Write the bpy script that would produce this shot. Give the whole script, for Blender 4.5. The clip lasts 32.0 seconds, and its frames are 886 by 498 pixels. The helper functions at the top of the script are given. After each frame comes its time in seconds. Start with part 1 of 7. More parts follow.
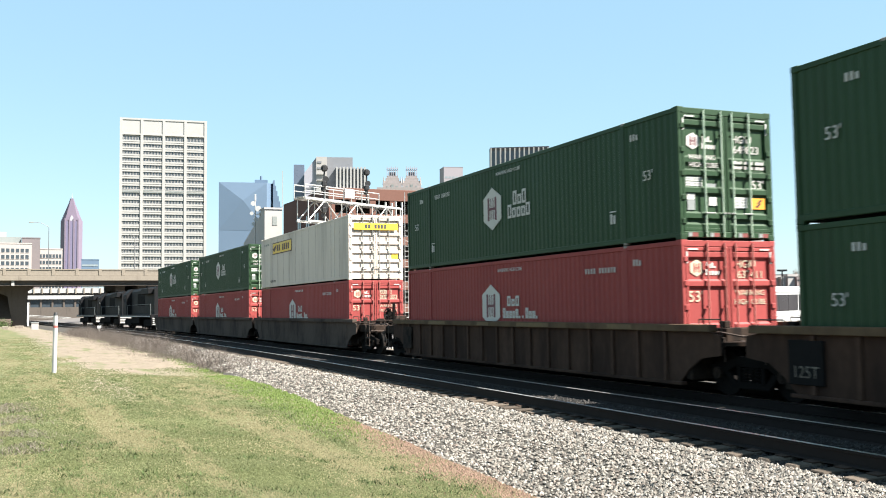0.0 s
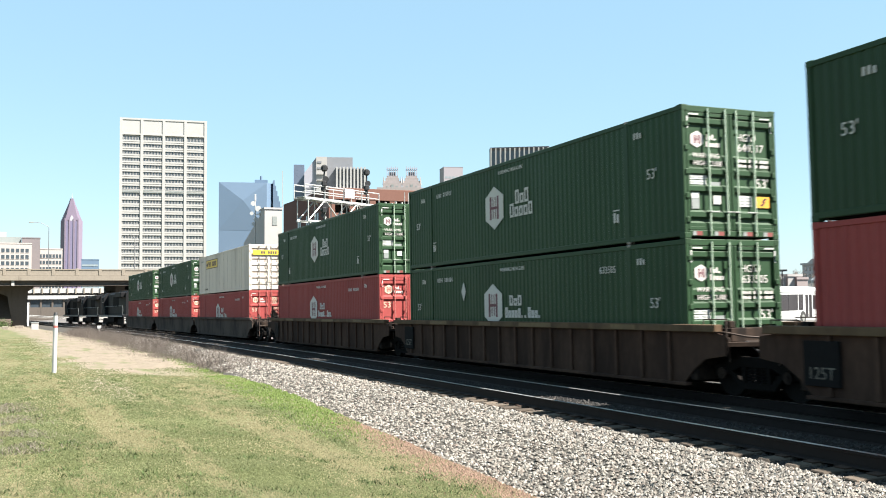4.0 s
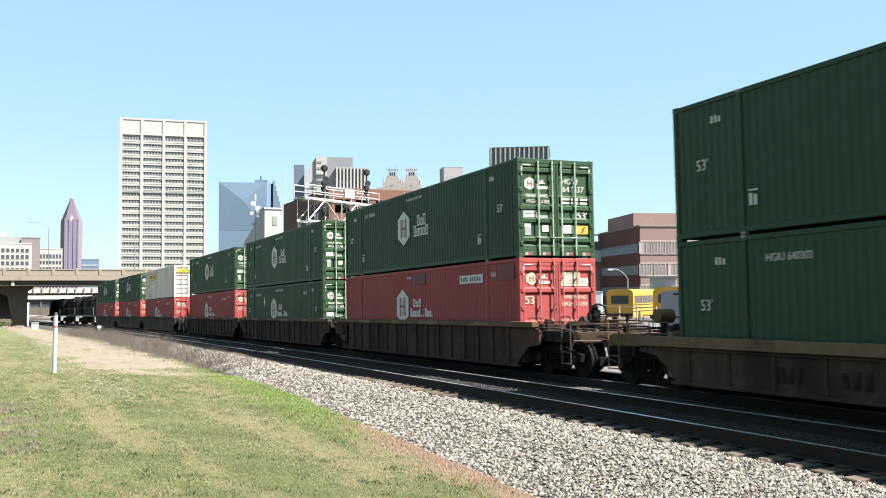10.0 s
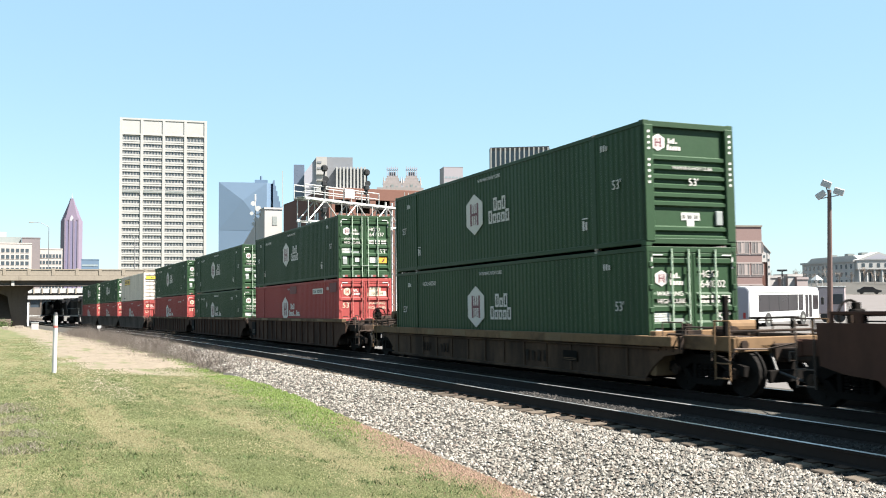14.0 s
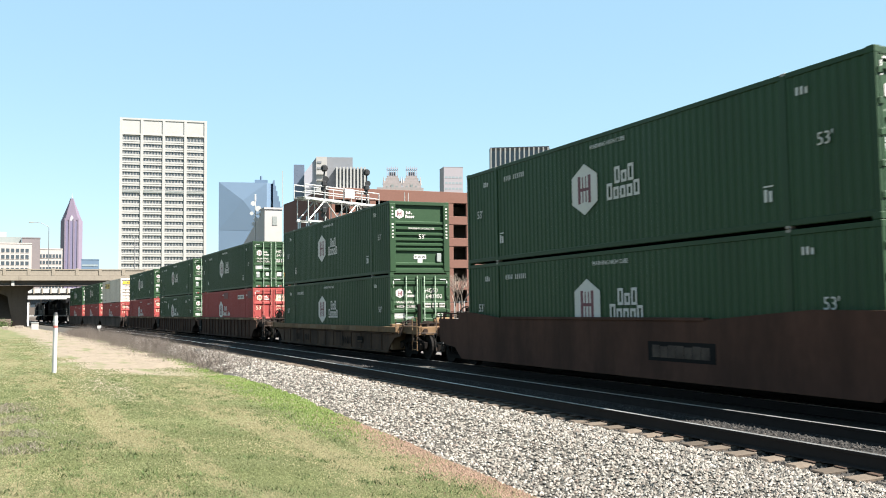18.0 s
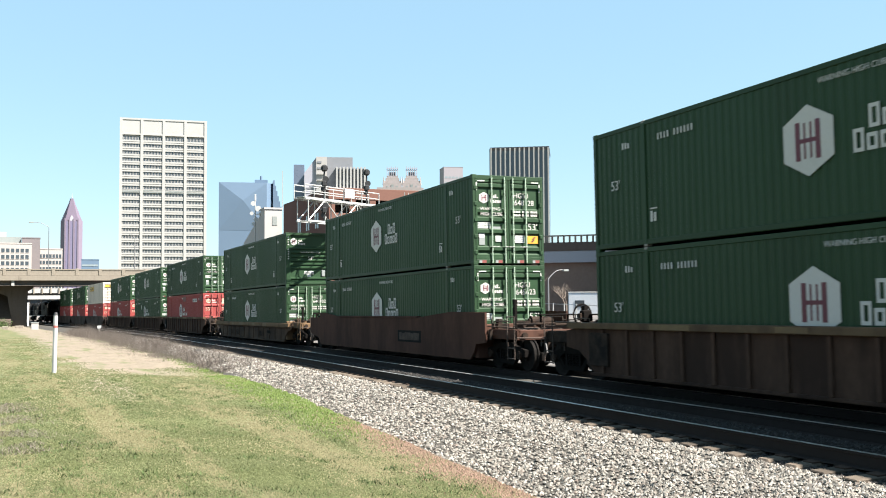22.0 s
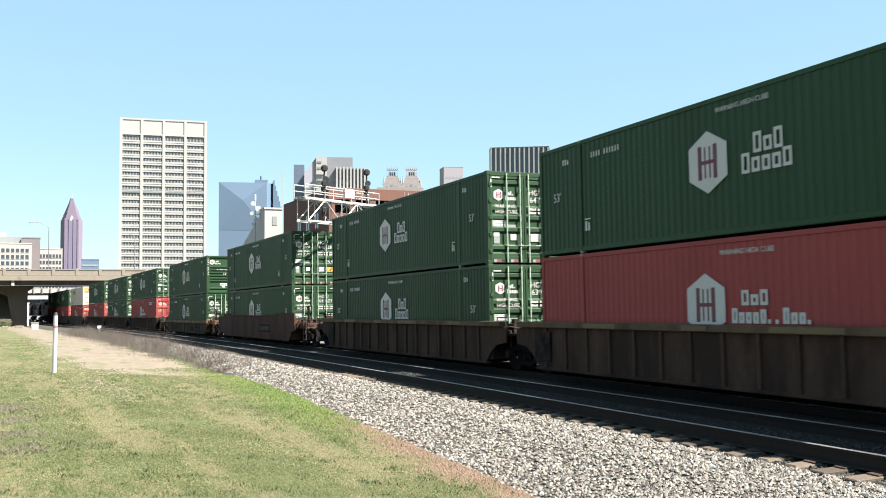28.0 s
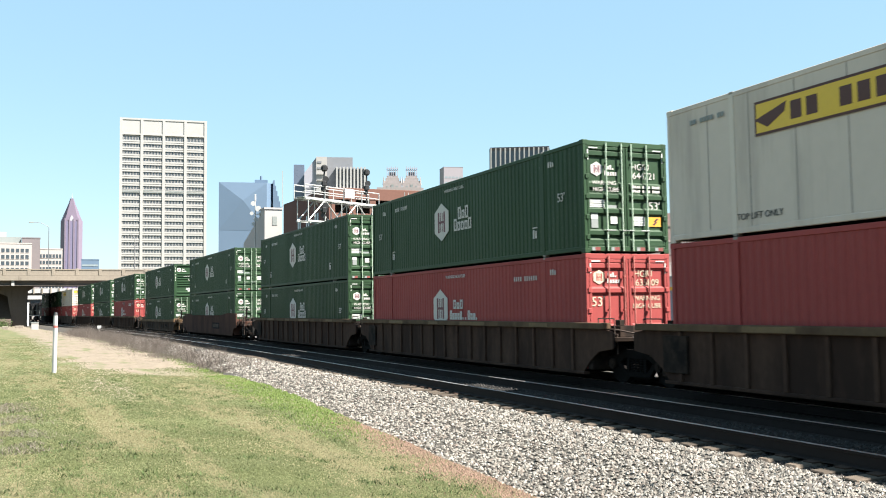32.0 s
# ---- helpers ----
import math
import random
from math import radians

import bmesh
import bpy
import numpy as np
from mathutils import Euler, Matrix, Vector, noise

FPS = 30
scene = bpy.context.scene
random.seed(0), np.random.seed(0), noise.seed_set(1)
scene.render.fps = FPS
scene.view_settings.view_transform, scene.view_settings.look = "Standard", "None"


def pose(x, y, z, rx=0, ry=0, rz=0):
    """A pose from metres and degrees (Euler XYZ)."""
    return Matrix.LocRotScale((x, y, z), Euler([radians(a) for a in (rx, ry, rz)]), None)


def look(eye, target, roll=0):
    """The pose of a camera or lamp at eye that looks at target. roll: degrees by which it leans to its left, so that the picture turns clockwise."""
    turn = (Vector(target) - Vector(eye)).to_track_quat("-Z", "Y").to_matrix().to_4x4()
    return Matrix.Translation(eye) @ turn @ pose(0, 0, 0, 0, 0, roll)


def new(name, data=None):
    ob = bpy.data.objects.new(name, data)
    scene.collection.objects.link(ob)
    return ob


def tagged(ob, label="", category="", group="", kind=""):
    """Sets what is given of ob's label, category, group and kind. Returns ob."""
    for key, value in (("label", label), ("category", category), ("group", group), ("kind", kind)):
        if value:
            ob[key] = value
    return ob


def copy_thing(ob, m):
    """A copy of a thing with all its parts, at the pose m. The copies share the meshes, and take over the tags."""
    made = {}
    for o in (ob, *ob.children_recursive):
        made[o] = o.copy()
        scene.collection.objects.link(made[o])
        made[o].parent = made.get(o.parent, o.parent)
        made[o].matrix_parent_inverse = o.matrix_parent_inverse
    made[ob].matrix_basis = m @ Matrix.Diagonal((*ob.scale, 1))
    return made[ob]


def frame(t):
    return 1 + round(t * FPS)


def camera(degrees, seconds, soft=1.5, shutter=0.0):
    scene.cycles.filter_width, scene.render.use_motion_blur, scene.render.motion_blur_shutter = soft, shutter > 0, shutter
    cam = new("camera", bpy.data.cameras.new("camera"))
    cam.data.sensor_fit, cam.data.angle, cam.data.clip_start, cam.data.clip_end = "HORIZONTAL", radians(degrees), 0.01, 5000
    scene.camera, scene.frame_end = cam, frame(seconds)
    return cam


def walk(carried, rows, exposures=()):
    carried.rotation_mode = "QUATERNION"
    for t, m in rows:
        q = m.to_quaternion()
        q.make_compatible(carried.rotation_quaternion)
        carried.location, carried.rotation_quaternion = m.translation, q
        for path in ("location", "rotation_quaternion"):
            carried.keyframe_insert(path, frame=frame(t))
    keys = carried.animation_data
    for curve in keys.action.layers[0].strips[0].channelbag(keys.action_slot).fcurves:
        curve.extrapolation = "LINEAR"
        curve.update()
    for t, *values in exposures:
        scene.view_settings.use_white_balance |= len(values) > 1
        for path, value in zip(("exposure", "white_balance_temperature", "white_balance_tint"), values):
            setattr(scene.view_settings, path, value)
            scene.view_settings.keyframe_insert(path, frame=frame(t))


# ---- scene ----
# ---- camera: it stands still on its tripod ----
EYE = (0.0, 0.0, 2.256)
HEAD, TILT, ROLL = radians(23.06), radians(2.55), -0.29
AIM = (EYE[0] + 50 * math.sin(HEAD) * math.cos(TILT), EYE[1] + 50 * math.cos(HEAD) * math.cos(TILT), EYE[2] + 50 * math.sin(TILT))
cam = camera(50.43, 32.0, soft=1.0, shutter=0.5)
walk(cam, [(0.0, look(EYE, AIM, ROLL)), (32.0, look(EYE, AIM, ROLL))])

# ---- light: clear midday sky, sun behind and to the right ----
SUN_WAY = Vector((0.60, -0.52, 1.0)).normalized()
world = bpy.data.worlds.new("sky")
scene.world = world
world.use_nodes = True
_n = world.node_tree.nodes
_sky = _n.new("ShaderNodeTexSky")
_sky.sky_type, _sky.sun_disc = "NISHITA", False
_sky.sun_elevation, _sky.sun_rotation = math.asin(SUN_WAY.z), math.atan2(SUN_WAY.x, SUN_WAY.y)
_sky.air_density, _sky.dust_density, _sky.ozone_density = 1.0, 0.3, 0.8
_haze = _n.new("ShaderNodeMix")          # thin even haze over the clear sky
_haze.data_type = "RGBA"
_haze.inputs["Factor"].default_value, _haze.inputs["B"].default_value = 0.62, (2.5, 4.25, 5.3, 1)
world.node_tree.links.new(_sky.outputs[0], _haze.inputs["A"])
world.node_tree.links.new(_haze.outputs["Result"], _n["Background"].inputs[0])
_n["Background"].inputs[1].default_value = 0.0422
sun = new("sun", bpy.data.lights.new("sun", "SUN"))
sun.data.energy, sun.data.angle, sun.data.color = 5.0, radians(0.53), (1.0, 0.95, 0.87)
sun.matrix_world = look(SUN_WAY * 60, (0, 0, 0))
scene.view_settings.exposure = 2.25

# ---- track geometry: a gentle left-hand curve, falling two in a hundred, canted to the inside ----
GRADE, CANT = -0.0205, radians(1.236)
TRAIN_SHIFT, TRAIN_LEAN = -0.157, radians(0.146)   # how the loaded wagons sit on their track
LENGTH, WIDE, HIGH = 16.154, 2.57, 2.896
NEAR_OFFSET, NEAR_RISE = -4.1, 0.15      # the empty track beside the train's


def centre(y):
    v = min(max(y - 20.0, 0.0), 300.0)
    return 14.032 - 4.602e-4 * v * v + 0.8016e-6 * v ** 3


def on_track(y, a=0.0, w=0.0):
    """World place at y along the line, a across it, w above the rails."""
    return Vector((centre(y) + a * math.cos(CANT) - w * math.sin(CANT), y, w * math.cos(CANT) + a * math.sin(CANT) + GRADE * (min(y, 320.0) - 20.0)))


def car_pose(s, length=LENGTH):
    """Pose of a vehicle whose rear reference stands at s: y forward, x to the right, z up from the rails."""
    p0, p1 = on_track(s, TRAIN_SHIFT), on_track(s + length, TRAIN_SHIFT)
    yv = (p1 - p0).normalized()
    xv = yv.cross(Vector((-math.sin(TRAIN_LEAN), 0, math.cos(TRAIN_LEAN)))).normalized()
    zv = xv.cross(yv)
    m = Matrix((xv, yv, zv)).transposed().to_4x4()
    m.translation = p0
    return m


# ---- mesh helpers ----
class Mb:
    """Vertices and faces gathered by code, with one mesh at the end."""

    def __init__(self):
        self.v, self.f = [], []

    def add(self, verts, faces):
        n = len(self.v)
        self.v.extend(tuple(p) for p in verts)
        self.f.extend(tuple(i + n for i in f) for f in faces)
        return self

    def box(self, x0, x1, y0, y1, z0, z1):
        return self.add([(x, y, z) for x in (x0, x1) for y in (y0, y1) for z in (z0, z1)],
                        [(0, 1, 3, 2), (4, 6, 7, 5), (0, 4, 5, 1), (2, 3, 7, 6), (0, 2, 6, 4), (1, 5, 7, 3)])

    def cbox(self, x0, x1, y0, y1, z0, z1, c=0.01):
        """A box with chamfered edges."""
        lo, hi, vs, ix = (x0, y0, z0), (x1, y1, z1), [], {}
        for sx in (0, 1):
            for sy in (0, 1):
                for sz in (0, 1):
                    for k in range(3):
                        p = []
                        for ax, s in enumerate((sx, sy, sz)):
                            q = hi[ax] if s else lo[ax]
                            if ax != k:
                                q += -c if s else c
                            p.append(q)
                        ix[(sx, sy, sz, k)] = len(vs)
                        vs.append(p)
        fs = []
        for k in range(3):
            o = [a for a in range(3) if a != k]
            for s in (0, 1):
                q = []
                for u, w in ((0, 0), (1, 0), (1, 1), (0, 1)):
                    key = [0, 0, 0]
                    key[k], key[o[0]], key[o[1]] = s, u, w
                    q.append(ix[(*key, k)])
                fs.append(q if (s == 1) == (k != 1) else q[::-1])
            for u in (0, 1):
                for w in (0, 1):
                    q = []
                    for s, kk in ((0, o[0]), (1, o[0]), (1, o[1]), (0, o[1])):
                        key = [0, 0, 0]
                        key[k], key[o[0]], key[o[1]] = s, u, w
                        q.append(ix[(*key, kk)])
                    fs.append(q)
        for sx in (0, 1):
            for sy in (0, 1):
                for sz in (0, 1):
                    fs.append([ix[(sx, sy, sz, k)] for k in range(3)])
        return self.add(vs, fs)

    def tube(self, p0, p1, r, n=8, r1=None):
        p0, p1 = Vector(p0), Vector(p1)
        d = (p1 - p0).normalized()
        u = d.orthogonal().normalized()
        w = d.cross(u)
        r1 = r if r1 is None else r1
        vs = [p0 + (u * math.cos(t) + w * math.sin(t)) * r for t in [2 * math.pi * i / n for i in range(n)]]
        vs += [p1 + (u * math.cos(t) + w * math.sin(t)) * r1 for t in [2 * math.pi * i / n for i in range(n)]]
        fs = [(i, (i + 1) % n, n + (i + 1) % n, n + i) for i in range(n)] + [tuple(range(n))[::-1], tuple(range(n, 2 * n))]
        return self.add(vs, fs)

    def path(self, pts, r, n=6):
        for a, b in zip(pts, pts[1:]):
            self.tube(a, b, r, n)
        return self

    def extrude(self, outline, axis, a, b):
        """A closed outline of (u, v) drawn out along an axis (0 x, 1 y, 2 z) from a to b."""
        n = len(outline)

        def p(u, v, t):
            return {0: (t, u, v), 1: (u, t, v), 2: (u, v, t)}[axis]
        vs = [p(u, v, a) for u, v in outline] + [p(u, v, b) for u, v in outline]
        fs = [(i, (i + 1) % n, n + (i + 1) % n, n + i) for i in range(n)] + [tuple(range(n))[::-1], tuple(range(n, 2 * n))]
        return self.add(vs, fs)

    def mesh(self, name, fix=True):
        me = bpy.data.meshes.new(name)
        me.from_pydata(self.v, [], self.f)
        if fix and len(self.f) < 4000:
            bm = bmesh.new()
            bm.from_mesh(me)
            bmesh.ops.recalc_face_normals(bm, faces=bm.faces)
            bm.to_mesh(me)
            bm.free()
        me.update()
        return me


def part(name, mb, material, parent=None, label="", at=None):
    """One mesh object, under a thing or a part where given. mb: an Mb or a ready mesh."""
    me = mb.mesh(name) if isinstance(mb, Mb) else mb
    if material and not me.materials:
        me.materials.append(material)
    ob = new(name, me)
    if parent:
        ob.parent = parent
    if at is not None:
        ob.matrix_basis = at if isinstance(at, Matrix) else Matrix.Translation(at)
    if name == "lettering":
        tagged(ob, label, kind="stuff")
    elif label:
        tagged(ob, label)
    return ob


def thing(name, label, category, group="", kind="", at=None):
    ob = tagged(new(name), label, category, group, kind)
    ob.empty_display_size = 0.2
    if at is not None:
        ob.matrix_basis = at
    return ob


MESHES = {}


def shared(key, make):
    if key not in MESHES:
        MESHES[key] = make()
    return MESHES[key]


LETTERING = {}


def lettering(text, size):
    """A flat, slightly raised mesh of a line of text: x to the right, y up, its middle at the origin."""
    if (text, size) not in LETTERING:
        cu = bpy.data.curves.new("text", "FONT")
        cu.body, cu.size, cu.align_x, cu.align_y, cu.extrude, cu.resolution_u = text, size, "CENTER", "CENTER", 0.003, 3
        ob = bpy.data.objects.new("text", cu)
        scene.collection.objects.link(ob)
        me = bpy.data.meshes.new_from_object(ob.evaluated_get(bpy.context.evaluated_depsgraph_get()))
        bpy.data.objects.remove(ob)
        bpy.data.curves.remove(cu)
        LETTERING[(text, size)] = me
    return LETTERING[(text, size)].copy()


# ---- materials ----
def paint(name, col, rough=0.6, metal=0.0, var=0.18, grain=9.0, big=0.7, bump=0.15, dirt=None, amount=0.0, streak=1.0, rnd=0.0, spec=0.5, tight=0.55):
    """A surface with fine grain, large stains (dirt colour by amount), streaks that run down, and relief."""
    m = bpy.data.materials.new(name)
    m.use_nodes = True
    t = m.node_tree
    N, K = t.nodes, t.links
    b = N["Principled BSDF"]
    co = N.new("ShaderNodeTexCoord")
    mp = N.new("ShaderNodeMapping")
    mp.inputs["Scale"].default_value = (1, 1, streak)
    K.new(co.outputs["Object"], mp.inputs[0])
    n1, n2 = N.new("ShaderNodeTexNoise"), N.new("ShaderNodeTexNoise")
    n1.inputs["Scale"].default_value, n1.inputs["Detail"].default_value = grain, 5
    n2.inputs["Scale"].default_value, n2.inputs["Detail"].default_value, n2.inputs["Roughness"].default_value = big, 6, 0.65
    K.new(co.outputs["Object"], n1.inputs["Vector"])
    K.new(mp.outputs[0], n2.inputs["Vector"])
    mix = N.new("ShaderNodeMix")
    mix.data_type = "RGBA"
    lo, hi = [max(c * (1 - var), 0) for c in col], [min(c * (1 + var), 1) for c in col]
    mix.inputs["A"].default_value, mix.inputs["B"].default_value = (*lo, 1), (*hi, 1)
    K.new(n1.outputs[0], mix.inputs["Factor"])
    out = mix.outputs["Result"]
    ramp = N.new("ShaderNodeMapRange")
    ramp.inputs["From Min"].default_value, ramp.inputs["From Max"].default_value = tight, tight + 0.2
    ramp.inputs["To Min"].default_value, ramp.inputs["To Max"].default_value = 0.0, amount
    K.new(n2.outputs[0], ramp.inputs[0])
    m2 = N.new("ShaderNodeMix")
    m2.data_type = "RGBA"
    m2.inputs["B"].default_value = (*(dirt or [c * 0.55 for c in col]), 1)
    K.new(ramp.outputs[0], m2.inputs["Factor"])
    K.new(out, m2.inputs["A"])
    out = m2.outputs["Result"]
    if rnd:
        oi = N.new("ShaderNodeObjectInfo")
        mr = N.new("ShaderNodeMapRange")
        mr.inputs["To Min"].default_value, mr.inputs["To Max"].default_value = 1 - rnd, 1 + rnd
        K.new(oi.outputs["Random"], mr.inputs[0])
        hs = N.new("ShaderNodeHueSaturation")
        K.new(mr.outputs[0], hs.inputs["Value"])
        K.new(out, hs.inputs["Color"])
        out = hs.outputs[0]
    K.new(out, b.inputs["Base Color"])
    rr = N.new("ShaderNodeMapRange")
    rr.inputs["To Min"].default_value, rr.inputs["To Max"].default_value = max(rough - 0.12, 0.03), min(rough + 0.12, 1)
    K.new(n2.outputs[0], rr.inputs[0])
    K.new(rr.outputs[0], b.inputs["Roughness"])
    b.inputs["Metallic"].default_value = metal
    b.inputs["Specular IOR Level"].default_value = spec
    if bump:
        bp = N.new("ShaderNodeBump")
        bp.inputs["Strength"].default_value, bp.inputs["Distance"].default_value = bump, 0.02
        K.new(n1.outputs[0], bp.inputs["Height"])
        K.new(bp.outputs[0], b.inputs["Normal"])
    return m


def islands(name, stops, rough=0.9, grain=30.0):
    """For loose stuff in one mesh: each piece takes its own colour from the stops."""
    m = paint(name, stops[0], rough, var=0.1, grain=grain, bump=0.3)
    t = m.node_tree
    N, K = t.nodes, t.links
    g = N.new("ShaderNodeNewGeometry")
    r = N.new("ShaderNodeValToRGB")
    e = r.color_ramp.elements
    while len(e) < len(stops):
        e.new(0.5)
    for i, c in enumerate(stops):
        e[i].position, e[i].color = i / (len(stops) - 1), (*c, 1)
    K.new(g.outputs["Random Per Island"], r.inputs[0])
    K.new(r.outputs[0], N["Principled BSDF"].inputs["Base Color"])
    return m


GREEN = paint("green container paint", (0.0140, 0.0380, 0.0154), 0.55, var=0.12, dirt=(0.015, 0.028, 0.0145), amount=0.75, streak=0.12, rnd=0.13, spec=0.22)
RED = paint("faded red container paint", (0.228, 0.041, 0.038), 0.65, var=0.12, dirt=(0.165, 0.031, 0.030), amount=0.65, streak=0.12, rnd=0.08, spec=0.22)
WHITE = paint("white container paint", (0.45, 0.385, 0.33), 0.55, var=0.06, grain=4, dirt=(0.22, 0.185, 0.16), amount=0.7, streak=0.12, tight=0.5)
LETTER = paint("white lettering", (0.41, 0.39, 0.37), 0.6, var=0.08, dirt=(0.26, 0.27, 0.25), amount=0.3)
MAROON = paint("maroon logo", (0.085, 0.007, 0.02), 0.55, var=0.08)
YELLOW = paint("yellow sign vinyl", (0.55, 0.36, 0.025), 0.5, var=0.06)
BLACKINK = paint("dark lettering", (0.03, 0.03, 0.028), 0.6)
STEEL = paint("galvanised steel bar", (0.20, 0.205, 0.195), 0.55, 0.3, dirt=(0.08, 0.065, 0.055), amount=0.6)
LAMPGREY = paint("weathered lamp steel", (0.15, 0.15, 0.155), 0.6, 0.2, var=0.1)
WORNINK = paint("worn stencil paint", (0.13, 0.112, 0.09), 0.8, var=0.3, dirt=(0.08, 0.055, 0.04), amount=0.9, tight=0.42)
OCHRE = paint("flaking ochre paint", (0.120, 0.076, 0.032), 0.8, var=0.3, dirt=(0.10, 0.06, 0.03), amount=0.9, tight=0.45)
GREYSEAM = paint("grimy panel seam", (0.22, 0.20, 0.185), 0.7, var=0.2)
POSTWHITE = paint("bright white post", (0.48, 0.42, 0.36), 0.5, var=0.06, dirt=(0.25, 0.21, 0.18), amount=0.5, streak=0.2)
CASTING = paint("worn pale grey casting", (0.19, 0.172, 0.152), 0.6, 0.1, dirt=(0.08, 0.065, 0.055), amount=0.7, tight=0.48)
SIGNWHITE = paint("white sticker", (0.42, 0.42, 0.4), 0.5, var=0.06)
SIGNORANGE = paint("orange sticker", (0.5, 0.23, 0.02), 0.5, var=0.06)
GREY = paint("grey decal", (0.17, 0.185, 0.18), 0.6)
WELLBROWN = paint("sooty brown wagon steel", (0.061, 0.035, 0.025), 0.92, var=0.3, grain=5, big=1.1, dirt=(0.025, 0.015, 0.012), amount=0.8, streak=0.3, rnd=0.12, spec=0.1, tight=0.40)
# ochre lighter than WELLYELLOW: sunlight on flange and platform is in the colour
YELLOWEDGE = paint("sunlit-toned ochre wagon steel", (0.125, 0.078, 0.043), 0.85, var=0.3, grain=5, big=1.2, dirt=(0.055, 0.034, 0.022), amount=0.9, spec=0.15, tight=0.5)
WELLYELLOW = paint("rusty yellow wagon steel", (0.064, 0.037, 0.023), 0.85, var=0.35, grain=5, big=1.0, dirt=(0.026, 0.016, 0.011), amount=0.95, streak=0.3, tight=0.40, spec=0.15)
WELLRED = paint("oxide brown wagon steel", (0.066, 0.033, 0.024), 0.9, var=0.2, grain=5, big=1.0, dirt=(0.034, 0.019, 0.015), amount=0.7, streak=0.3, spec=0.1, tight=0.43)
RUST = paint("brown rusted steel", (0.050, 0.030, 0.021), 0.9, var=0.4, grain=14, dirt=(0.014, 0.010, 0.008), amount=0.85, spec=0.2, tight=0.42)
# grime and wheel steel, cut to near black with the shade below the wagons
UNDER = paint("shade-darkened grimy underframe", (0.006, 0.005, 0.0045), 0.95, var=0.4, spec=0.08)
WHEEL = paint("shade-darkened worn wheel steel", (0.0075, 0.0065, 0.006), 0.85, 0.0, var=0.4, spec=0.12)
RAIL = paint("rail side rust", (0.013, 0.0095, 0.0085), 0.8, 0.0, var=0.3, spec=0.2)
RAILTOP = paint("polished rail head", (0.60, 0.585, 0.57), 0.42, 1.0, var=0.2, bump=0.05)
TIE = paint("weathered timber", (0.075, 0.06, 0.047), 0.9, var=0.35, grain=22, dirt=(0.022, 0.019, 0.016), amount=0.8, rnd=0.35, bump=0.5, spec=0.15)
BALLAST = paint("crushed stone bed", (0.055, 0.051, 0.045), 0.95, var=0.7, grain=30, big=3, dirt=(0.018, 0.016, 0.015), amount=0.85, bump=1.0, spec=0.1)
# near-black bed: the train's shade over the near track is in the colour
TRACKBED = paint("shade-darkened track bed", (0.010, 0.009, 0.0085), 0.95, var=0.5, grain=26, big=2, dirt=(0.006, 0.0055, 0.005), amount=0.7, bump=0.9, spec=0.15)
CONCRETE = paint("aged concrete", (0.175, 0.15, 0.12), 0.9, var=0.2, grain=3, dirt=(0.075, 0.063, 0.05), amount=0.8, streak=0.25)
# stained, and darker than aged concrete: under-deck shade is put into the tone
DARKCONC = paint("shade-toned stained concrete", (0.075, 0.062, 0.052), 0.9, var=0.25, grain=3, dirt=(0.032, 0.027, 0.023), amount=0.7, streak=0.25)
STONEWHITE = paint("pale precast concrete", (0.295, 0.288, 0.278), 0.8, var=0.08, grain=0.4, big=0.03, bump=0, dirt=(0.245, 0.238, 0.228), amount=0.5)
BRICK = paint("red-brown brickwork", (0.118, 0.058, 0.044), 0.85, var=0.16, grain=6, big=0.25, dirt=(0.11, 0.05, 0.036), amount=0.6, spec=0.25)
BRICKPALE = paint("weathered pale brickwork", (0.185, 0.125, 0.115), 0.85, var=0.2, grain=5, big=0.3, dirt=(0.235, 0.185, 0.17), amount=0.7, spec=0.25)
# own dark colour on some walls, painted-in shade on the brick flanks
BRICKDARK = paint("dark brown and shade-toned brickwork", (0.09, 0.042, 0.032), 0.85, var=0.16, grain=6, big=0.25, spec=0.25)
GLASS = paint("dark window glass", (0.035, 0.045, 0.055), 0.12, var=0.2, grain=0.5, bump=0, spec=0.8)
GLASSPALE = paint("pale window glass", (0.19, 0.22, 0.235), 0.15, var=0.25, grain=0.6, bump=0, spec=0.8)
# far-tower tones: the haze of distance is put into these two colours
GLASSBLUE = paint("haze-toned blue curtain wall", (0.092, 0.135, 0.195), 0.4, 0.0, var=0.08, grain=0.05, big=0.02, bump=0, spec=0.6)
PURPLESTONE = paint("haze-toned rose granite", (0.135, 0.108, 0.148), 0.5, var=0.10, grain=0.1, big=0.02, bump=0)
CREAM = paint("cream plaster", (0.30, 0.285, 0.275), 0.85, var=0.08, grain=1, big=0.1, bump=0.05)
PINKCONC = paint("pinkish precast", (0.25, 0.205, 0.20), 0.85, var=0.06, grain=0.4, big=0.05, bump=0)
GALV = paint("bright galvanised lattice", (0.33, 0.33, 0.32), 0.45, 0.2, var=0.1)
BLACK = paint("matt black", (0.014, 0.014, 0.015), 0.6, var=0.2)
# black paint taken darker still, with the bridge's shadow in the colour
LOCOBLACK = paint("shade-darkened black locomotive paint", (0.007, 0.007, 0.008), 0.7, var=0.2, dirt=(0.014, 0.013, 0.012), amount=0.4, spec=0.15)
ENAMEL = paint("white enamel", (0.36, 0.36, 0.355), 0.35, var=0.04, grain=2, dirt=(0.26, 0.255, 0.24), amount=0.3)
BUSGREY = paint("blue-grey bus panel", (0.20, 0.205, 0.235), 0.45, var=0.06, grain=2, dirt=(0.15, 0.155, 0.17), amount=0.5)
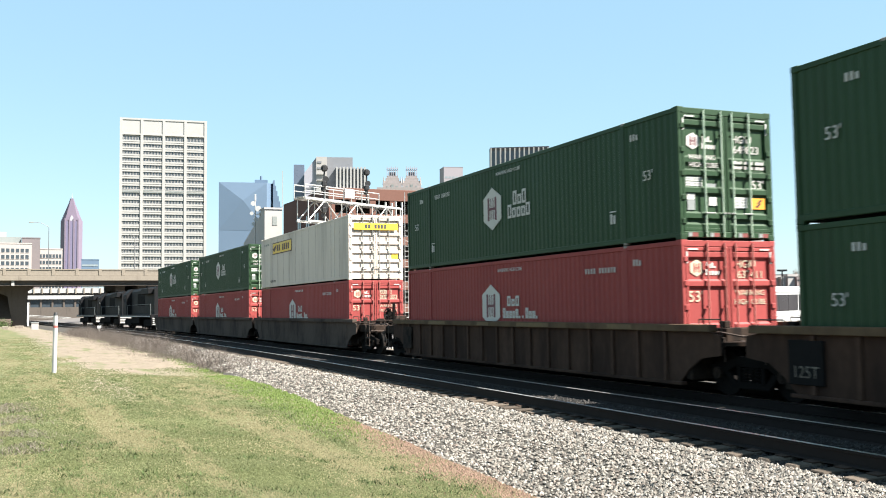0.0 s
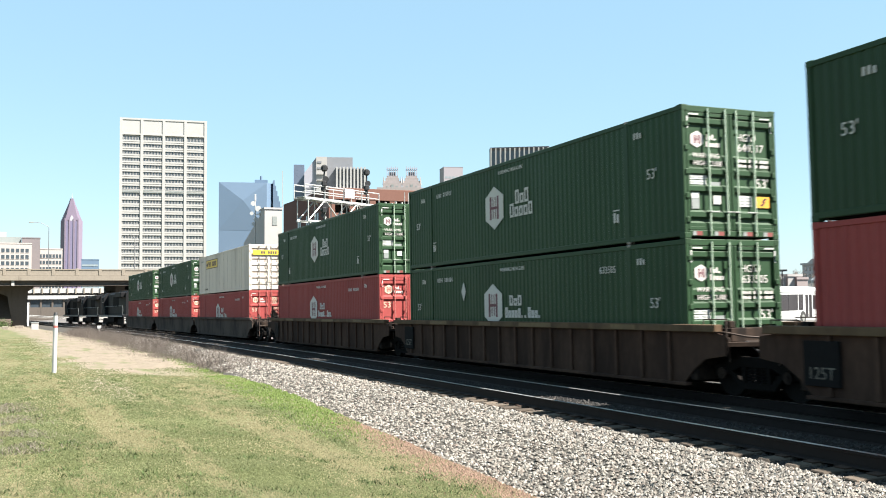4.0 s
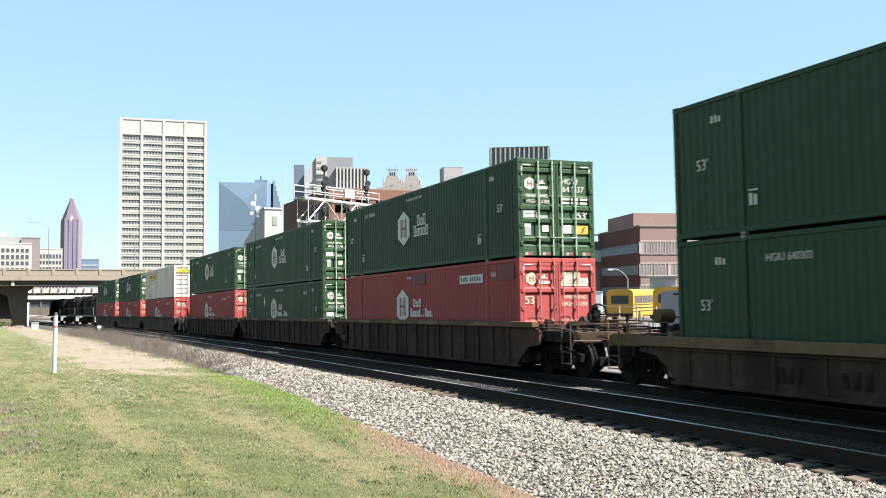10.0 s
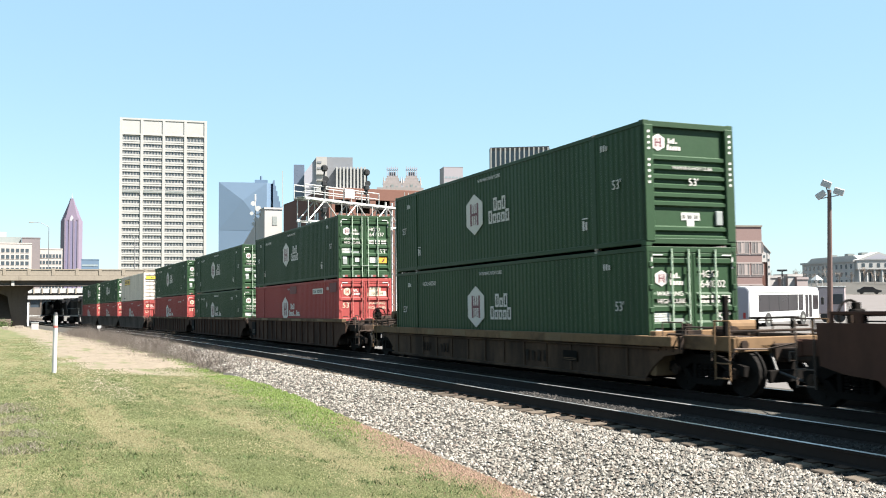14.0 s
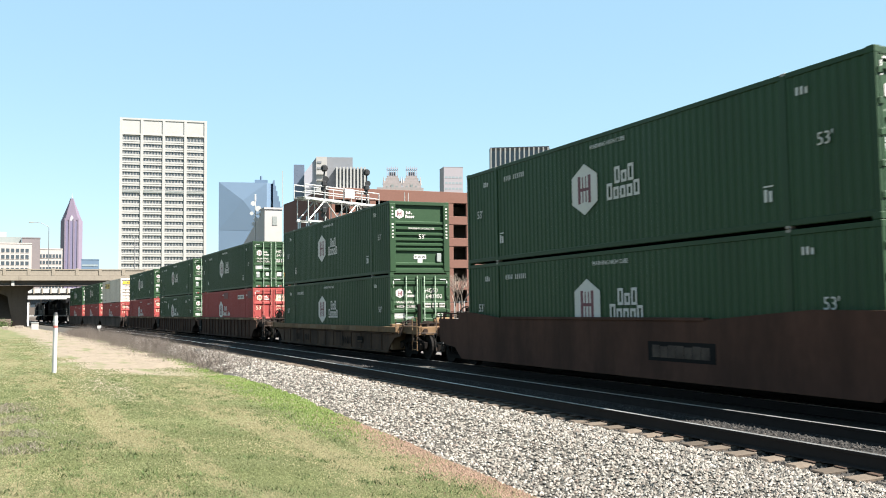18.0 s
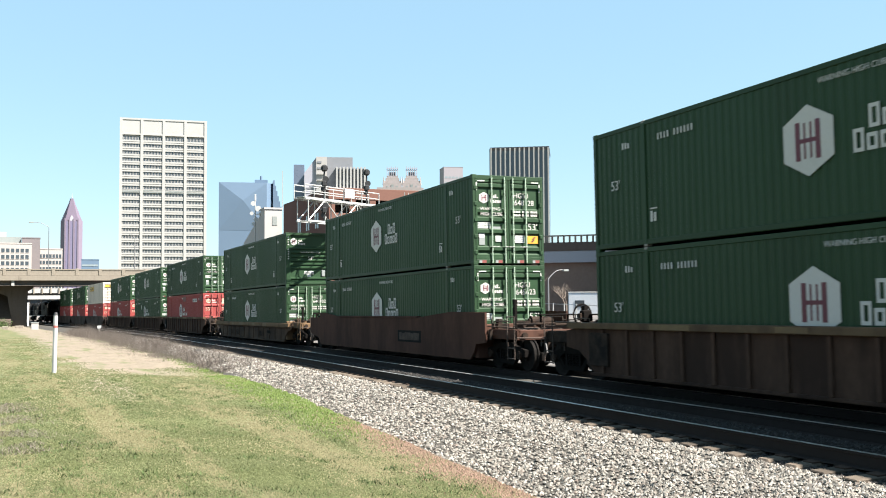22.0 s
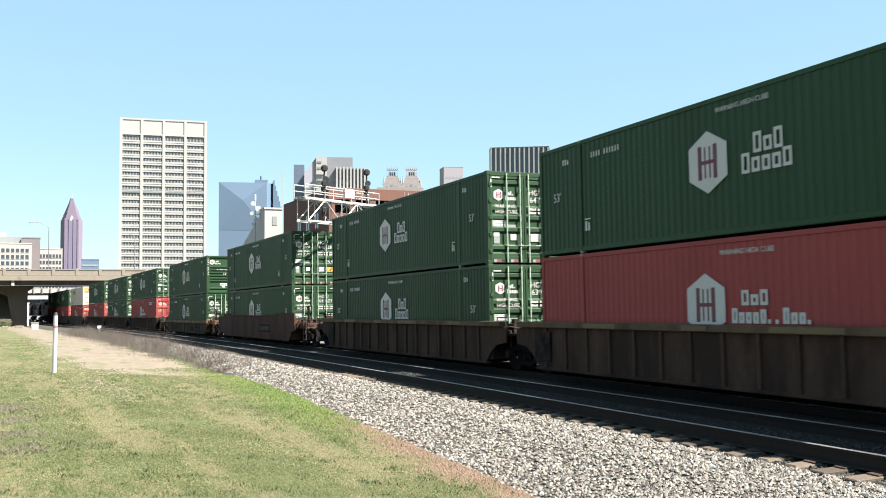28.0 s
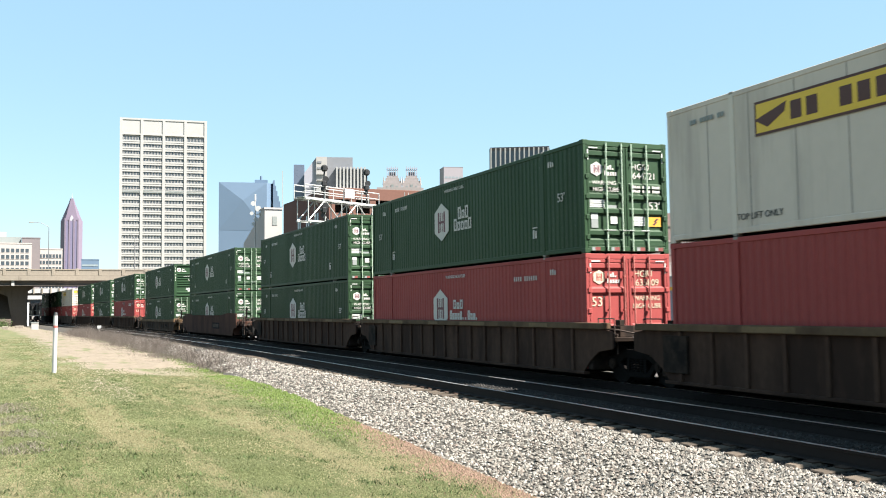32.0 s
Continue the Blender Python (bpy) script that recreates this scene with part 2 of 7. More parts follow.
TINTED = paint("dark tinted glass", (0.022, 0.019, 0.021), 0.3, var=0.3, grain=0.8, bump=0, spec=0.25)
BUSYELLOW = paint("school bus yellow", (0.5, 0.25, 0.018), 0.4, var=0.06)
RUBBER = paint("tyre rubber", (0.022, 0.022, 0.022), 0.85)
POLEBROWN = paint("brown painted pole", (0.085, 0.05, 0.042), 0.7)
BARK = paint("bare bark", (0.17, 0.135, 0.11), 0.95, var=0.3, grain=20)
ROOFGREY = paint("grey roof felt", (0.3, 0.29, 0.28), 0.9)
# rusty edge, lightened: the flange's lit tan is put into the colour
FLANGE = paint("lit-toned rusty steel edge", (0.098, 0.064, 0.038), 0.88, var=0.4, grain=3, dirt=(0.050, 0.030, 0.020), amount=0.9, spec=0.15, tight=0.45)

GRIME = paint("grimy brown steel", (0.030, 0.020, 0.015), 0.92, var=0.45, grain=11, big=2, dirt=(0.008, 0.0065, 0.006), amount=0.9, spec=0.12, tight=0.42)
BARSTEEL = paint("rusty steel bar", (0.058, 0.042, 0.034), 0.75, var=0.35, grain=20, dirt=(0.018, 0.013, 0.010), amount=0.7, spec=0.25)
LILAC = paint("shaded lilac stone", (0.27, 0.265, 0.30), 0.8, var=0.06, grain=0.3, big=0.03, bump=0)
WELLTAUPE = paint("taupe wagon steel", (0.070, 0.052, 0.043), 0.9, var=0.25, grain=5, big=0.8, dirt=(0.026, 0.019, 0.016), amount=0.9, streak=0.4, spec=0.12, tight=0.45)
PLATEBLACK = paint("black stencil panel", (0.0095, 0.0085, 0.0085), 0.9, var=0.3, spec=0.1)
BANNERINK = paint("dark brown-red lettering", (0.055, 0.016, 0.012), 0.6)
PATCHRED = paint("darker red repaint", (0.095, 0.021, 0.022), 0.7, var=0.15)


# ======== the ground, the tracks ========
def grass_edge(y):
    """Where the turf meets the ballast, across from the train's track."""
    return -8.55 + min(max(y - 10.0, 0.0), 26.0) * 0.055


def ground_rise(a, y):
    """Height of the open ground above rail level, a across from the train's track."""
    edge = grass_edge(y)
    if a < edge + 0.5:
        k = min((-6.2 - a) / 7.5, 1.0)
        if a > edge:
            return -0.55 + 0.38 * k - 0.25
        w = -0.55 + 0.38 * k
        if a < -16 and y > 60:
            w += min((-16 - a) * 0.12, 3.2) * min((y - 60) / 60, 1)
        return w
    if a < 6:
        return -0.75
    return -0.75 + min((a - 6) / 20, 1) * 1.23


def build_ground():
    xs = [-4000, -1500, -600, -250, -120, -70, -45] + [-32 + 1.0 * i for i in range(31)] + [-1 + 0.4 * i for i in range(32)] + [12 + 1.2 * i for i in range(24)] + [45, 52, 60, 75, 95, 130, 200, 350, 700, 1500, 4000]
    ys = [-400, -150, -60, -30, -15] + [-8 + 1.2 * i for i in range(70)] + [80 + 5 * i for i in range(30)] + [240, 270, 300, 340, 420, 600, 1000, 2000, 4600]
    vs, fs = [], []
    for y in ys:
        for x in xs:
            a = x - centre(y)
            k = noise.noise((x * 0.35, y * 0.35, 0)) * 0.045 + noise.noise((x * 0.09, y * 0.09, 3)) * 0.08
            base = GRADE * (min(max(y, -60), 320) - 20)
            vs.append((x, y, base + ground_rise(a, y) + (k if abs(x) < 100 and a < -6 else 0)))
    nx = len(xs)
    for j in range(len(ys) - 1):
        for i in range(nx - 1):
            fs.append((j * nx + i, j * nx + i + 1, (j + 1) * nx + i + 1, (j + 1) * nx + i))
    me = bpy.data.meshes.new("ground")
    me.from_pydata(vs, [], fs)
    for p in me.polygons:
        p.use_smooth = True
    # turf with bare dirt by the line, asphalt beyond it
    m = paint("turf and bare dirt", (0.058, 0.067, 0.0165), 0.95, var=0.2, grain=9, big=0.5, bump=0.6)
    t = m.node_tree
    N, K = t.nodes, t.links
    b = N["Principled BSDF"]
    grass = b.inputs["Base Color"].links[0].from_socket
    at = N.new("ShaderNodeAttribute")
    at.attribute_name = "bare"
    co = N.new("ShaderNodeTexCoord")
    nz = N.new("ShaderNodeTexNoise")
    nz.inputs["Scale"].default_value, nz.inputs["Detail"].default_value = 1.0, 9
    stretch = N.new("ShaderNodeMapping")
    stretch.inputs["Scale"].default_value = (1.0, 0.30, 1.0)
    K.new(co.outputs["Object"], stretch.inputs[0])
    K.new(stretch.outputs[0], nz.inputs["Vector"])
    dry = N.new("ShaderNodeMix")
    dry.data_type = "RGBA"
    dry.inputs["B"].default_value = (0.112, 0.093, 0.043, 1)
    mr = N.new("ShaderNodeMapRange")
    mr.inputs["From Min"].default_value, mr.inputs["From Max"].default_value = 0.42, 0.68
    K.new(nz.outputs[0], mr.inputs[0])
    K.new(mr.outputs[0], dry.inputs["Factor"])
    K.new(grass, dry.inputs["A"])
    soil = N.new("ShaderNodeMix")
    soil.data_type = "RGBA"
    speck = N.new("ShaderNodeMix")
    speck.data_type = "RGBA"
    speck.inputs["A"].default_value, speck.inputs["B"].default_value = (0.080, 0.064, 0.044, 1), (0.172, 0.136, 0.098, 1)
    fine = N.new("ShaderNodeTexNoise")
    fine.inputs["Scale"].default_value, fine.inputs["Detail"].default_value, fine.inputs["Roughness"].default_value = 2.6, 9, 0.75
    K.new(co.outputs["Object"], fine.inputs["Vector"])
    spread = N.new("ShaderNodeMapRange")
    spread.inputs["From Min"].default_value, spread.inputs["From Max"].default_value = 0.36, 0.62
    K.new(fine.outputs[0], spread.inputs[0])
    K.new(spread.outputs[0], speck.inputs["Factor"])
    K.new(speck.outputs["Result"], soil.inputs["B"])
    ad = N.new("ShaderNodeMath")
    ad.operation = "ADD"
    ad.use_clamp = True
    sb = N.new("ShaderNodeMath")
    sb.operation = "MULTIPLY_ADD"
    sb.inputs[1].default_value, sb.inputs[2].default_value = 6.5, -2.9
    K.new(nz.outputs[0], sb.inputs[0])
    K.new(at.outputs["Fac"], ad.inputs[0])
    K.new(sb.outputs[0], ad.inputs[1])
    ml = N.new("ShaderNodeMath")
    ml.operation = "MULTIPLY"
    K.new(ad.outputs[0], ml.inputs[0])
    K.new(at.outputs["Fac"], ml.inputs[1])
    K.new(ml.outputs[0], soil.inputs["Factor"])
    K.new(dry.outputs["Result"], soil.inputs["A"])
    tar = N.new("ShaderNodeMix")
    tar.data_type = "RGBA"
    tar.inputs["B"].default_value = (0.082, 0.073, 0.068, 1)
    rim = N.new("ShaderNodeMix")
    rim.data_type = "RGBA"
    rim.inputs["B"].default_value = (0.135, 0.078, 0.052, 1)
    at3 = N.new("ShaderNodeAttribute")
    at3.attribute_name = "rusty"
    K.new(at3.outputs["Fac"], rim.inputs["Factor"])
    K.new(soil.outputs["Result"], rim.inputs["A"])
    at2 = N.new("ShaderNodeAttribute")
    at2.attribute_name = "paved"
    K.new(at2.outputs["Fac"], tar.inputs["Factor"])
    K.new(rim.outputs["Result"], tar.inputs["A"])
    K.new(tar.outputs["Result"], b.inputs["Base Color"])
    me.materials.append(m)
    bare = me.attributes.new("bare", "FLOAT", "POINT")
    paved = me.attributes.new("paved", "FLOAT", "POINT")
    rusty = me.attributes.new("rusty", "FLOAT", "POINT")
    for i, (x, y, z) in enumerate(vs):
        a = x - centre(y)
        k = max(0.0, 1 - abs(a + 10.3) / 3.6) * min(max((y - 33) / 9, 0), 1) + max(0.0, 1 - abs(x - 1.8) / 1.0) * max(0.0, 1 - abs(y - 29) / 7) * 0.7
        bare.data[i].value = min(1.0, 2.6 * k) if y < 400 else 0.3
        rusty.data[i].value = 0.8 * max(0.0, 1 - abs(a - grass_edge(y) + 0.1) / 0.75) * max(0.0, min(1.0, (19 - y) / 3)) * min(1.0, max(0.0, 0.75 + 1.5 * noise.noise((y * 0.8, 2, 4))))
        paved.data[i].value = 1.0 if a > -7.3 and y < 400 else 0.0
    ob = new("ground", me)
    return tagged(ob, "mown patchy grass with bare dirt and asphalt beyond the tracks", "ground", kind="structure")


build_ground()


def ribbon(name, profile, material, y0, y1, step, label, category="track bed"):
    """A band laid along the line: its profile is a list of (a, w)."""
    vs, fs, n = [], [], len(profile)
    ys = [y0 + step * i for i in range(int((y1 - y0) / step) + 1)]
    for y in ys:
        for a, w in profile:
            vs.append(on_track(y, a, w))
    for j in range(len(ys) - 1):
        for i in range(n - 1):
            fs.append((j * n + i, j * n + i + 1, (j + 1) * n + i + 1, (j + 1) * n + i))
    me = bpy.data.meshes.new(name)
    me.from_pydata([tuple(v) for v in vs], [], fs)
    me.materials.append(material)
    return tagged(new(name, me), label, category, kind="structure")


BED = [(-8.5, -0.70), (-8.1, -0.50), (-6.3, -0.15), (-5.6, -0.10), (-2.6, -0.10), (-1.9, -0.19), (-1.5, -0.20), (2.2, -0.20), (4.2, -0.66)]


def bed_height(a):
    for (a0, w0), (a1, w1) in zip(BED, BED[1:]):
        if a0 <= a <= a1:
            return w0 + (w1 - w0) * (a - a0) / (a1 - a0)
    return -0.7


ribbon("ballast", BED, BALLAST, -14, 300, 2.0,
       "pale crushed stone ballast under both tracks")


def rail_outline():
    return [(-0.075, -0.20), (0.075, -0.20), (0.07, -0.185), (0.012, -0.17), (0.012, -0.04), (0.036, -0.032), (0.036, -0.003), (0.036, -0.001), (-0.036, -0.001), (-0.036, -0.003), (-0.036, -0.032), (-0.012, -0.04), (-0.012, -0.17), (-0.07, -0.185)]


def build_rail(name, a, w, label):
    ob = thing(name, label, "rail", kind="structure")
    prof = rail_outline()
    n = len(prof)
    ys = [-14 + 2.0 * i for i in range(40)] + [66 + 6.0 * i for i in range(40)]
    mb = Mb()
    vs = [on_track(y, a + u, w + v) for y in ys for u, v in prof]
    fs = [(j * n + i, j * n + (i + 1) % n, (j + 1) * n + (i + 1) % n, (j + 1) * n + i) for j in range(len(ys) - 1) for i in range(n) if i not in (7,)]
    part("rail_web", mb.add(vs, fs), RAIL, ob, "rusty brown rail side")
    mb = Mb()
    vs = [on_track(y, a + u, w + v) for y in ys for u, v in ((0.036, 0.0), (-0.036, 0.0))]
    fs = [(j * 2, j * 2 + 1, j * 2 + 3, j * 2 + 2) for j in range(len(ys) - 1)]
    part("rail_head", mb.add(vs, fs), RAILTOP, ob, "polished running surface")
    return ob


for nm, a, w, lab in (("rail_1", NEAR_OFFSET - 0.753, NEAR_RISE, "steel rail of the empty track"), ("rail_2", NEAR_OFFSET + 0.753, NEAR_RISE, "steel rail of the empty track"),
                      ("rail_3", TRAIN_SHIFT - 0.753, 0.0, "steel rail under the train"), ("rail_4", TRAIN_SHIFT + 0.753, 0.0, "steel rail under the train")):
    build_rail(nm, a, w, lab)

# strip between the rails of each track, the train's shade painted dark into it
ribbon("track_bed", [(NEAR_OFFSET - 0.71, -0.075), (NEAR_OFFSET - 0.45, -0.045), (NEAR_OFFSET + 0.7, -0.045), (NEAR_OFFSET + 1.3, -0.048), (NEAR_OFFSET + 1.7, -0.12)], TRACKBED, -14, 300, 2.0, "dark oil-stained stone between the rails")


# ======== far city ========
def facing(x, y, heading, z=0.0):
    """A pose whose -y side looks back along the heading (degrees, clockwise from +y)."""
    return Matrix.Translation((x, y, z)) @ Matrix.Rotation(-radians(heading), 4, "Z")


GROUND_FAR = -7.0


def slab_tower():
    t = thing("office_tower", "white precast office tower with long bands of dark windows", "building", at=facing(63.1, 556.4, 6.5))
    w, d, top, storey = 48.0, 30.0, 101.6, 4.02
    part("wall", Mb().box(-w / 2 + 1, w / 2 - 1, 1.0, d, GROUND_FAR, top - 9), STONEWHITE, t)
    part("parapet", Mb().box(-w / 2, w / 2, 0.3, d, top - 9.6, top - 0.3).box(-w / 2, w / 2, 0, d, top - 1.0, top).box(-w / 2, w / 2, 0, d, top - 9.6, top - 8.8).box(-w / 2 + 1, w / 2 - 1, 1, d - 1, top, top + 0.1), STONEWHITE, t, "plain tall white attic storey")
    bays = 4
    bw = w / bays
    col = Mb().box(-0.75, 0.75, -0.1, 1.6, GROUND_FAR, top - 9.6).mesh("column")
    for i in range(bays + 1):
        x = -w / 2 + i * bw + (0.75 if i == 0 else -0.75 if i == bays else 0)
        part("column", col, STONEWHITE, t, at=(x, 0, 0))
    fin = Mb().box(-0.75, 0.75, -0.05, 0.4, top - 9.6, top - 0.5).mesh("attic_fin")
    for i in range(0, bays + 1):
        part("attic_fin", fin, STONEWHITE, t, at=(-w / 2 + i * bw + (0.75 if i == 0 else -0.75 if i == bays else 0), 0, 0))
    glass = Mb().box(-bw / 2 + 0.7, bw / 2 - 0.7, 0.62, 1.0, 0, 1.95)
    glass = glass.mesh("window_band")
    mull = Mb()
    for k in range(13):
        x = -bw / 2 + 1.1 + k * (bw - 2.2) / 12
        mull.box(x - 0.11, x + 0.11, 0.55, 0.62, 0, 1.95)
    mull = mull.mesh("mullion")
    sp = Mb().box(-w / 2 + 0.6, w / 2 - 0.6, 0.2, 1.0, 0, 0.85).box(-w / 2 + 0.6, w / 2 - 0.6, 0.5, 1.0, 0.85, 1.15).box(-w / 2 + 0.6, w / 2 - 0.6, 0.2, 1.0, 1.15, storey - 1.95).mesh("spandrel")
    n = 24
    for f in range(n):
        z = top - 10.6 - 1.95 - f * storey
        part("spandrel", sp, STONEWHITE, t, at=(0, 0, z - storey + 1.95))
        for i in range(bays):
            at = (-w / 2 + (i + 0.5) * bw, 0, z)
            g = part("window", glass, GLASS, t, at=at)
            part("mullion", mull, CREAM, g)
        if f == 7:
            for i in range(bays):
                x = -w / 2 + (i + 0.5) * bw
                lv = part("louvre_band", Mb().box(x - bw / 2 + 0.75, x + bw / 2 - 0.75, 0.05, 0.3, z - storey + 2.1, z - 0.1), GREY, t, "grey louvres of the plant storey")
                part("louvre_slat", Mb().box(x - bw / 2 + 0.75, x + bw / 2 - 0.75, -0.02, 0.05, z - 0.35, z - 0.1).box(x - bw / 2 + 0.75, x + bw / 2 - 0.75, -0.02, 0.05, z - 1.2, z - 1.0), CREAM, lv)
    return t


def pointed_tower():
    t = thing("pointed_skyscraper", "rose granite skyscraper with a stepped pyramid top and spire", "building", at=facing(67.3, 2599, 1.5))

    def ring(h, c):
        return [(-h, 26 - h + c), (-h + c, 26 - h), (h - c, 26 - h), (h, 26 - h + c), (h, 26 + h - c), (h - c, 26 + h), (-h + c, 26 + h), (-h, 26 + h - c)]
    part("shaft", Mb().extrude(ring(26.5, 9), 2, GROUND_FAR, 188), PURPLESTONE, t)
    rib = Mb().box(-1.6, 1.6, -1.6, 0, GROUND_FAR, 194).mesh("pilaster")
    for x in (-15.5, -5.5, 5.5, 15.5):
        part("pilaster", rib, PURPLESTONE, t, at=(x, -0.4, 0))
    violet = paint("violet glass strip", (0.125, 0.112, 0.175), 0.35, var=0.1, bump=0)
    gl = Mb().box(-3.0, 3.0, -0.6, 0, GROUND_FAR, 186).mesh("glass_strip")
    for x in (-10.5, 0, 10.5):
        part("glass_strip", gl, violet, t, at=(x, 0, 0))
    z, h = 188.0, 24.5
    for k in range(11):
        cap = Mb().extrude(ring(h, h * 0.36), 2, z, z + 4.6).extrude(ring(h - 0.9, (h - 0.9) * 0.36), 2, z + 4.6, z + 5.4)
        part("roof_tier", cap, PURPLESTONE, t)
        z += 5.4
        h -= 2.05 if k < 8 else 1.5
    gable = Mb().extrude([(-9, 0), (9, 0), (0, 17)], 1, -0.8, 4).mesh("gable")
    part("gable", gable, LILAC, t, at=(0, 1.0, 186))
    part("spire", Mb().tube((0, 26, z - 3), (0, 26, z + 14), 1.3, 8, 0.3), GALV, t)
    return t


def windowed_block(name, label, pose_, w, d, z0, z1, wall, cols, rows, ww, wh, glass, margin=1.0, top=1.5, depth=0.25, extra=None):
    """A block with a grid of recessed windows in its front, and in its two sides."""
    t = thing(name, label, "building", at=pose_)
    part("wall", Mb().box(-w / 2, w / 2, 0, d, z0, z1), wall, t)
    part("roof_edge", Mb().box(-w / 2 - 0.15, w / 2 + 0.15, -0.15, d + 0.15, z1 - 0.4, z1 + 0.15), wall, t)
    gm = Mb().box(-ww / 2, ww / 2, -0.03, 0.2, 0, wh).mesh("window")
    sm = Mb().box(-ww / 2 - 0.1, ww / 2 + 0.1, -0.14, 0.0, -0.16, 0.0).mesh("window_sill")
    for i in range(cols):
        for j in range(rows):
            x = -w / 2 + margin + (i + 0.5) * (w - 2 * margin) / cols
            z = z1 - top - (j + 1) * (z1 - top - z0 - 1) / rows
            if z < z0:
                continue
            g = part("window", gm, glass, t, at=(x, 0, z))
            part("window_sill", sm, wall, g)
    return t


slab_tower()
pointed_tower()
windowed_block("office_block", "pinkish concrete office block with square windows", facing(-22, 500, -2.6), 34, 40, GROUND_FAR, 26.5, paint("cream precast", (0.285, 0.258, 0.248), 0.85, var=0.06, grain=0.4, bump=0), 15, 10, 1.5, 1.9, GLASS, 1, 1.5)
# stair block: its shade is put into the dark mauve of the concrete
windowed_block("office_block", "plain grey-pink concrete stair block without windows", facing(-5.5, 515, -0.6), 8.4, 40, GROUND_FAR, 30.0, paint("shaded mauve concrete", (0.125, 0.108, 0.112), 0.85, var=0.06, grain=0.4, bump=0), 1, 1, 0.3, 0.3, GLASS)
windowed_block("office_block", "pale concrete office block with square windows", facing(3.6, 525, 0.5), 11.5, 40, GROUND_FAR, 25.0, paint("pinkish white precast", (0.30, 0.272, 0.262), 0.85, var=0.06, grain=0.4, bump=0), 7, 9, 1.15, 1.9, GLASS, 0.3, 1.5)
ph = thing("roof_plant_house", "pale metal plant house on a roof", "building", at=facing(-18, 520, -2))
part("wall", Mb().box(-6, 8, 0, 12, 20, 30.5), GREY, ph)
part("cabin", Mb().box(-3, 1, 2, 8, 30.5, 33), STONEWHITE, ph)
windowed_block("glass_block", "low pale blue glass office block", facing(30.4, 699, 2.5), 11.5, 30, GROUND_FAR, 25.5, GLASSBLUE, 1, 8, 10.5, 1.2, GLASSPALE, 0.3, 1)


def blue_tower():
    t = thing("glass_tower", "blue glass tower with a notched faceted top", "building", at=facing(175.1, 882.8, 11.2))
    part("curtain_wall", Mb().extrude([(-25, 0), (19, 0), (25, 8), (25, 45), (-25, 45)], 2, GROUND_FAR, 105), GLASSBLUE, t)
    facet = Mb().add([(-25, -0.1, 105), (19, -0.1, 105), (-3, -2.2, 88), (-25, -0.1, 60), (19, -0.1, 60)], [(0, 2, 1), (0, 3, 2), (1, 2, 4), (3, 4, 2)])
    part("facet", facet, GLASSBLUE, t, "angled glass facets below the roof")
    part("roof_plant", Mb().box(8, 20, 10, 30, 105, 109).tube((14, 15, 109), (14, 15, 113), 1.2), GLASSBLUE, t)
    st = Mb()
    for k in range(6):
        st.box(25, 33 - k * 1.3, 4, 30, GROUND_FAR if k == 0 else 78 + 5 * k, 83 + 5 * k)
    part("stepped_side", st, GLASSBLUE, t)
    part("mast", Mb().tube((34, 10, 80), (34, 10, 118), 0.35, 6), GALV, t)
    return t


def wedge_tower():
    t = thing("wedge_tower", "pale concrete tower with a sloping flank and white fins", "building", at=facing(217.8, 769.8, 15.8))
    slate = paint("blue-grey glazing", (0.10, 0.12, 0.165), 0.3, var=0.12, grain=0.2, bump=0)
    slab = paint("grey concrete slab", (0.155, 0.16, 0.175), 0.8, var=0.08, grain=0.2, bump=0)
    part("wall", Mb().box(-6, 3, 0, 30, GROUND_FAR, 116.5), CREAM, t)
    # lilac here paints the flank's shade into its stone colour
    part("flank", Mb().extrude([(-16, 102.5), (-6, 116), (-6, GROUND_FAR), (-16, GROUND_FAR)], 1, 1.5, 30), LILAC, t, "shaded sloping flank")
    rib = Mb().box(-16, -6, 1.2, 1.6, 0, 0.8).mesh("flank_rib")
    for k in range(9):
        part("flank_rib", rib, slab, t, at=(0, 0, 62 + 3.4 * k))
    win = Mb().box(-5, -1.5, -0.3, 0, 0, 1.6).mesh("window")
    for k in range(10):
        part("window", win, slab, t, at=(0, 0, 66 + 5.2 * k - 1.8))
    part("glazed_wing", Mb().box(-25, -16.2, 8, 34, GROUND_FAR, 110.5), slate, t, "blue glazed rear wing")
    part("rear_block", Mb().box(3, 25, 6, 34, GROUND_FAR, 117), slab, t, "grey rear block")
    bal = Mb().box(-5, 1.5, -1.5, 0, 0, 0.9).mesh("balcony")
    for k in range(7):
        part("balcony", bal, STONEWHITE, t, at=(0, 0, 70 + 5.2 * k))
    part("wing", Mb().box(10, 36, 2, 30, GROUND_FAR, 107), slab, t)
    fin = Mb().box(-0.7, 0.7, 0, 2.2, GROUND_FAR, 108).mesh("fin")
    for k in range(9):
        part("fin", fin, STONEWHITE, t, at=(11.5 + k * 2.95, -0.2, 0))
    part("lower_block", Mb().box(-6, 30, -8, 2, GROUND_FAR, 88), STONEWHITE, t)
    win = Mb().box(-1.6, 1.6, -8.1, -7.9, 0, 3.2).mesh("window")
    for k in range(8):
        part("window", win, GLASSPALE, t, at=(-3 + k * 4.4, 0, 82))
    return t


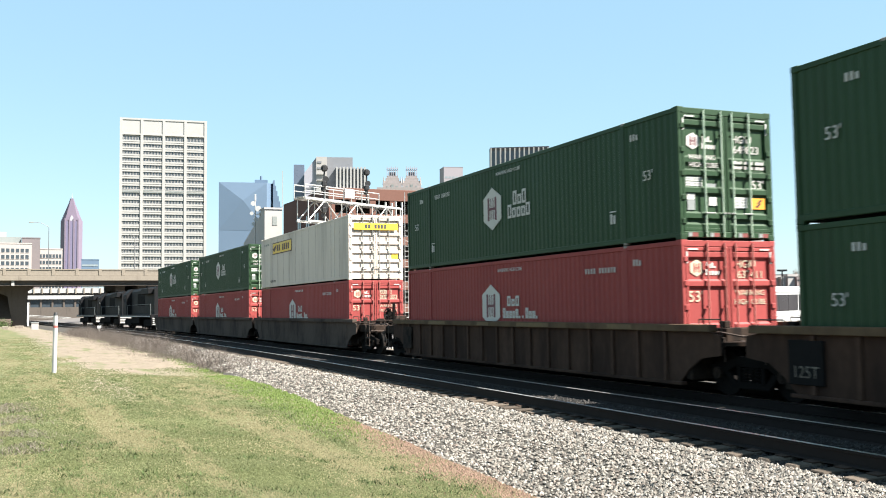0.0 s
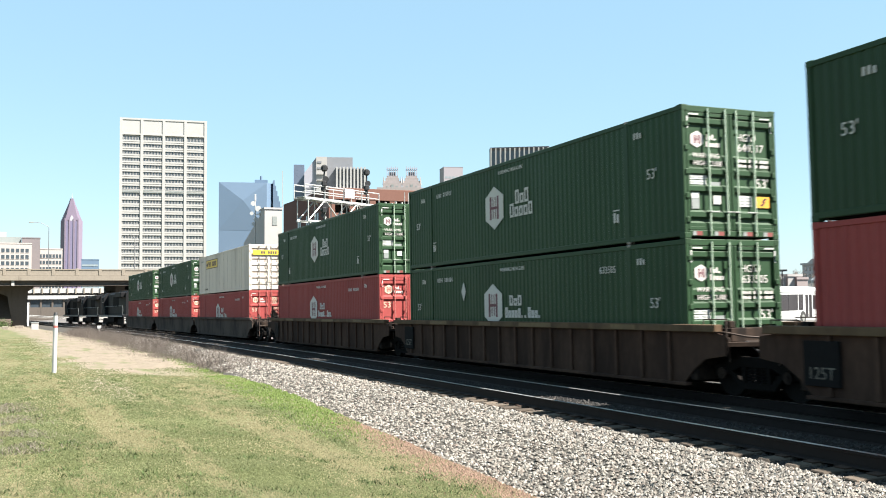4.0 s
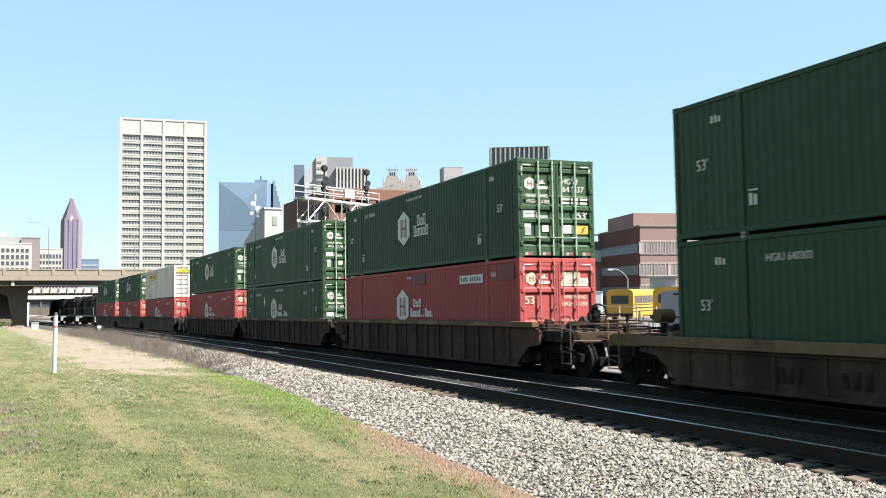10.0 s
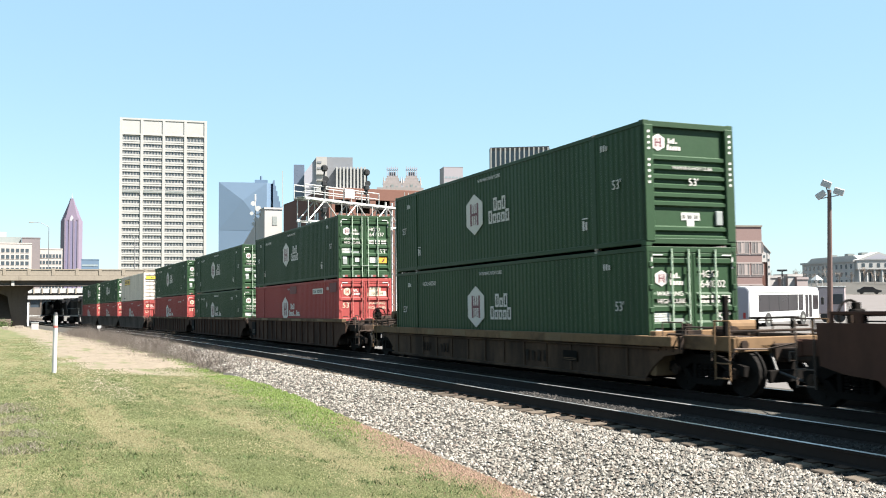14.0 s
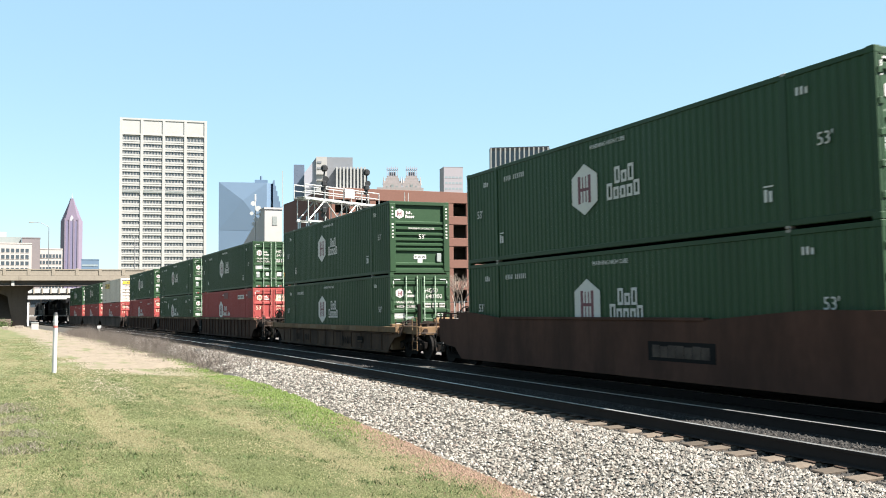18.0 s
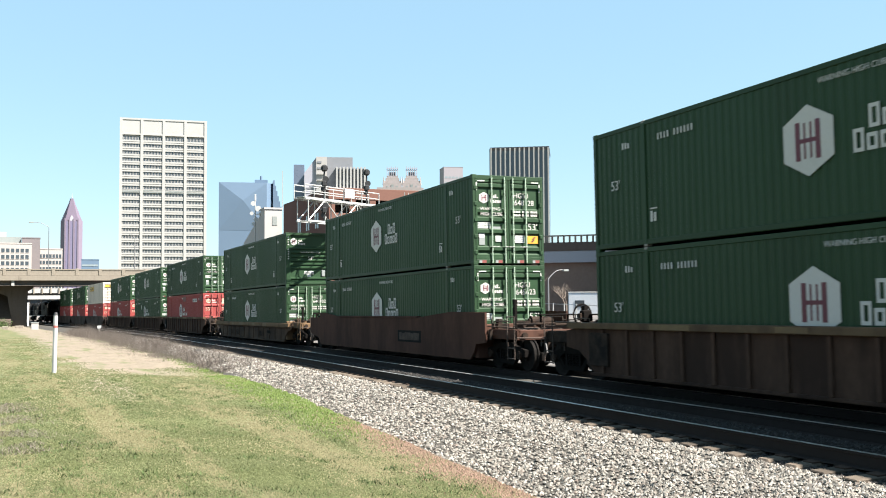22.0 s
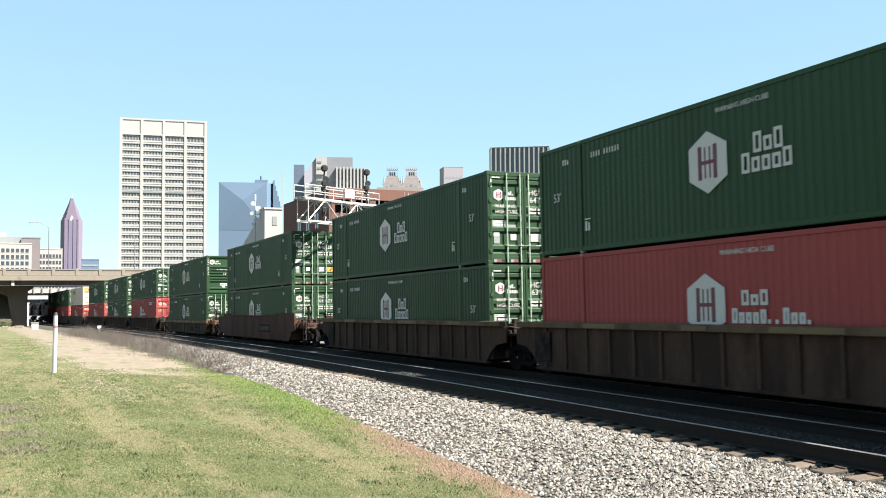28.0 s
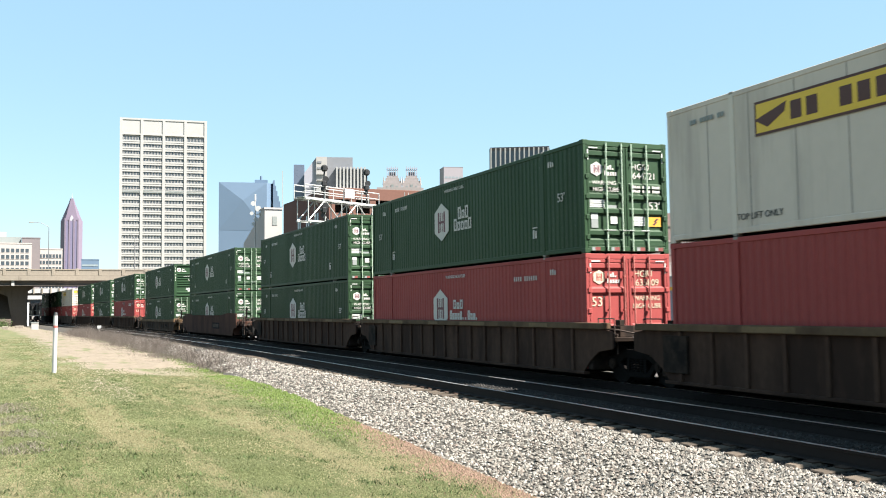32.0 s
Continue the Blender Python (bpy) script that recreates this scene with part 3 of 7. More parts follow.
def twin_tower():
    t = thing("twin_crowned_tower", "pale stone tower with two lantern crowns", "building", at=facing(521.1, 1406.6, 20.3))
    rosy = paint("rosy pale stone", (0.245, 0.215, 0.21), 0.85, var=0.15, grain=0.3, bump=0)
    part("wall", Mb().box(-34, 38, 0, 50, GROUND_FAR, 168), rosy, t)
    for x in (-9, 22):
        mb = Mb().box(x - 15, x + 15, 4, 34, 160, 176).box(x - 11, x + 11, 8, 30, 176, 184).box(x - 9, x + 9, 10, 28, 184, 188)
        c = part("crown", mb, rosy, t)
        cols = Mb()
        for k in range(6):
            cols.box(x - 9 + k * 3.4, x - 8 + k * 3.4, 10, 12, 186, 203 - (k % 2)).box(x - 9 + k * 3.4, x - 8 + k * 3.4, 26, 28, 186, 203)
        cols.box(x - 9.3, x + 9.3, 9.5, 10.5, 198.5, 199.6).box(x - 9.3, x + 9.3, 27, 28.5, 198.5, 199.6).box(x - 6, x + 6, 13, 25, 188, 194)
        part("lantern", cols, LILAC, c)
        arch = Mb().box(x - 2, x + 2, 3.6, 4.2, 164, 173).box(x - 9, x - 6, 3.6, 4.2, 164, 171).box(x + 6, x + 9, 3.6, 4.2, 164, 171)
        part("arched_window", arch, GREY, c)
        part("shoulder", Mb().box(x - 19, x + 19, 6, 34, 158, 168).box(x - 13, x + 13, 6, 32, 176, 179), rosy, c)
        for dx in (-14, 14):
            part("pinnacle", Mb().tube((x + dx, 6, 172), (x + dx, 6, 186), 1.8, 6, 0.3), rosy, c)
    return t


blue_tower()
wedge_tower()
twin_tower()
windowed_block("small_tower", "pale grey office tower with bands of windows", facing(522.8, 1190, 23.7 - 12), 27, 30, GROUND_FAR, 174, paint("lilac precast", (0.225, 0.205, 0.225), 0.8, var=0.06, grain=0.3, bump=0), 5, 22, 3.6, 2.6, GLASSPALE, 1, 8)


def striped_tower():
    t = thing("striped_tower", "black glass office tower with white vertical fins", "building", at=facing(302.8, 575.2, 27.8 + 3))
    w = 40.5
    part("curtain_wall", Mb().box(-w / 2, w / 2, 0.4, 38, GROUND_FAR, 101.5), GLASS, t)
    part("attic", Mb().box(-w / 2 - 0.2, w / 2 + 0.2, 0.2, 38.2, 99.2, 101.7), BLACK, t)
    fin = Mb().box(-0.45, 0.45, -0.8, 0.4, GROUND_FAR, 101).mesh("fin")
    for k in range(13):
        part("fin", fin, STONEWHITE, t, at=(-w / 2 + 0.5 + k * (w - 1) / 12, 0, 0))
    side = Mb().box(-0.8, 0.4, -0.35, 0.35, GROUND_FAR, 101).mesh("side_fin")
    for k in range(10):
        part("side_fin", side, GREY, t, at=(-w / 2, 2 + k * 4, 0))
    return t


striped_tower()
windowed_block("office_block", "low pale office block with square windows", facing(224, 420, 28.2), 14, 14, GROUND_FAR, 24, CREAM, 5, 5, 1.6, 1.8, GLASS, 0.6, 2)


# ======== the bridge over the line ========
def bridge():
    t = thing("road_bridge", "aged concrete road bridge with a panelled parapet and piers", "bridge", at=pose(0, 188, 0, 0, 0, 0.6))
    part("deck", Mb().box(-90, 70, 0.4, 38, 4.6, 5.1), CONCRETE, t)
    part("edge_beam", Mb().box(-90, 70, 0, 0.5, 4.55, 5.45), CONCRETE, t)
    post = Mb().cbox(-0.3, 0.3, 0.02, 0.42, 5.45, 6.75, 0.04).mesh("parapet_post")
    panel = Mb().cbox(-1.75, 1.75, 0.12, 0.32, 5.45, 6.45, 0.02).mesh("parapet_panel")
    cope = Mb().box(-1.78, 1.78, 0.04, 0.4, 6.45, 6.65).mesh("coping")
    for k in range(34):
        x = -72 + k * 4.1
        part("parapet_post", post, CONCRETE, t, at=(x, 0, 0))
        p = part("parapet_panel", panel, CONCRETE, t, at=(x + 2.05, 0, 0))
        part("coping", cope, CONCRETE, p)
    # girders, piers and abutments below the deck use the concrete with painted-in shade
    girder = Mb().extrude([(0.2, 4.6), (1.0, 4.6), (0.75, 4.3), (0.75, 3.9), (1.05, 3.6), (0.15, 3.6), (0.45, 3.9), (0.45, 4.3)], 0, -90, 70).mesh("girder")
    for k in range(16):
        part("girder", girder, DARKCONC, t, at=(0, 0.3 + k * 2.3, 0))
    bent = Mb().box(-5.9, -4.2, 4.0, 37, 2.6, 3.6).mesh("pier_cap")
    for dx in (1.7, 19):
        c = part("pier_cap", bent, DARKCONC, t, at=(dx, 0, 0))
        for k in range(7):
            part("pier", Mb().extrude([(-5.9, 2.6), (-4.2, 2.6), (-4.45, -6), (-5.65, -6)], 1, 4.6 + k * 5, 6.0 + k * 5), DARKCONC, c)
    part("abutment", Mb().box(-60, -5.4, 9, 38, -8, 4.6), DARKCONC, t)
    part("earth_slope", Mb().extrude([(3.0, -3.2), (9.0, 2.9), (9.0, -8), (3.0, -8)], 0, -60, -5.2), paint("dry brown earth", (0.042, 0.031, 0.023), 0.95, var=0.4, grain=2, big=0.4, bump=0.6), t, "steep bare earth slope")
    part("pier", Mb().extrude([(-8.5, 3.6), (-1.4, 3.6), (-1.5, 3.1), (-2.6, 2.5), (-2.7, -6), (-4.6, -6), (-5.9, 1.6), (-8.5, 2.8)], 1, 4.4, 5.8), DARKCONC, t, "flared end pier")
    part("bearing", Mb().box(-5.2, -4.7, 0.25, 0.55, 3.6, 4.5), STONEWHITE, t)
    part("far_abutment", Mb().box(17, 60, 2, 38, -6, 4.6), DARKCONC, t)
    return t


bridge()


def far_viaduct():
    t = thing("far_viaduct", "pale concrete viaduct beyond the road bridge", "bridge", at=pose(0, 262, 0, 0, 0, -1.0))
    part("deck", Mb().box(-80, 60, 0.3, 11, 1.6, 2.6), DARKCONC, t)
    part("fascia", Mb().box(-80, 60, 0, 0.3, 2.2, 3.4), STONEWHITE, t, "pale sunlit fascia")
    rib = Mb().box(-0.15, 0.15, -0.25, 0, 2.0, 3.5).mesh("fascia_rib")
    for k in range(30):
        part("fascia_rib", rib, CONCRETE, t, at=(-30 + k * 2.0, 0, 0))
    for x in (-30, -12, 16, 34):
        part("pier", Mb().cbox(x - 0.7, x + 0.7, 2, 8, -8, 1.6, 0.1), CONCRETE, t)
    return t


def freight_shed():
    """The long pale building that closes the view under the bridges."""
    t = thing("freight_shed", "long pale concrete shed with a dark band of windows", "building", at=pose(0, 345, 0, 0, 0, -1.0))
    part("wall", Mb().box(-80, 60, 0, 14, -12, -2.6), DARKCONC, t)
    part("window_band", Mb().box(-80, 60, 0.4, 14, -2.6, 0.1), GLASS, t, "dark window band")
    post = Mb().box(-0.3, 0.3, 0.05, 0.4, -2.6, 0.1).mesh("window_post")
    for k in range(24):
        part("window_post", post, DARKCONC, t, at=(-40 + k * 3.6, 0, 0))
    part("roof_edge", Mb().extrude([(-80, 0.1), (60, 0.1), (60, 1.2), (12, 1.5), (2, 1.9), (-8, 1.5), (-80, 1.2)], 1, -0.5, 14), STONEWHITE, t, "pale shallow-arched roof edge")
    part("ramp", Mb().extrude([(-30, -12), (9, -12), (9, -6.9), (-30, -3.9)], 1, -5, -1), DARKCONC, t, "sloping ramp")
    part("ramp_rail", Mb().path([(-30, -5.05, -3.1), (9, -5.05, -6.1)], 0.09).path([(-30, -5.05, -3.5), (9, -5.05, -6.5)], 0.06), GALV, t)
    return t


freight_shed()


def trackside_cabinet():
    x, y = -0.95, 150.0
    t = thing("relay_cabinet", "pale grey trackside relay cabinet by the bridge pier", "cabinet", at=pose(x, y, GRADE * 130 - 0.75))
    part("body", Mb().cbox(-0.5, 0.5, -0.3, 0.3, 0.1, 1.3, 0.03), CREAM, t)
    part("roof", Mb().cbox(-0.55, 0.55, -0.36, 0.36, 1.3, 1.38, 0.02), GREY, t)
    part("door", Mb().cbox(-0.4, 0.4, -0.33, -0.3, 0.2, 1.2, 0.01), CREAM, t)
    part("plinth", Mb().box(-0.55, 0.55, -0.35, 0.35, -0.4, 0.1), CONCRETE, t)


trackside_cabinet()


far_viaduct()


def street_lamp(x, y, z, h, reach, label):
    t = thing("street_lamp", label, "street lamp", "street lamps", at=pose(x, y, z))
    part("pole", Mb().tube((0, 0, 0), (0, 0, h), 0.10, 8, 0.07), LAMPGREY, t)
    pts = [(reach * k / 5, 0, h + 0.9 * math.sin(min(k / 4, 1) * math.pi / 2)) for k in range(6)]
    part("arm", Mb().path(pts, 0.05), LAMPGREY, t)
    part("lantern", Mb().cbox(min(reach, reach * 1.35), max(reach, reach * 1.35), -0.15, 0.15, h + 0.75, h + 0.95, 0.04), GREY, t)
    return t


street_lamp(1.0, 192, 5.1, 9.5, -2.6, "tall grey street lamp with a curved arm on the bridge")
street_lamp(16.4, 191, 5.1, 7.5, -0.8, "thin grey lamp post on the bridge")


# ======== the brick garage, the white block and the signal bridge ========
def brick_garage():
    t = thing("brick_garage", "red-brown brick parking building with open dark decks", "building", at=pose(36.0, 124.5, 0))
    w, d, top = 24.6, 26.3, 16.45
    # flank and rear wall: their shade is painted with the darker brick
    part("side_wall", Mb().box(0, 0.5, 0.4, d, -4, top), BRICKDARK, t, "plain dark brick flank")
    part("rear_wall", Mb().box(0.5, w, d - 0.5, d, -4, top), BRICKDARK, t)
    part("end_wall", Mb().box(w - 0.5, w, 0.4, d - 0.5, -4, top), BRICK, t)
    part("roof_band", Mb().cbox(-0.05, w + 0.05, -0.05, 0.5, top - 1.5, top + 0.1, 0.03), BRICK, t, "plain brick parapet")
    part("roof", Mb().box(0.5, w - 0.5, 0.5, d - 0.5, top - 0.9, top - 0.7), ROOFGREY, t)
    deck = Mb().cbox(0, w, -0.05, 0.45, 0, 1.2, 0.03).mesh("deck_band")
    slab = Mb().box(0.5, w - 0.5, 0.45, d - 0.5, 0, 0.3).mesh("deck_slab")
    pier = Mb().cbox(-0.45, 0.45, 0.0, 0.42, 0, 1.95, 0.03).mesh("brick_pier")
    back = Mb().box(0.5, w - 0.5, 7, 7.2, 0.3, 3.25).mesh("deck_wall")
    for k in range(6):
        z = top - 4.6 - k * 3.15
        part("deck_band", deck, BRICK, t, at=(0, 0, z))
        part("deck_slab", slab, DARKCONC, t, at=(0, 0, z))
        part("deck_wall", back, DARKCONC, t, at=(0, 0, z))
        for j in range(9):
            part("brick_pier", pier, BRICK, t, at=(0.45 + j * (w - 0.9) / 8, 0, z + 1.2))
    win = Mb().box(-0.04, 0.02, -0.9, 0.9, 0, 2.2).mesh("window")
    for k in range(3):
        g = part("window", win, GLASS, t, at=(0, 6 + k * 5.0, top - 5.2))
        part("mullion", Mb().box(-0.08, -0.04, -0.05, 0.05, 0, 2.2), BRICKDARK, g)
    return t


def white_block():
    t = thing("plant_house", "cream plant house with a long sloping side wing", "building", at=pose(34.1, 156.3, 0))
    part("wall", Mb().box(0, 2.95, 0, 3.2, -4, 16.2), CREAM, t, "sunlit white end wall")
    part("side_wing", Mb().extrude([(3.2, -4), (18, -4), (18, 11.2), (3.2, 15.4)], 0, 0.02, 2.9), CREAM, t)
    part("cornice", Mb().box(-0.12, 3.05, -0.12, 3.3, 16.1, 16.4), CREAM, t)
    part("vent", Mb().box(1.3, 2.1, -0.06, 0.05, 13.4, 14.9), GREY, t)
    return t


def antenna_mast():
    t = thing("antenna_mast", "slim mast with white microwave dishes and panels", "antenna", at=facing(33.3, 160, 12.2))
    part("pole", Mb().tube((0, 0, -4), (0, 0, 18.6), 0.16, 8, 0.09), GALV, t)
    for x, z, r in ((-0.35, 17.3, 0.42), (0.5, 16.4, 0.5), (-0.6, 15.6, 0.32), (0.9, 15.5, 0.36), (0.1, 14.6, 0.4), (-0.3, 13.8, 0.3)):
        d = part("dish", Mb().tube((x, -0.5, z), (x, -0.2, z), r, 16, r * 0.7), ENAMEL, t)
        part("arm", Mb().tube((x, -0.2, z), (0, 0, z), 0.05), GALV, d)
    part("panel", Mb().cbox(-0.14, 0.14, -0.3, -0.1, 17.8, 18.9, 0.03), ENAMEL, t)
    return t


brick_garage()
white_block()
antenna_mast()


def signal_gantry():
    """A cantilever lattice over the train's track, with two signal masts seen from behind."""
    t = thing("signal_gantry", "galvanised cantilever signal gantry with round black signal targets", "railway signal", at=pose(12.05, 47.0, 0, 0, 0, 33))
    x0, x1, zb, zt, d = 0.4, 8.8, 5.92, 7.08, 0.75
    for y in (0, d):
        part("chord", Mb().cbox(x0, x1, y - 0.05, y + 0.05, zt - 0.05, zt + 0.05, 0.01), GALV, t)
        part("chord", Mb().cbox(x0 + 0.2, x1, y - 0.05, y + 0.05, zb - 0.05, zb + 0.05, 0.01), GALV, t)
    n = 6

    def brace(p, q, r):
        part("brace", Mb().tube(p, q, r, 6), GALV, t)
    for y in (0, d):
        for k in range(n + 1):
            x = x0 + 0.25 + k * (x1 - x0 - 0.4) / n
            brace((x, y, zb), (x, y, zt), 0.035)
            if k < n:
                xx = x0 + 0.25 + (k + 1) * (x1 - x0 - 0.4) / n
                brace((x, y, zb) if k % 2 == 0 else (x, y, zt), (xx, y, zt) if k % 2 == 0 else (xx, y, zb), 0.035)
    for k in range(8):
        x = x0 + 0.1 + k * 1.15
        brace((x, 0, zt), (x, d, zt), 0.03)
        brace((x + 0.3, 0, zb), (x + 0.3, d, zb), 0.03)
    
    part("walkway", Mb().box(x0, x1, 0.1, d - 0.1, zt + 0.06, zt + 0.1), GALV, t)
    hand = Mb()
    for y in (0, d):
        hand.tube((x0, y, zt + 0.72), (x0 + 6.2, y, zt + 0.72), 0.03, 6).tube((x0, y, zt + 0.4), (x0 + 6.2, y, zt + 0.4), 0.025, 6)
        for k in range(5):
            hand.tube((x0 + k * 1.55, y, zt), (x0 + k * 1.55, y, zt + 0.72), 0.028, 6)
    part("handrail", hand, GALV, t)
    part("sign_plate", Mb().cbox(x0 + 3.1, x0 + 3.9, -0.1, -0.05, zt + 0.25, zt + 0.75, 0.01), ENAMEL, t)
    # lattice mast beside the track
    g = on_track(52, 5, -0.75).z
    mast = Mb()
    for x in (8.2, 8.8):
        for y in (0, d):
            mast.cbox(x - 0.045, x + 0.045, y - 0.045, y + 0.045, g, zt + 0.4, 0.01)
    k, z = 0, g + 0.2
    while z < zt - 0.5:
        mast.tube((8.2, 0, z), (8.8, 0, z + 0.6), 0.022, 5).tube((8.8, d, z), (8.2, d, z + 0.6), 0.022, 5)
        mast.tube((8.2, 0, z), (8.2, d, z + 0.6), 0.022, 5).tube((8.2, 0, z), (8.8, 0, z), 0.022, 5)
        z += 0.6
    part("mast", mast, GALV, t, "galvanised lattice mast")
    part("footing", Mb().cbox(7.9, 9.1, -0.3, d + 0.3, g - 0.4, g + 0.15, 0.03), CONCRETE, t)
    lad = Mb()
    for x in (8.95, 9.3):
        lad.tube((x, -0.1, g), (x, -0.1, zt + 1), 0.02, 5)
    for k in range(24):
        lad.tube((8.95, -0.1, g + 0.2 + 0.3 * k), (9.3, -0.1, g + 0.2 + 0.3 * k), 0.014, 5)
    part("ladder", lad, GALV, t)
    for xs, z0, tops in ((2.02, 6.0, (8.78, 7.95, 6.55)), (5.6, 7.05, (8.92, 8.05))):
        m = part("signal_pole", Mb().tube((0, 0, z0), (0, 0, tops[0]), 0.045, 8), BLACK, t, at=Matrix.Translation((xs, 0.1, 0)) @ Matrix.Rotation(radians(-48), 4, "Z"))
        for i, z in enumerate(tops):
            h = part("signal_head", Mb().tube((0, -0.12, z), (0, -0.06, z), 0.19 if i == 0 else 0.165, 20), BLACK, m)
            if i:
                part("signal_target", Mb().tube((0.06, -0.16, z + 0.24), (0.06, -0.1, z + 0.24), 0.165, 18), BLACK, m)
                part("signal_target", Mb().tube((-0.05, -0.16, z - 0.26), (-0.05, -0.1, z - 0.26), 0.14, 18), BLACK, m)
            part("signal_case", Mb().cbox(-0.1, 0.1, -0.32, -0.12, z - 0.14, z + 0.14, 0.03), BLACK, h)
            part("visor", Mb().tube((0, -0.06, z), (0, 0.25, z), 0.09, 10), BLACK, h)
    return t


signal_gantry()


# ======== right-hand yard behind the train: office, viaduct, buses, lamp, courthouse ========
def brick_office():
    t = thing("brick_office", "weathered brick office building with paired white windows", "building", at=facing(98.65, 124.3, 15.7))
    w, d = 20.7, 22.0
    part("wall", Mb().box(-w / 2, w / 2, 0, d, -3, 12.6), BRICKPALE, t)
    part("coping", Mb().box(-w / 2 - 0.12, w / 2 + 0.12, -0.12, d + 0.1, 12.5, 12.75), CONCRETE, t)
    part("roof_house", Mb().box(-w / 2 + 0.3, -2.6, 4, 18, 12.4, 15.0), BRICKPALE, t, "set-back brick penthouse")
    pane = Mb().box(-0.98, 0.98, -0.02, 0.1, 0, 1.75).mesh("window")
    fr = Mb().box(-1.05, 1.05, -0.06, 0.0, 1.75, 1.82).box(-1.08, 1.08, -0.12, 0.0, -0.1, 0.0)
    for x in (-0.98, -0.34, 0.16, 0.98):
        fr.box(x - 0.05, x + 0.05, -0.06, 0.0, 0, 1.75)
    fr = fr.mesh("window_frame")
    blind = Mb().box(-0.3, 0.3, -0.035, -0.02, 0, 1.7).mesh("blind")
    band = Mb().box(-w / 2, w / 2, -0.06, 0.0, 0, 0.2).mesh("string_course")
    stone = paint("pinkish window stone", (0.27, 0.225, 0.21), 0.85, var=0.15)
    wash = paint("dusty window glass", (0.15, 0.135, 0.13), 0.3, var=0.3, grain=0.8, bump=0, spec=0.5)
    pier = Mb().box(-0.17, 0.17, -0.03, 0.0, -0.1, 1.85).mesh("brick_pier")
    for j in range(3):
        z = 8.2 - j * 3.55
        part("string_course", band, stone, t, at=(0, 0, z - 0.32))
        part("string_course", band, stone, t, at=(0, 0, z + 1.84))
        for i in range(9):
            x = -w / 2 + 0.85 + i * 2.38
            p = part("window", pane, wash, t, at=(x, 0, z))
            part("window_frame", fr, stone, p)
            if (i * 7 + j * 3) % 4 < 2:
                part("blind", blind, stone, p, at=(-0.66 + 0.5 * ((i + j) % 3), 0, 0))
    # thin dark sheet over the pale brick paints the flank's shade
    part("side_wall", Mb().box(-w / 2 - 0.03, -w / 2 + 0.1, 0.15, d - 0.1, -3, 12.45), BRICKDARK, t, "dark brick flank")
    side = Mb().box(-0.08, 0.05, 0, 20, 0, 1.5).mesh("side_band")
    for j in range(3):
        part("side_window_band", side, GLASSPALE, t, at=(-w / 2 - 0.0, 1, 8.3 - j * 3.55))
    return t


def yard_viaduct():
    t = thing("yard_viaduct", "concrete viaduct with a balustrade over a brown wall", "bridge", at=facing(92, 150, 33.5 + 10))
    part("beam", Mb().cbox(-26, 14, 0, 8, 7.4, 9.6, 0.05), paint("blue-grey girder", (0.25, 0.28, 0.32), 0.7), t, "blue-grey girder")
    part("parapet", Mb().box(-26, 14, -0.1, 0.4, 9.6, 11.2), DARKCONC, t)
    bal = Mb().cbox(-0.16, 0.16, 0.0, 0.3, 11.2, 12.3, 0.03).mesh("baluster")
    for k in range(36):
        part("baluster", bal, CONCRETE, t, at=(-25.6 + k * 1.1, 0, 0))
    part("handrail", Mb().box(-26, 14, -0.05, 0.35, 12.3, 12.55), CONCRETE, t)
    part("retaining_wall", Mb().box(-26, 14, 1.0, 1.8, -3, 7.4), paint("stained brown wall", (0.16, 0.125, 0.105), 0.9, var=0.2, grain=2, big=0.4, dirt=(0.09, 0.07, 0.06), amount=0.7), t, "stained brown retaining wall")
    return t


brick_office()
yard_viaduct()
windowed_block("dark_office", "dark brick office block with pale window bands", facing(86, 214, 30), 16, 20, GROUND_FAR, 17.5, BRICKDARK, 6, 6, 1.5, 1.3, GLASSPALE, 0.6, 1.5)
windowed_block("white_office", "white block with thin bands of windows", facing(118, 238, 27.5), 8, 12, GROUND_FAR, 22, STONEWHITE, 1, 8, 7, 0.9, GLASSPALE, 0.3, 1)


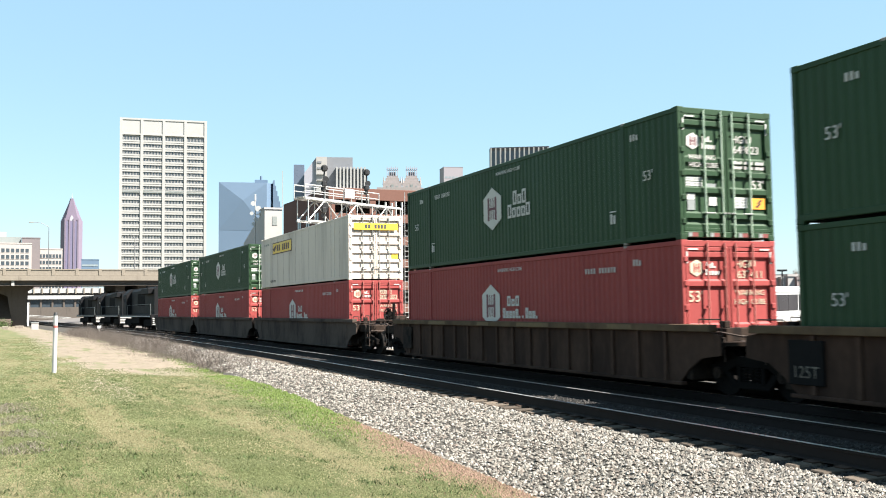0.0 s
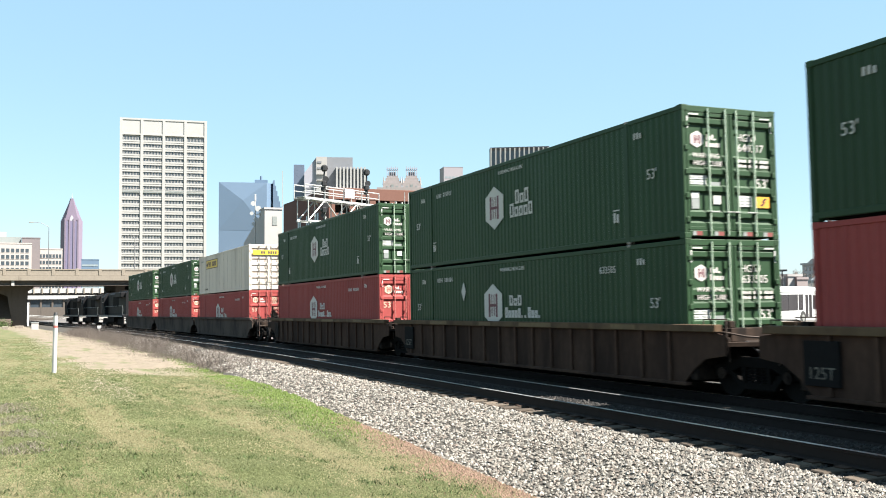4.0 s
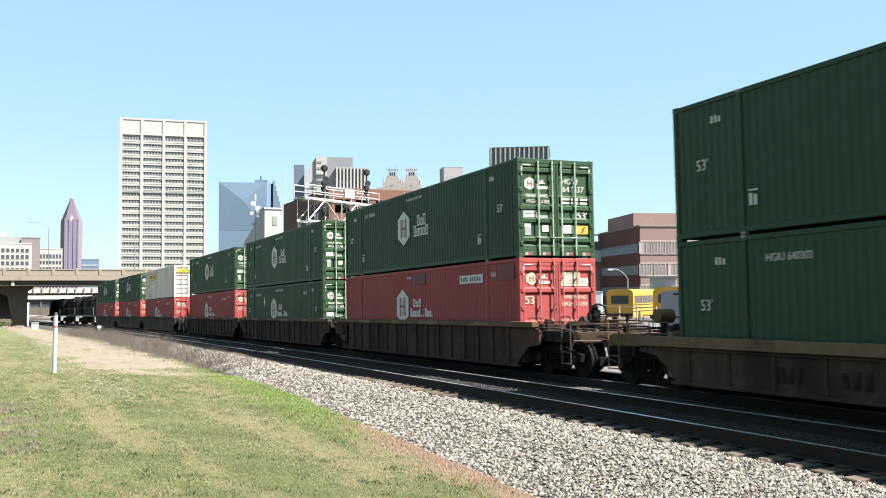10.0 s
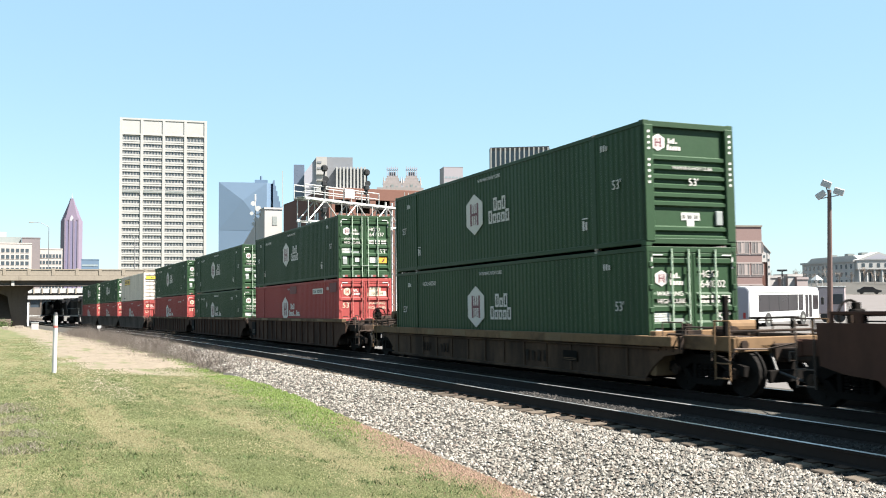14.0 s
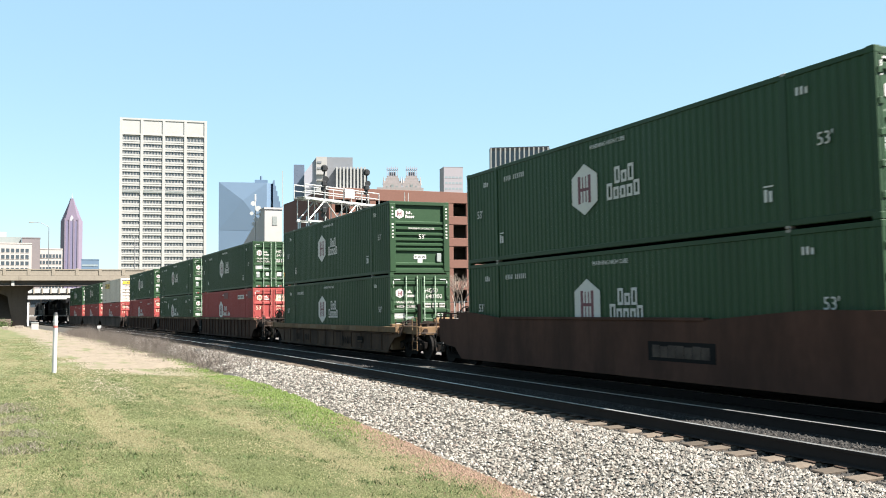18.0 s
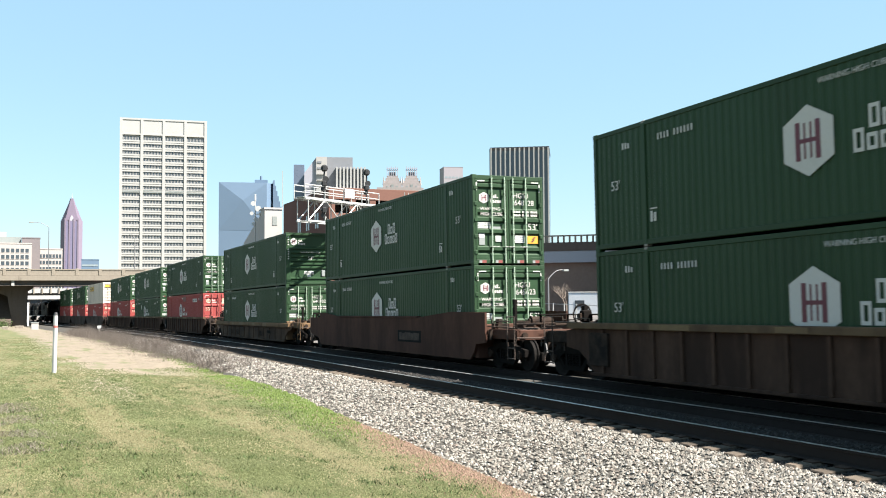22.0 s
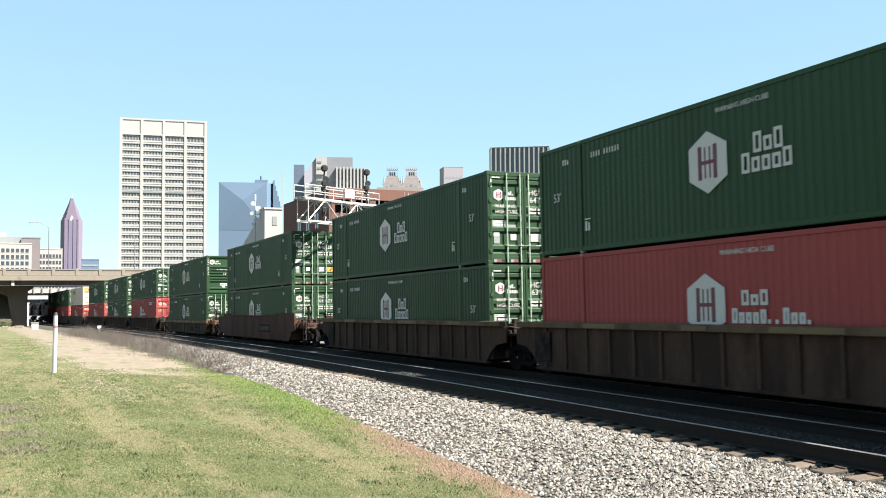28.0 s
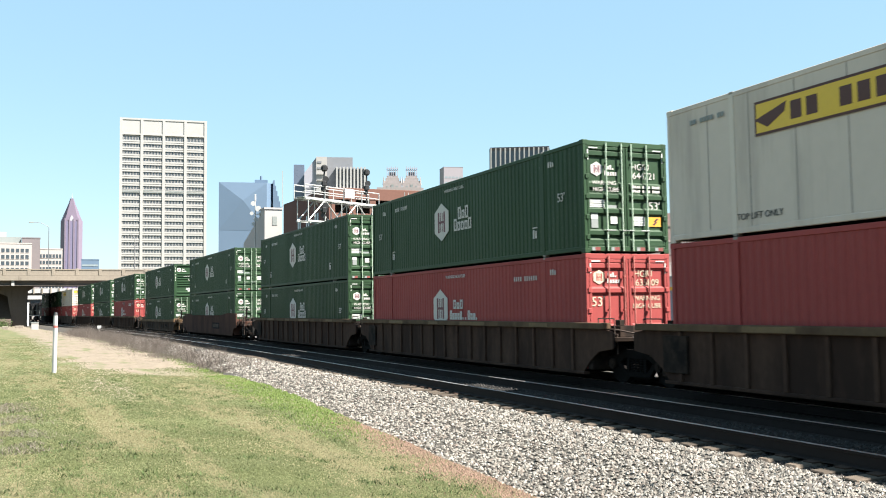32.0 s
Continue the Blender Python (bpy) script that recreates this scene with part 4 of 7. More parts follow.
def courthouse():
    t = thing("courthouse", "pale stone classical government building with a pediment", "building", at=facing(218.3, 205.8, 21.9))
    part("wall", Mb().box(0, 40, 0.5, 38, -6, 10.4), STONEWHITE, t)
    part("cornice", Mb().box(-0.5, 40.5, 0, 38.5, 10.2, 10.8), STONEWHITE, t)
    part("roof", Mb().extrude([(0, 10.8), (38, 10.8), (34, 12.2), (4, 12.2)], 0, 1.5, 39), ROOFGREY, t, "low pale hipped roof")
    part("pediment", Mb().extrude([(0.2, 10.6), (13.0, 10.6), (6.6, 13.0)], 1, -1.2, 4), STONEWHITE, t)
    part("tympanum", Mb().extrude([(2.4, 10.9), (10.8, 10.9), (6.6, 12.5)], 1, -1.24, -1.2), LILAC, t)
    part("portico", Mb().box(0.4, 12.8, -1.0, 0.5, 7.9, 10.6), STONEWHITE, t)
    colm = Mb().tube((0, -0.5, 3.6), (0, -0.5, 7.9), 0.42, 10, 0.36).mesh("column")
    for k in range(6):
        part("column", colm, STONEWHITE, t, at=(1.0 + k * 2.25, 0, 0))
    part("plinth", Mb().box(0.2, 13, -1.4, 0.5, -6, 3.6), STONEWHITE, t)
    attic = Mb().box(-0.45, 0.45, -1.06, -0.95, 0, 1.1).mesh("attic_window")
    tall = Mb().box(-0.6, 0.6, 0.42, 0.55, 0, 2.6).mesh("tall_window")
    for k in range(5):
        part("attic_window", attic, GLASS, t, at=(2.1 + k * 2.25, 0, 8.6))
        part("tall_window", tall, GLASS, t, at=(2.1 + k * 2.25, 0, 4.3))
    win = Mb().box(-0.06, 0.1, -0.55, 0.55, 0, 1.3).mesh("window")
    for i in range(11):
        for j in range(5):
            part("window", win, GLASS, t, at=(0, 2.2 + i * 3.3, 8.2 - j * 2.3))
    for y in (6, 15, 27):
        part("roof_vent", Mb().box(5, 7, y, y + 2.5, 12.0, 13.1), GREY, t)
    return t


def embankment():
    t = thing("embankment", "sloping lot and road below a brushy bank", "embankment", kind="structure", at=facing(0, 0, 46))
    vs, fs = [], []
    for i in range(40):
        x = -9 + i * 3.0
        for y, z in ((206, 1.2), (214, 1.9), (226, 2.6 + 0.5 * math.sin(i * 0.7)), (238, 3.4 + 0.5 * math.sin(i * 0.37)), (262, 3.4)):
            vs.append((x, y, z))
    for i in range(39):
        for k in range(4):
            fs.append((i * 5 + k, i * 5 + 5 + k, i * 5 + 6 + k, i * 5 + k + 1))
    part("slope", Mb().add(vs, fs), paint("brushy slope", (0.030, 0.026, 0.021), 0.95, var=0.6, grain=1.5, big=0.15, dirt=(0.016, 0.016, 0.011), amount=0.8, bump=0.8), t)
    part("lot", Mb().add([(-9, 104, -2.4), (110, 104, -2.4), (110, 198, 1.15), (-9, 198, 1.15)], [(0, 1, 2, 3)]), paint("worn pinkish lot", (0.085, 0.073, 0.069), 0.9, var=0.2, grain=0.6, big=0.08, dirt=(0.085, 0.07, 0.064), amount=0.7, bump=0.2), t)
    part("road", Mb().box(-9, 110, 198, 206, 0.9, 1.2), CONCRETE, t, "pale concrete road")
    return t


embankment()
courthouse()


def flood_pole():
    x, y = 49.8, 49.2
    g = -1.1
    t = thing("floodlight_pole", "brown pole with three tilted floodlights on top", "street lamp", at=pose(x, y, g, 0, 0.9, -45))
    part("pole", Mb().tube((0, 0, 0), (0, 0, 10.2), 0.2, 10, 0.13), POLEBROWN, t)
    for dx, dz, tilt in ((-0.55, 9.85, -35), (-0.2, 10.6, 25), (0.6, 10.05, 20)):
        a = part("bracket", Mb().tube((0, 0, 9.7), (dx, 0, dz - 0.25), 0.035), GREY, t)
        part("floodlight", Mb().cbox(-0.34, 0.34, -0.16, 0.16, -0.22, 0.22, 0.04), GALV, a, at=Matrix.Translation((dx, 0, dz)) @ Matrix.Rotation(radians(tilt), 4, "Y"))
    return t


flood_pole()


def flat_lamp(x, y, z, h):
    t = thing("yard_lamp", "black yard lamp with a flat double head", "street lamp", at=facing(x, y, 43, z))
    part("pole", Mb().tube((0, 0, 0), (0, 0, h), 0.09, 8, 0.07), BLACK, t)
    part("crossbar", Mb().cbox(-0.3, 0.3, -0.05, 0.05, h - 0.1, h, 0.01), BLACK, t)
    for k in (-1, 1):
        part("lantern", Mb().cbox(-0.26, 0.26, -0.2, 0.2, h - 0.08, h + 0.12, 0.03), BLACK, t, at=(k * 0.27, 0, 0))
    return t


flat_lamp(74.84, 80.62, -1.3, 5.6)


def bus(name, label, at, body, length=10.5):
    t = thing(name, label, "bus", "buses in the yard", at=at)
    h, w = 2.95, 2.5
    prof = [(-w / 2, 0.35), (w / 2, 0.35), (w / 2, h - 0.35), (w / 2 - 0.15, h - 0.1), (w / 2 - 0.4, h), (-w / 2 + 0.4, h), (-w / 2 + 0.15, h - 0.1), (-w / 2, h - 0.35)]
    # local x is the length
    part("body", Mb().add([(x, u, z) for x in (0, length) for u, z in prof], [(i, (i + 1) % 8, 8 + (i + 1) % 8, 8 + i) for i in range(8)] + [tuple(range(8))[::-1], tuple(range(8, 16))]), body, t)
    win = Mb().box(-0.42, 0.42, -0.03, 0.03, 0, 0.7).mesh("window")
    for k in range(9):
        for s in (-1, 1):
            part("window", win, GLASS, t, at=(0.9 + k * 1.02, s * w / 2, 1.65))
    part("windscreen", Mb().box(-0.04, 0.02, -0.8, 0.8, 1.6, 2.35), GLASS, t)
    part("bumper", Mb().box(-0.15, 0.0, -1.2, 1.2, 0.45, 0.7), BLACK, t)
    for z in (0.9, 1.2, 1.5):
        part("rub_rail", Mb().box(0.1, length - 0.1, -w / 2 - 0.03, -w / 2, z - 0.04, z + 0.04), BLACK, t)
    wh = Mb().tube((0, -0.14, 0), (0, 0.14, 0), 0.48, 16).mesh("wheel")
    for x in (2.2, length - 2.0):
        for s in (-1, 1):
            part("wheel", wh, RUBBER, t, at=(x, s * (w / 2 - 0.13), 0.48))
    return t


def city_bus(x, y, turn, label, back, coat):
    """A low city bus: local x runs from its rear to its front."""
    t = thing("city_bus", label, "bus", "buses in the yard", at=pose(x, y, yard_ground(x, y), 0, 0, turn) @ Matrix.Translation((back, 0, 0)))
    n, w, h = 10.6, 2.5, 2.52
    prof = [(-w / 2, 0.3), (w / 2, 0.3), (w / 2, h - 0.3), (w / 2 - 0.06, h - 0.14), (w / 2 - 0.2, h - 0.03), (0.5, h + 0.03), (-0.5, h + 0.03), (-w / 2 + 0.2, h - 0.03), (-w / 2 + 0.06, h - 0.14), (-w / 2, h - 0.3)]
    m = len(prof)
    part("body", Mb().add([(a, u, z) for a in (0.05, n) for u, z in prof], [(i, (i + 1) % m, m + (i + 1) % m, m + i) for i in range(m)] + [tuple(range(m))[::-1], tuple(range(m, 2 * m))]), coat, t)
    part("rear_panel", Mb().extrude([(u * 0.97, 0.34 if z < 0.5 else z - 0.06) for u, z in prof], 0, -0.02, 0.05), BUSGREY, t, "plain grey rear panel")
    part("destination_box", Mb().cbox(-0.05, -0.02, -0.35, 0.35, h - 0.26, h - 0.12, 0.01), BLACK, t)
    for u in (-0.95, 0.95):
        part("tail_lamp", Mb().cbox(-0.05, -0.02, u - 0.08, u + 0.08, 0.6, 0.95, 0.01), shared("taillamp", lambda: paint("red tail lamp", (0.25, 0.02, 0.02), 0.3)), t)
    band = part("window", Mb().cbox(1.3, 7.1, -w / 2 - 0.02, -w / 2 + 0.05, 0.98, 2.02, 0.01), TINTED, t, "long dark side window")
    for a in (2.75, 4.2, 5.65):
        part("window_bar", Mb().box(a - 0.03, a + 0.03, -w / 2 - 0.03, -w / 2 - 0.02, 0.98, 2.02), BLACK, band)
    part("window", Mb().cbox(7.25, 7.95, -w / 2 - 0.02, -w / 2 + 0.05, 0.98, 2.02, 0.01), TINTED, t)
    for a in (8.35, 8.95):
        part("door_pane", Mb().cbox(a, a + 0.42, -w / 2 - 0.02, -w / 2 + 0.05, 0.5, 2.0, 0.01), TINTED, t)
    part("cab_window", Mb().cbox(9.6, 10.45, -w / 2 - 0.02, -w / 2 + 0.05, 1.0, 1.95, 0.01), TINTED, t)
    part("windscreen", Mb().box(n - 0.02, n + 0.03, -1.1, 1.1, 1.0, 2.1), TINTED, t)
    part("mirror", Mb().cbox(n + 0.1, n + 0.22, -w / 2 - 0.3, -w / 2 - 0.1, 1.3, 1.8, 0.03), BLACK, t)
    for z in (0.62, 2.16):
        part("trim_line", Mb().box(0.1, n - 0.05, -w / 2 - 0.012, -w / 2, z, z + 0.03), GREY, t)
    wh = Mb().tube((0, -0.14, 0), (0, 0.14, 0), 0.46, 16).mesh("wheel")
    hub = Mb().tube((0, -0.16, 0), (0, -0.13, 0), 0.22, 12).mesh("hub")
    for a in (2.6, n - 2.7):
        for sd in (-1, 1):
            wl = part("wheel", wh, RUBBER, t, at=(a, sd * (w / 2 - 0.12), 0.46))
            part("hub", hub, STEEL, wl)
    return t


def yard_ground(x, y):
    a = x - centre(y)
    return GRADE * (y - 20) + ground_rise(a, y)


def parked(x, y, turn):
    return pose(x, y, yard_ground(x, y), 0, 0, turn)


city_bus(38.9, 46.4, 23.5, "white city bus with a grey rear and one long dark window", 0.0, ENAMEL)
city_bus(35.6, 47.6, 23.5, "pale grey city bus parked beside the white one", 0.6, BUSGREY)
bus("school_bus", "yellow school bus with black trim", parked(48.9, 73.4, 41), BUSYELLOW, 9.8)
bus("school_bus", "yellow school bus with black trim", parked(49.0, 66.3, 46), BUSYELLOW, 9.8)


def trailer(x, y, turn, label, body, length, h=2.9):
    t = thing("trailer", label, "trailer", at=parked(x, y, turn))
    part("body", Mb().cbox(0, length, -1.2, 1.2, 0.6, h, 0.08), body, t)
    part("roof", Mb().cbox(-0.03, length + 0.03, -1.23, 1.23, h, h + 0.1, 0.03), ENAMEL, t)
    win = Mb().box(-0.5, 0.5, -0.03, 0.03, 0, 0.75).mesh("window")
    for k in range(max(int(length / 2), 1)):
        part("window", win, GLASS, t, at=(1.2 + 2 * k, -1.2, 1.35))
    wh = Mb().tube((0, -0.12, 0), (0, 0.12, 0), 0.4, 14).mesh("wheel")
    for dx in (length * 0.3, length * 0.3 + 0.9):
        for s in (-1, 1):
            part("wheel", wh, RUBBER, t, at=(dx, s * 1.05, 0.4))
    return t


trailer(52.3, 88.3, -32, "pale grey camper trailer with two windows", paint("pale grey panel", (0.5, 0.52, 0.55), 0.5), 3.6)



def parked_car(x, y, z, turn, label, coat):
    t = thing("parked_car", label, "car", at=pose(x, y, z, 0, 0, turn))
    hull = [(0, 0.35), (4.3, 0.35), (4.35, 0.75), (3.4, 0.95), (2.75, 1.42), (1.2, 1.45), (0.45, 0.98), (0, 0.9)]
    part("body", Mb().extrude([(a - 2.15, b) for a, b in hull], 1, -0.85, 0.85), coat, t)
    glass = [(3.25, 0.96), (2.7, 1.36), (1.25, 1.38), (0.65, 0.98)]
    for k in (-1, 1):
        part("side_window", Mb().extrude([(a - 2.15, b) for a, b in glass], 1, min(k * 0.85, k * 0.87), max(k * 0.85, k * 0.87)), TINTED, t)
    wh = shared("carwheel", lambda: Mb().tube((0, -0.1, 0), (0, 0.1, 0), 0.33, 14).mesh("wheel"))
    for a in (-1.35, 1.3):
        for k in (-0.8, 0.8):
            part("wheel", wh, RUBBER, t, at=(a, k, 0.33))
    return t


parked_car(148.5, 136.6, 1.2, -44, "dark car on the pale road", BLACK)
trailer(54.0, 54.5, -44, "small pale pink trailer behind the lamp pole", paint("pale pink panel", (0.33, 0.27, 0.275), 0.5), 1.9, 2.6)


def gatehouse():
    x, y = 62.0, 84.7
    t = thing("gatehouse", "small grey hut with an overhanging flat roof", "hut", at=facing(x, y, 36, yard_ground(x, y)))
    part("wall", Mb().cbox(-1.4, 1.4, 0, 3, 0, 4.4, 0.03), CREAM, t)
    part("roof", Mb().cbox(-1.6, 1.6, -0.3, 3.2, 4.4, 4.65, 0.03), GREY, t, "grey flat roof slab")
    part("window", Mb().box(-1.0, 0.2, -0.03, 0.0, 3.0, 3.9), GLASSPALE, t)


gatehouse()


# ======== the train ========
def wavy_side(x, y0, y1, z0, z1, depth=0.019, pitch=0.225):
    """A panel of upright corrugations in the plane x, its ridges standing out by depth away from the middle."""
    mb, out = Mb(), (1 if x > 0 else -1)
    n = max(2, round((y1 - y0) / pitch))
    p = (y1 - y0) / n
    pts = []
    for i in range(n):
        y = y0 + i * p
        pts += [(y, 0), (y + p * 0.16, 1), (y + p * 0.5, 1), (y + p * 0.66, 0)]
    pts.append((y1, 0))
    vs = [(x - out * depth * (1 - k), y, z) for y, k in pts for z in (z0, z1)]
    return mb.add(vs, [(2 * i, 2 * i + 1, 2 * i + 3, 2 * i + 2) for i in range(len(pts) - 1)])


def ridged_panel(x0, x1, z0, z1, ridges, y=0.06, out=0.05, h=0.11):
    """An end panel facing -y with level ridges at the heights given."""
    prof = [(y, z0)]
    for z in sorted(ridges):
        prof += [(y, z - h * 0.9), (y - out, z - h * 0.45), (y - out, z + h * 0.45), (y, z + h * 0.9)]
    prof.append((y, z1))
    vs = [(x, a, b) for a, b in prof for x in (x0, x1)]
    return Mb().add(vs, [(2 * i, 2 * i + 1, 2 * i + 3, 2 * i + 2) for i in range(len(prof) - 1)])


SIDE_TURN = Matrix.Rotation(radians(-90), 4, "Z") @ Matrix.Rotation(radians(90), 4, "X")   # text on the side that looks to -x
END_TURN = Matrix.Rotation(radians(90), 4, "X")                                          # text on the end that looks to -y


def on_side(y, z, proud=0.006):
    return Matrix.Translation((-WIDE / 2 - proud, y, z)) @ SIDE_TURN


def on_end(x, z, y=-0.012):
    return Matrix.Translation((x, y, z)) @ END_TURN


def flat(outline, thick=0.004):
    """A thin plate in local x, y that stands proud by its thickness."""
    return Mb().extrude(outline, 2, 0, thick)


def rect(x0, x1, y0, y1):
    return [(x0, y0), (x1, y0), (x1, y1), (x0, y1)]


def bars(width, height, heights, gap=0.25):
    """A line of plain upright bars that stands in for lettering."""
    mb, n = Mb(), len(heights)
    cell = width / n
    for i, h in enumerate(heights):
        if h:
            mb.add([(x, y, z) for z in (0, 0.004) for x, y in rect(-width / 2 + i * cell, -width / 2 + (i + 1 - gap) * cell, -height / 2, -height / 2 + height * h)],
                   [(0, 1, 2, 3), (7, 6, 5, 4), (0, 4, 5, 1), (1, 5, 6, 2), (2, 6, 7, 3), (3, 7, 4, 0)])
    return mb


def frames(width, height, heights, stroke=0.066):
    """A line of upright frames that stands in for bold lettering."""
    mb, n = Mb(), len(heights)
    cell = width / n
    for i, h in enumerate(heights):
        if h:
            x0, x1, z0, z1 = -width / 2 + i * cell, -width / 2 + (i + 0.80) * cell, -height / 2, -height / 2 + height * h
            if h < 0.4:
                mb.box(x0, x0 + stroke * 1.2, z0, z0 + stroke * 1.2, 0, 0.004)
                continue
            n = len(mb.v)
            ring = [(x0, z0), (x1, z0), (x1, z1), (x0, z1)], [(x0 + stroke, z0 + stroke), (x1 - stroke, z0 + stroke), (x1 - stroke, z1 - stroke), (x0 + stroke, z1 - stroke)]
            mb.v += [(u, v, z) for z in (0, 0.004) for r in ring for u, v in r]
            for k in range(4):
                m = (k + 1) % 4
                mb.f += [(n + 8 + k, n + 8 + m, n + 12 + m, n + 12 + k), (n + k, n + 8 + k, n + 8 + m, n + m), (n + 4 + k, n + 4 + m, n + 12 + m, n + 12 + k), (n + k, n + m, n + 4 + m, n + 4 + k)]
    return mb


def emblem(parent, at, size, dark, field=None):
    """A white upright hexagon with a dark barred sign on it."""
    w, h = size * 0.46, size / 2
    hexa = part("emblem", flat([(0, -h), (w, -h * 0.52), (w, h * 0.52), (0, h), (-w, h * 0.52), (-w, -h * 0.52)]), field or LETTER, parent, "pale hexagonal emblem", at=at)
    s = size
    half = [(0.04, 0.03), (0.04, 0.25), (0.075, 0.25), (0.075, 0.03), (0.14, 0.03), (0.14, 0.27), (0.23, 0.27), (0.23, -0.27), (0.14, -0.27), (0.14, -0.03), (0.075, -0.03), (0.075, -0.25), (0.04, -0.25), (0.04, -0.03)]
    mb = Mb().extrude([(s * x, s * y) for x, y in half + [(-x, y) for x, y in half[::-1]]], 2, 0.004, 0.008)
    part("emblem_sign", mb, dark, hexa)
    return hexa


RODS = {GREEN.name: paint("light green rod", (0.28, 0.35, 0.27), 0.35), RED.name: paint("light red rod", (0.30, 0.10, 0.085), 0.4), WHITE.name: STEEL}


def container(label, skin, kind, rear="doors", patched=False):
    """A 53-foot box. kind: 'plain' two-line lettering, 'long' with a longer second line, 'banner' smooth white sides with a yellow banner."""
    t = thing("container", label, "container", "containers on the train")
    x, c = WIDE / 2, 0.012
    fr = Mb()
    for sx in (-1, 1):
        fr.cbox(sx * x - (0.10 if sx > 0 else 0), sx * x + (0.10 if sx < 0 else 0), 0, 0.12, 0.1, HIGH - 0.1, c)
        fr.cbox(sx * x - (0.10 if sx > 0 else 0), sx * x + (0.10 if sx < 0 else 0), LENGTH - 0.12, LENGTH, 0.1, HIGH - 0.1, c)
        for z0, z1 in ((0.05, 0.17), (HIGH - 0.12, HIGH - 0.012)):
            fr.cbox(min(sx * x, sx * (x - 0.08)), max(sx * x, sx * (x - 0.08)), 0.1, LENGTH - 0.1, z0, z1, c)
    for y0 in (0.0, LENGTH - 0.12):
        fr.cbox(-x + 0.1, x - 0.1, y0, y0 + 0.12, 0.045, 0.18, c).cbox(-x + 0.1, x - 0.1, y0, y0 + 0.12, HIGH - 0.15, HIGH - 0.01, c)
    part("frame", fr, skin, t)
    for sx in (-1, 1):
        xs = sx * (x - 0.012)
        if kind == "banner":
            mb = Mb().box(min(xs, xs - sx * 0.03), max(xs, xs - sx * 0.03), 0.12, LENGTH - 0.12, 0.17, HIGH - 0.12)
            part("side_panel", mb, skin, t, "smooth white side sheet")
            if sx < 0:
                seam = shared("seam", lambda: Mb().box(-0.004, 0.0, -0.012, 0.012, 0.18, HIGH - 0.12).mesh("side_seam"))
                for k in range(1, 13):
                    part("side_seam", seam, GREYSEAM, t, at=(xs, 0.1 + k * 1.226, 0))
        else:
            part("side_panel", wavy_side(xs, 0.12, LENGTH - 0.12, 0.17, HIGH - 0.12), skin, t, "corrugated steel side")
    part("roof", Mb().box(-x + 0.06, x - 0.06, 0.1, LENGTH - 0.1, HIGH - 0.05, HIGH - 0.025), skin, t)
    part("front_wall", Mb().box(-x + 0.1, x - 0.1, LENGTH - 0.08, LENGTH - 0.04, 0.17, HIGH - 0.14), skin, t)
    part("floor", Mb().box(-x + 0.08, x - 0.08, 0.1, LENGTH - 0.1, 0.09, 0.16), UNDER, t)
    # lifting posts at the forty-foot places, and the castings
    post = shared("post" + skin.name, lambda: Mb().cbox(-0.02, 0.05, -0.07, 0.07, 0.05, HIGH - 0.05, 0.012).mesh("lifting_post"))
    cast = shared("cast", lambda: Mb().cbox(-0.07, 0.075, -0.07, 0.07, -0.06, 0.06, 0.014).mesh("corner_casting"))
    for y in (2.09, LENGTH - 2.09):
        for sx in (-1, 1):
            part("lifting_post", post, POSTWHITE if kind == "banner" else skin, t, at=Matrix.Translation((sx * (x - 0.012), y, 0)) @ Matrix.Rotation(0 if sx < 0 else math.pi, 4, "Z"))
            for z in (0.062, HIGH - 0.062):
                part("corner_casting", cast, CASTING, t, at=(sx * (x - 0.065), y, z))
    for y in (0.09, LENGTH - 0.09):
        for sx in (-1, 1):
            for z in (0.062, HIGH - 0.062):
                part("corner_casting", shared("endcast" + skin.name, lambda: Mb().cbox(-0.085, 0.085, -0.094, 0.094, -0.066, 0.066, 0.014).mesh("corner_casting")), skin, t, at=(sx * (x - 0.078), y, z))
    if rear == "doors":
        doors(t, skin, kind, patched)
    else:
        blank_end(t, skin)
    # lettering of the side
    if kind == "banner":
        b = part("banner", flat(rect(-1.95, 1.95, -0.28, 0.28)), YELLOW, t, "yellow banner with dark lettering bars", at=on_side(LENGTH - 4.76, 2.20, 0.008))
        part("banner_rim", Mb().extrude([(-2.0, -0.33), (2.0, -0.33), (2.0, 0.33), (-2.0, 0.33)], 2, -0.004, 0.001), BANNERINK, b)
        part("lettering", bars(2.7, 0.34, (1, 1, 0, 1, 1, 1, 1), 0.3), BANNERINK, b, at=(0.3, 0, 0.004))
        part("scroll", flat([(-0.45, -0.02), (-0.1, -0.2), (0.35, 0.02), (0.4, 0.2), (0.1, 0.12)]), BANNERINK, b, at=(-1.55, 0, 0.004))
        part("lettering", lettering("TOP LIFT ONLY", 0.18), BLACKINK, t, at=on_side(LENGTH - 2.8, 0.36, 0.008))
        part("lettering", bars(1.1, 0.1, (1, 1, 0, 1, 1, 1, 1, 0, 1, 1), 0.2), GREY, t, at=on_side(LENGTH - 1.35, 2.5, 0.008))
        return t
    emblem(t, on_side(9.05 if kind == "plain" else 9.25, 1.58 if kind == "plain" else 1.55), 1.30, MAROON if skin is GREEN else paint_dark())
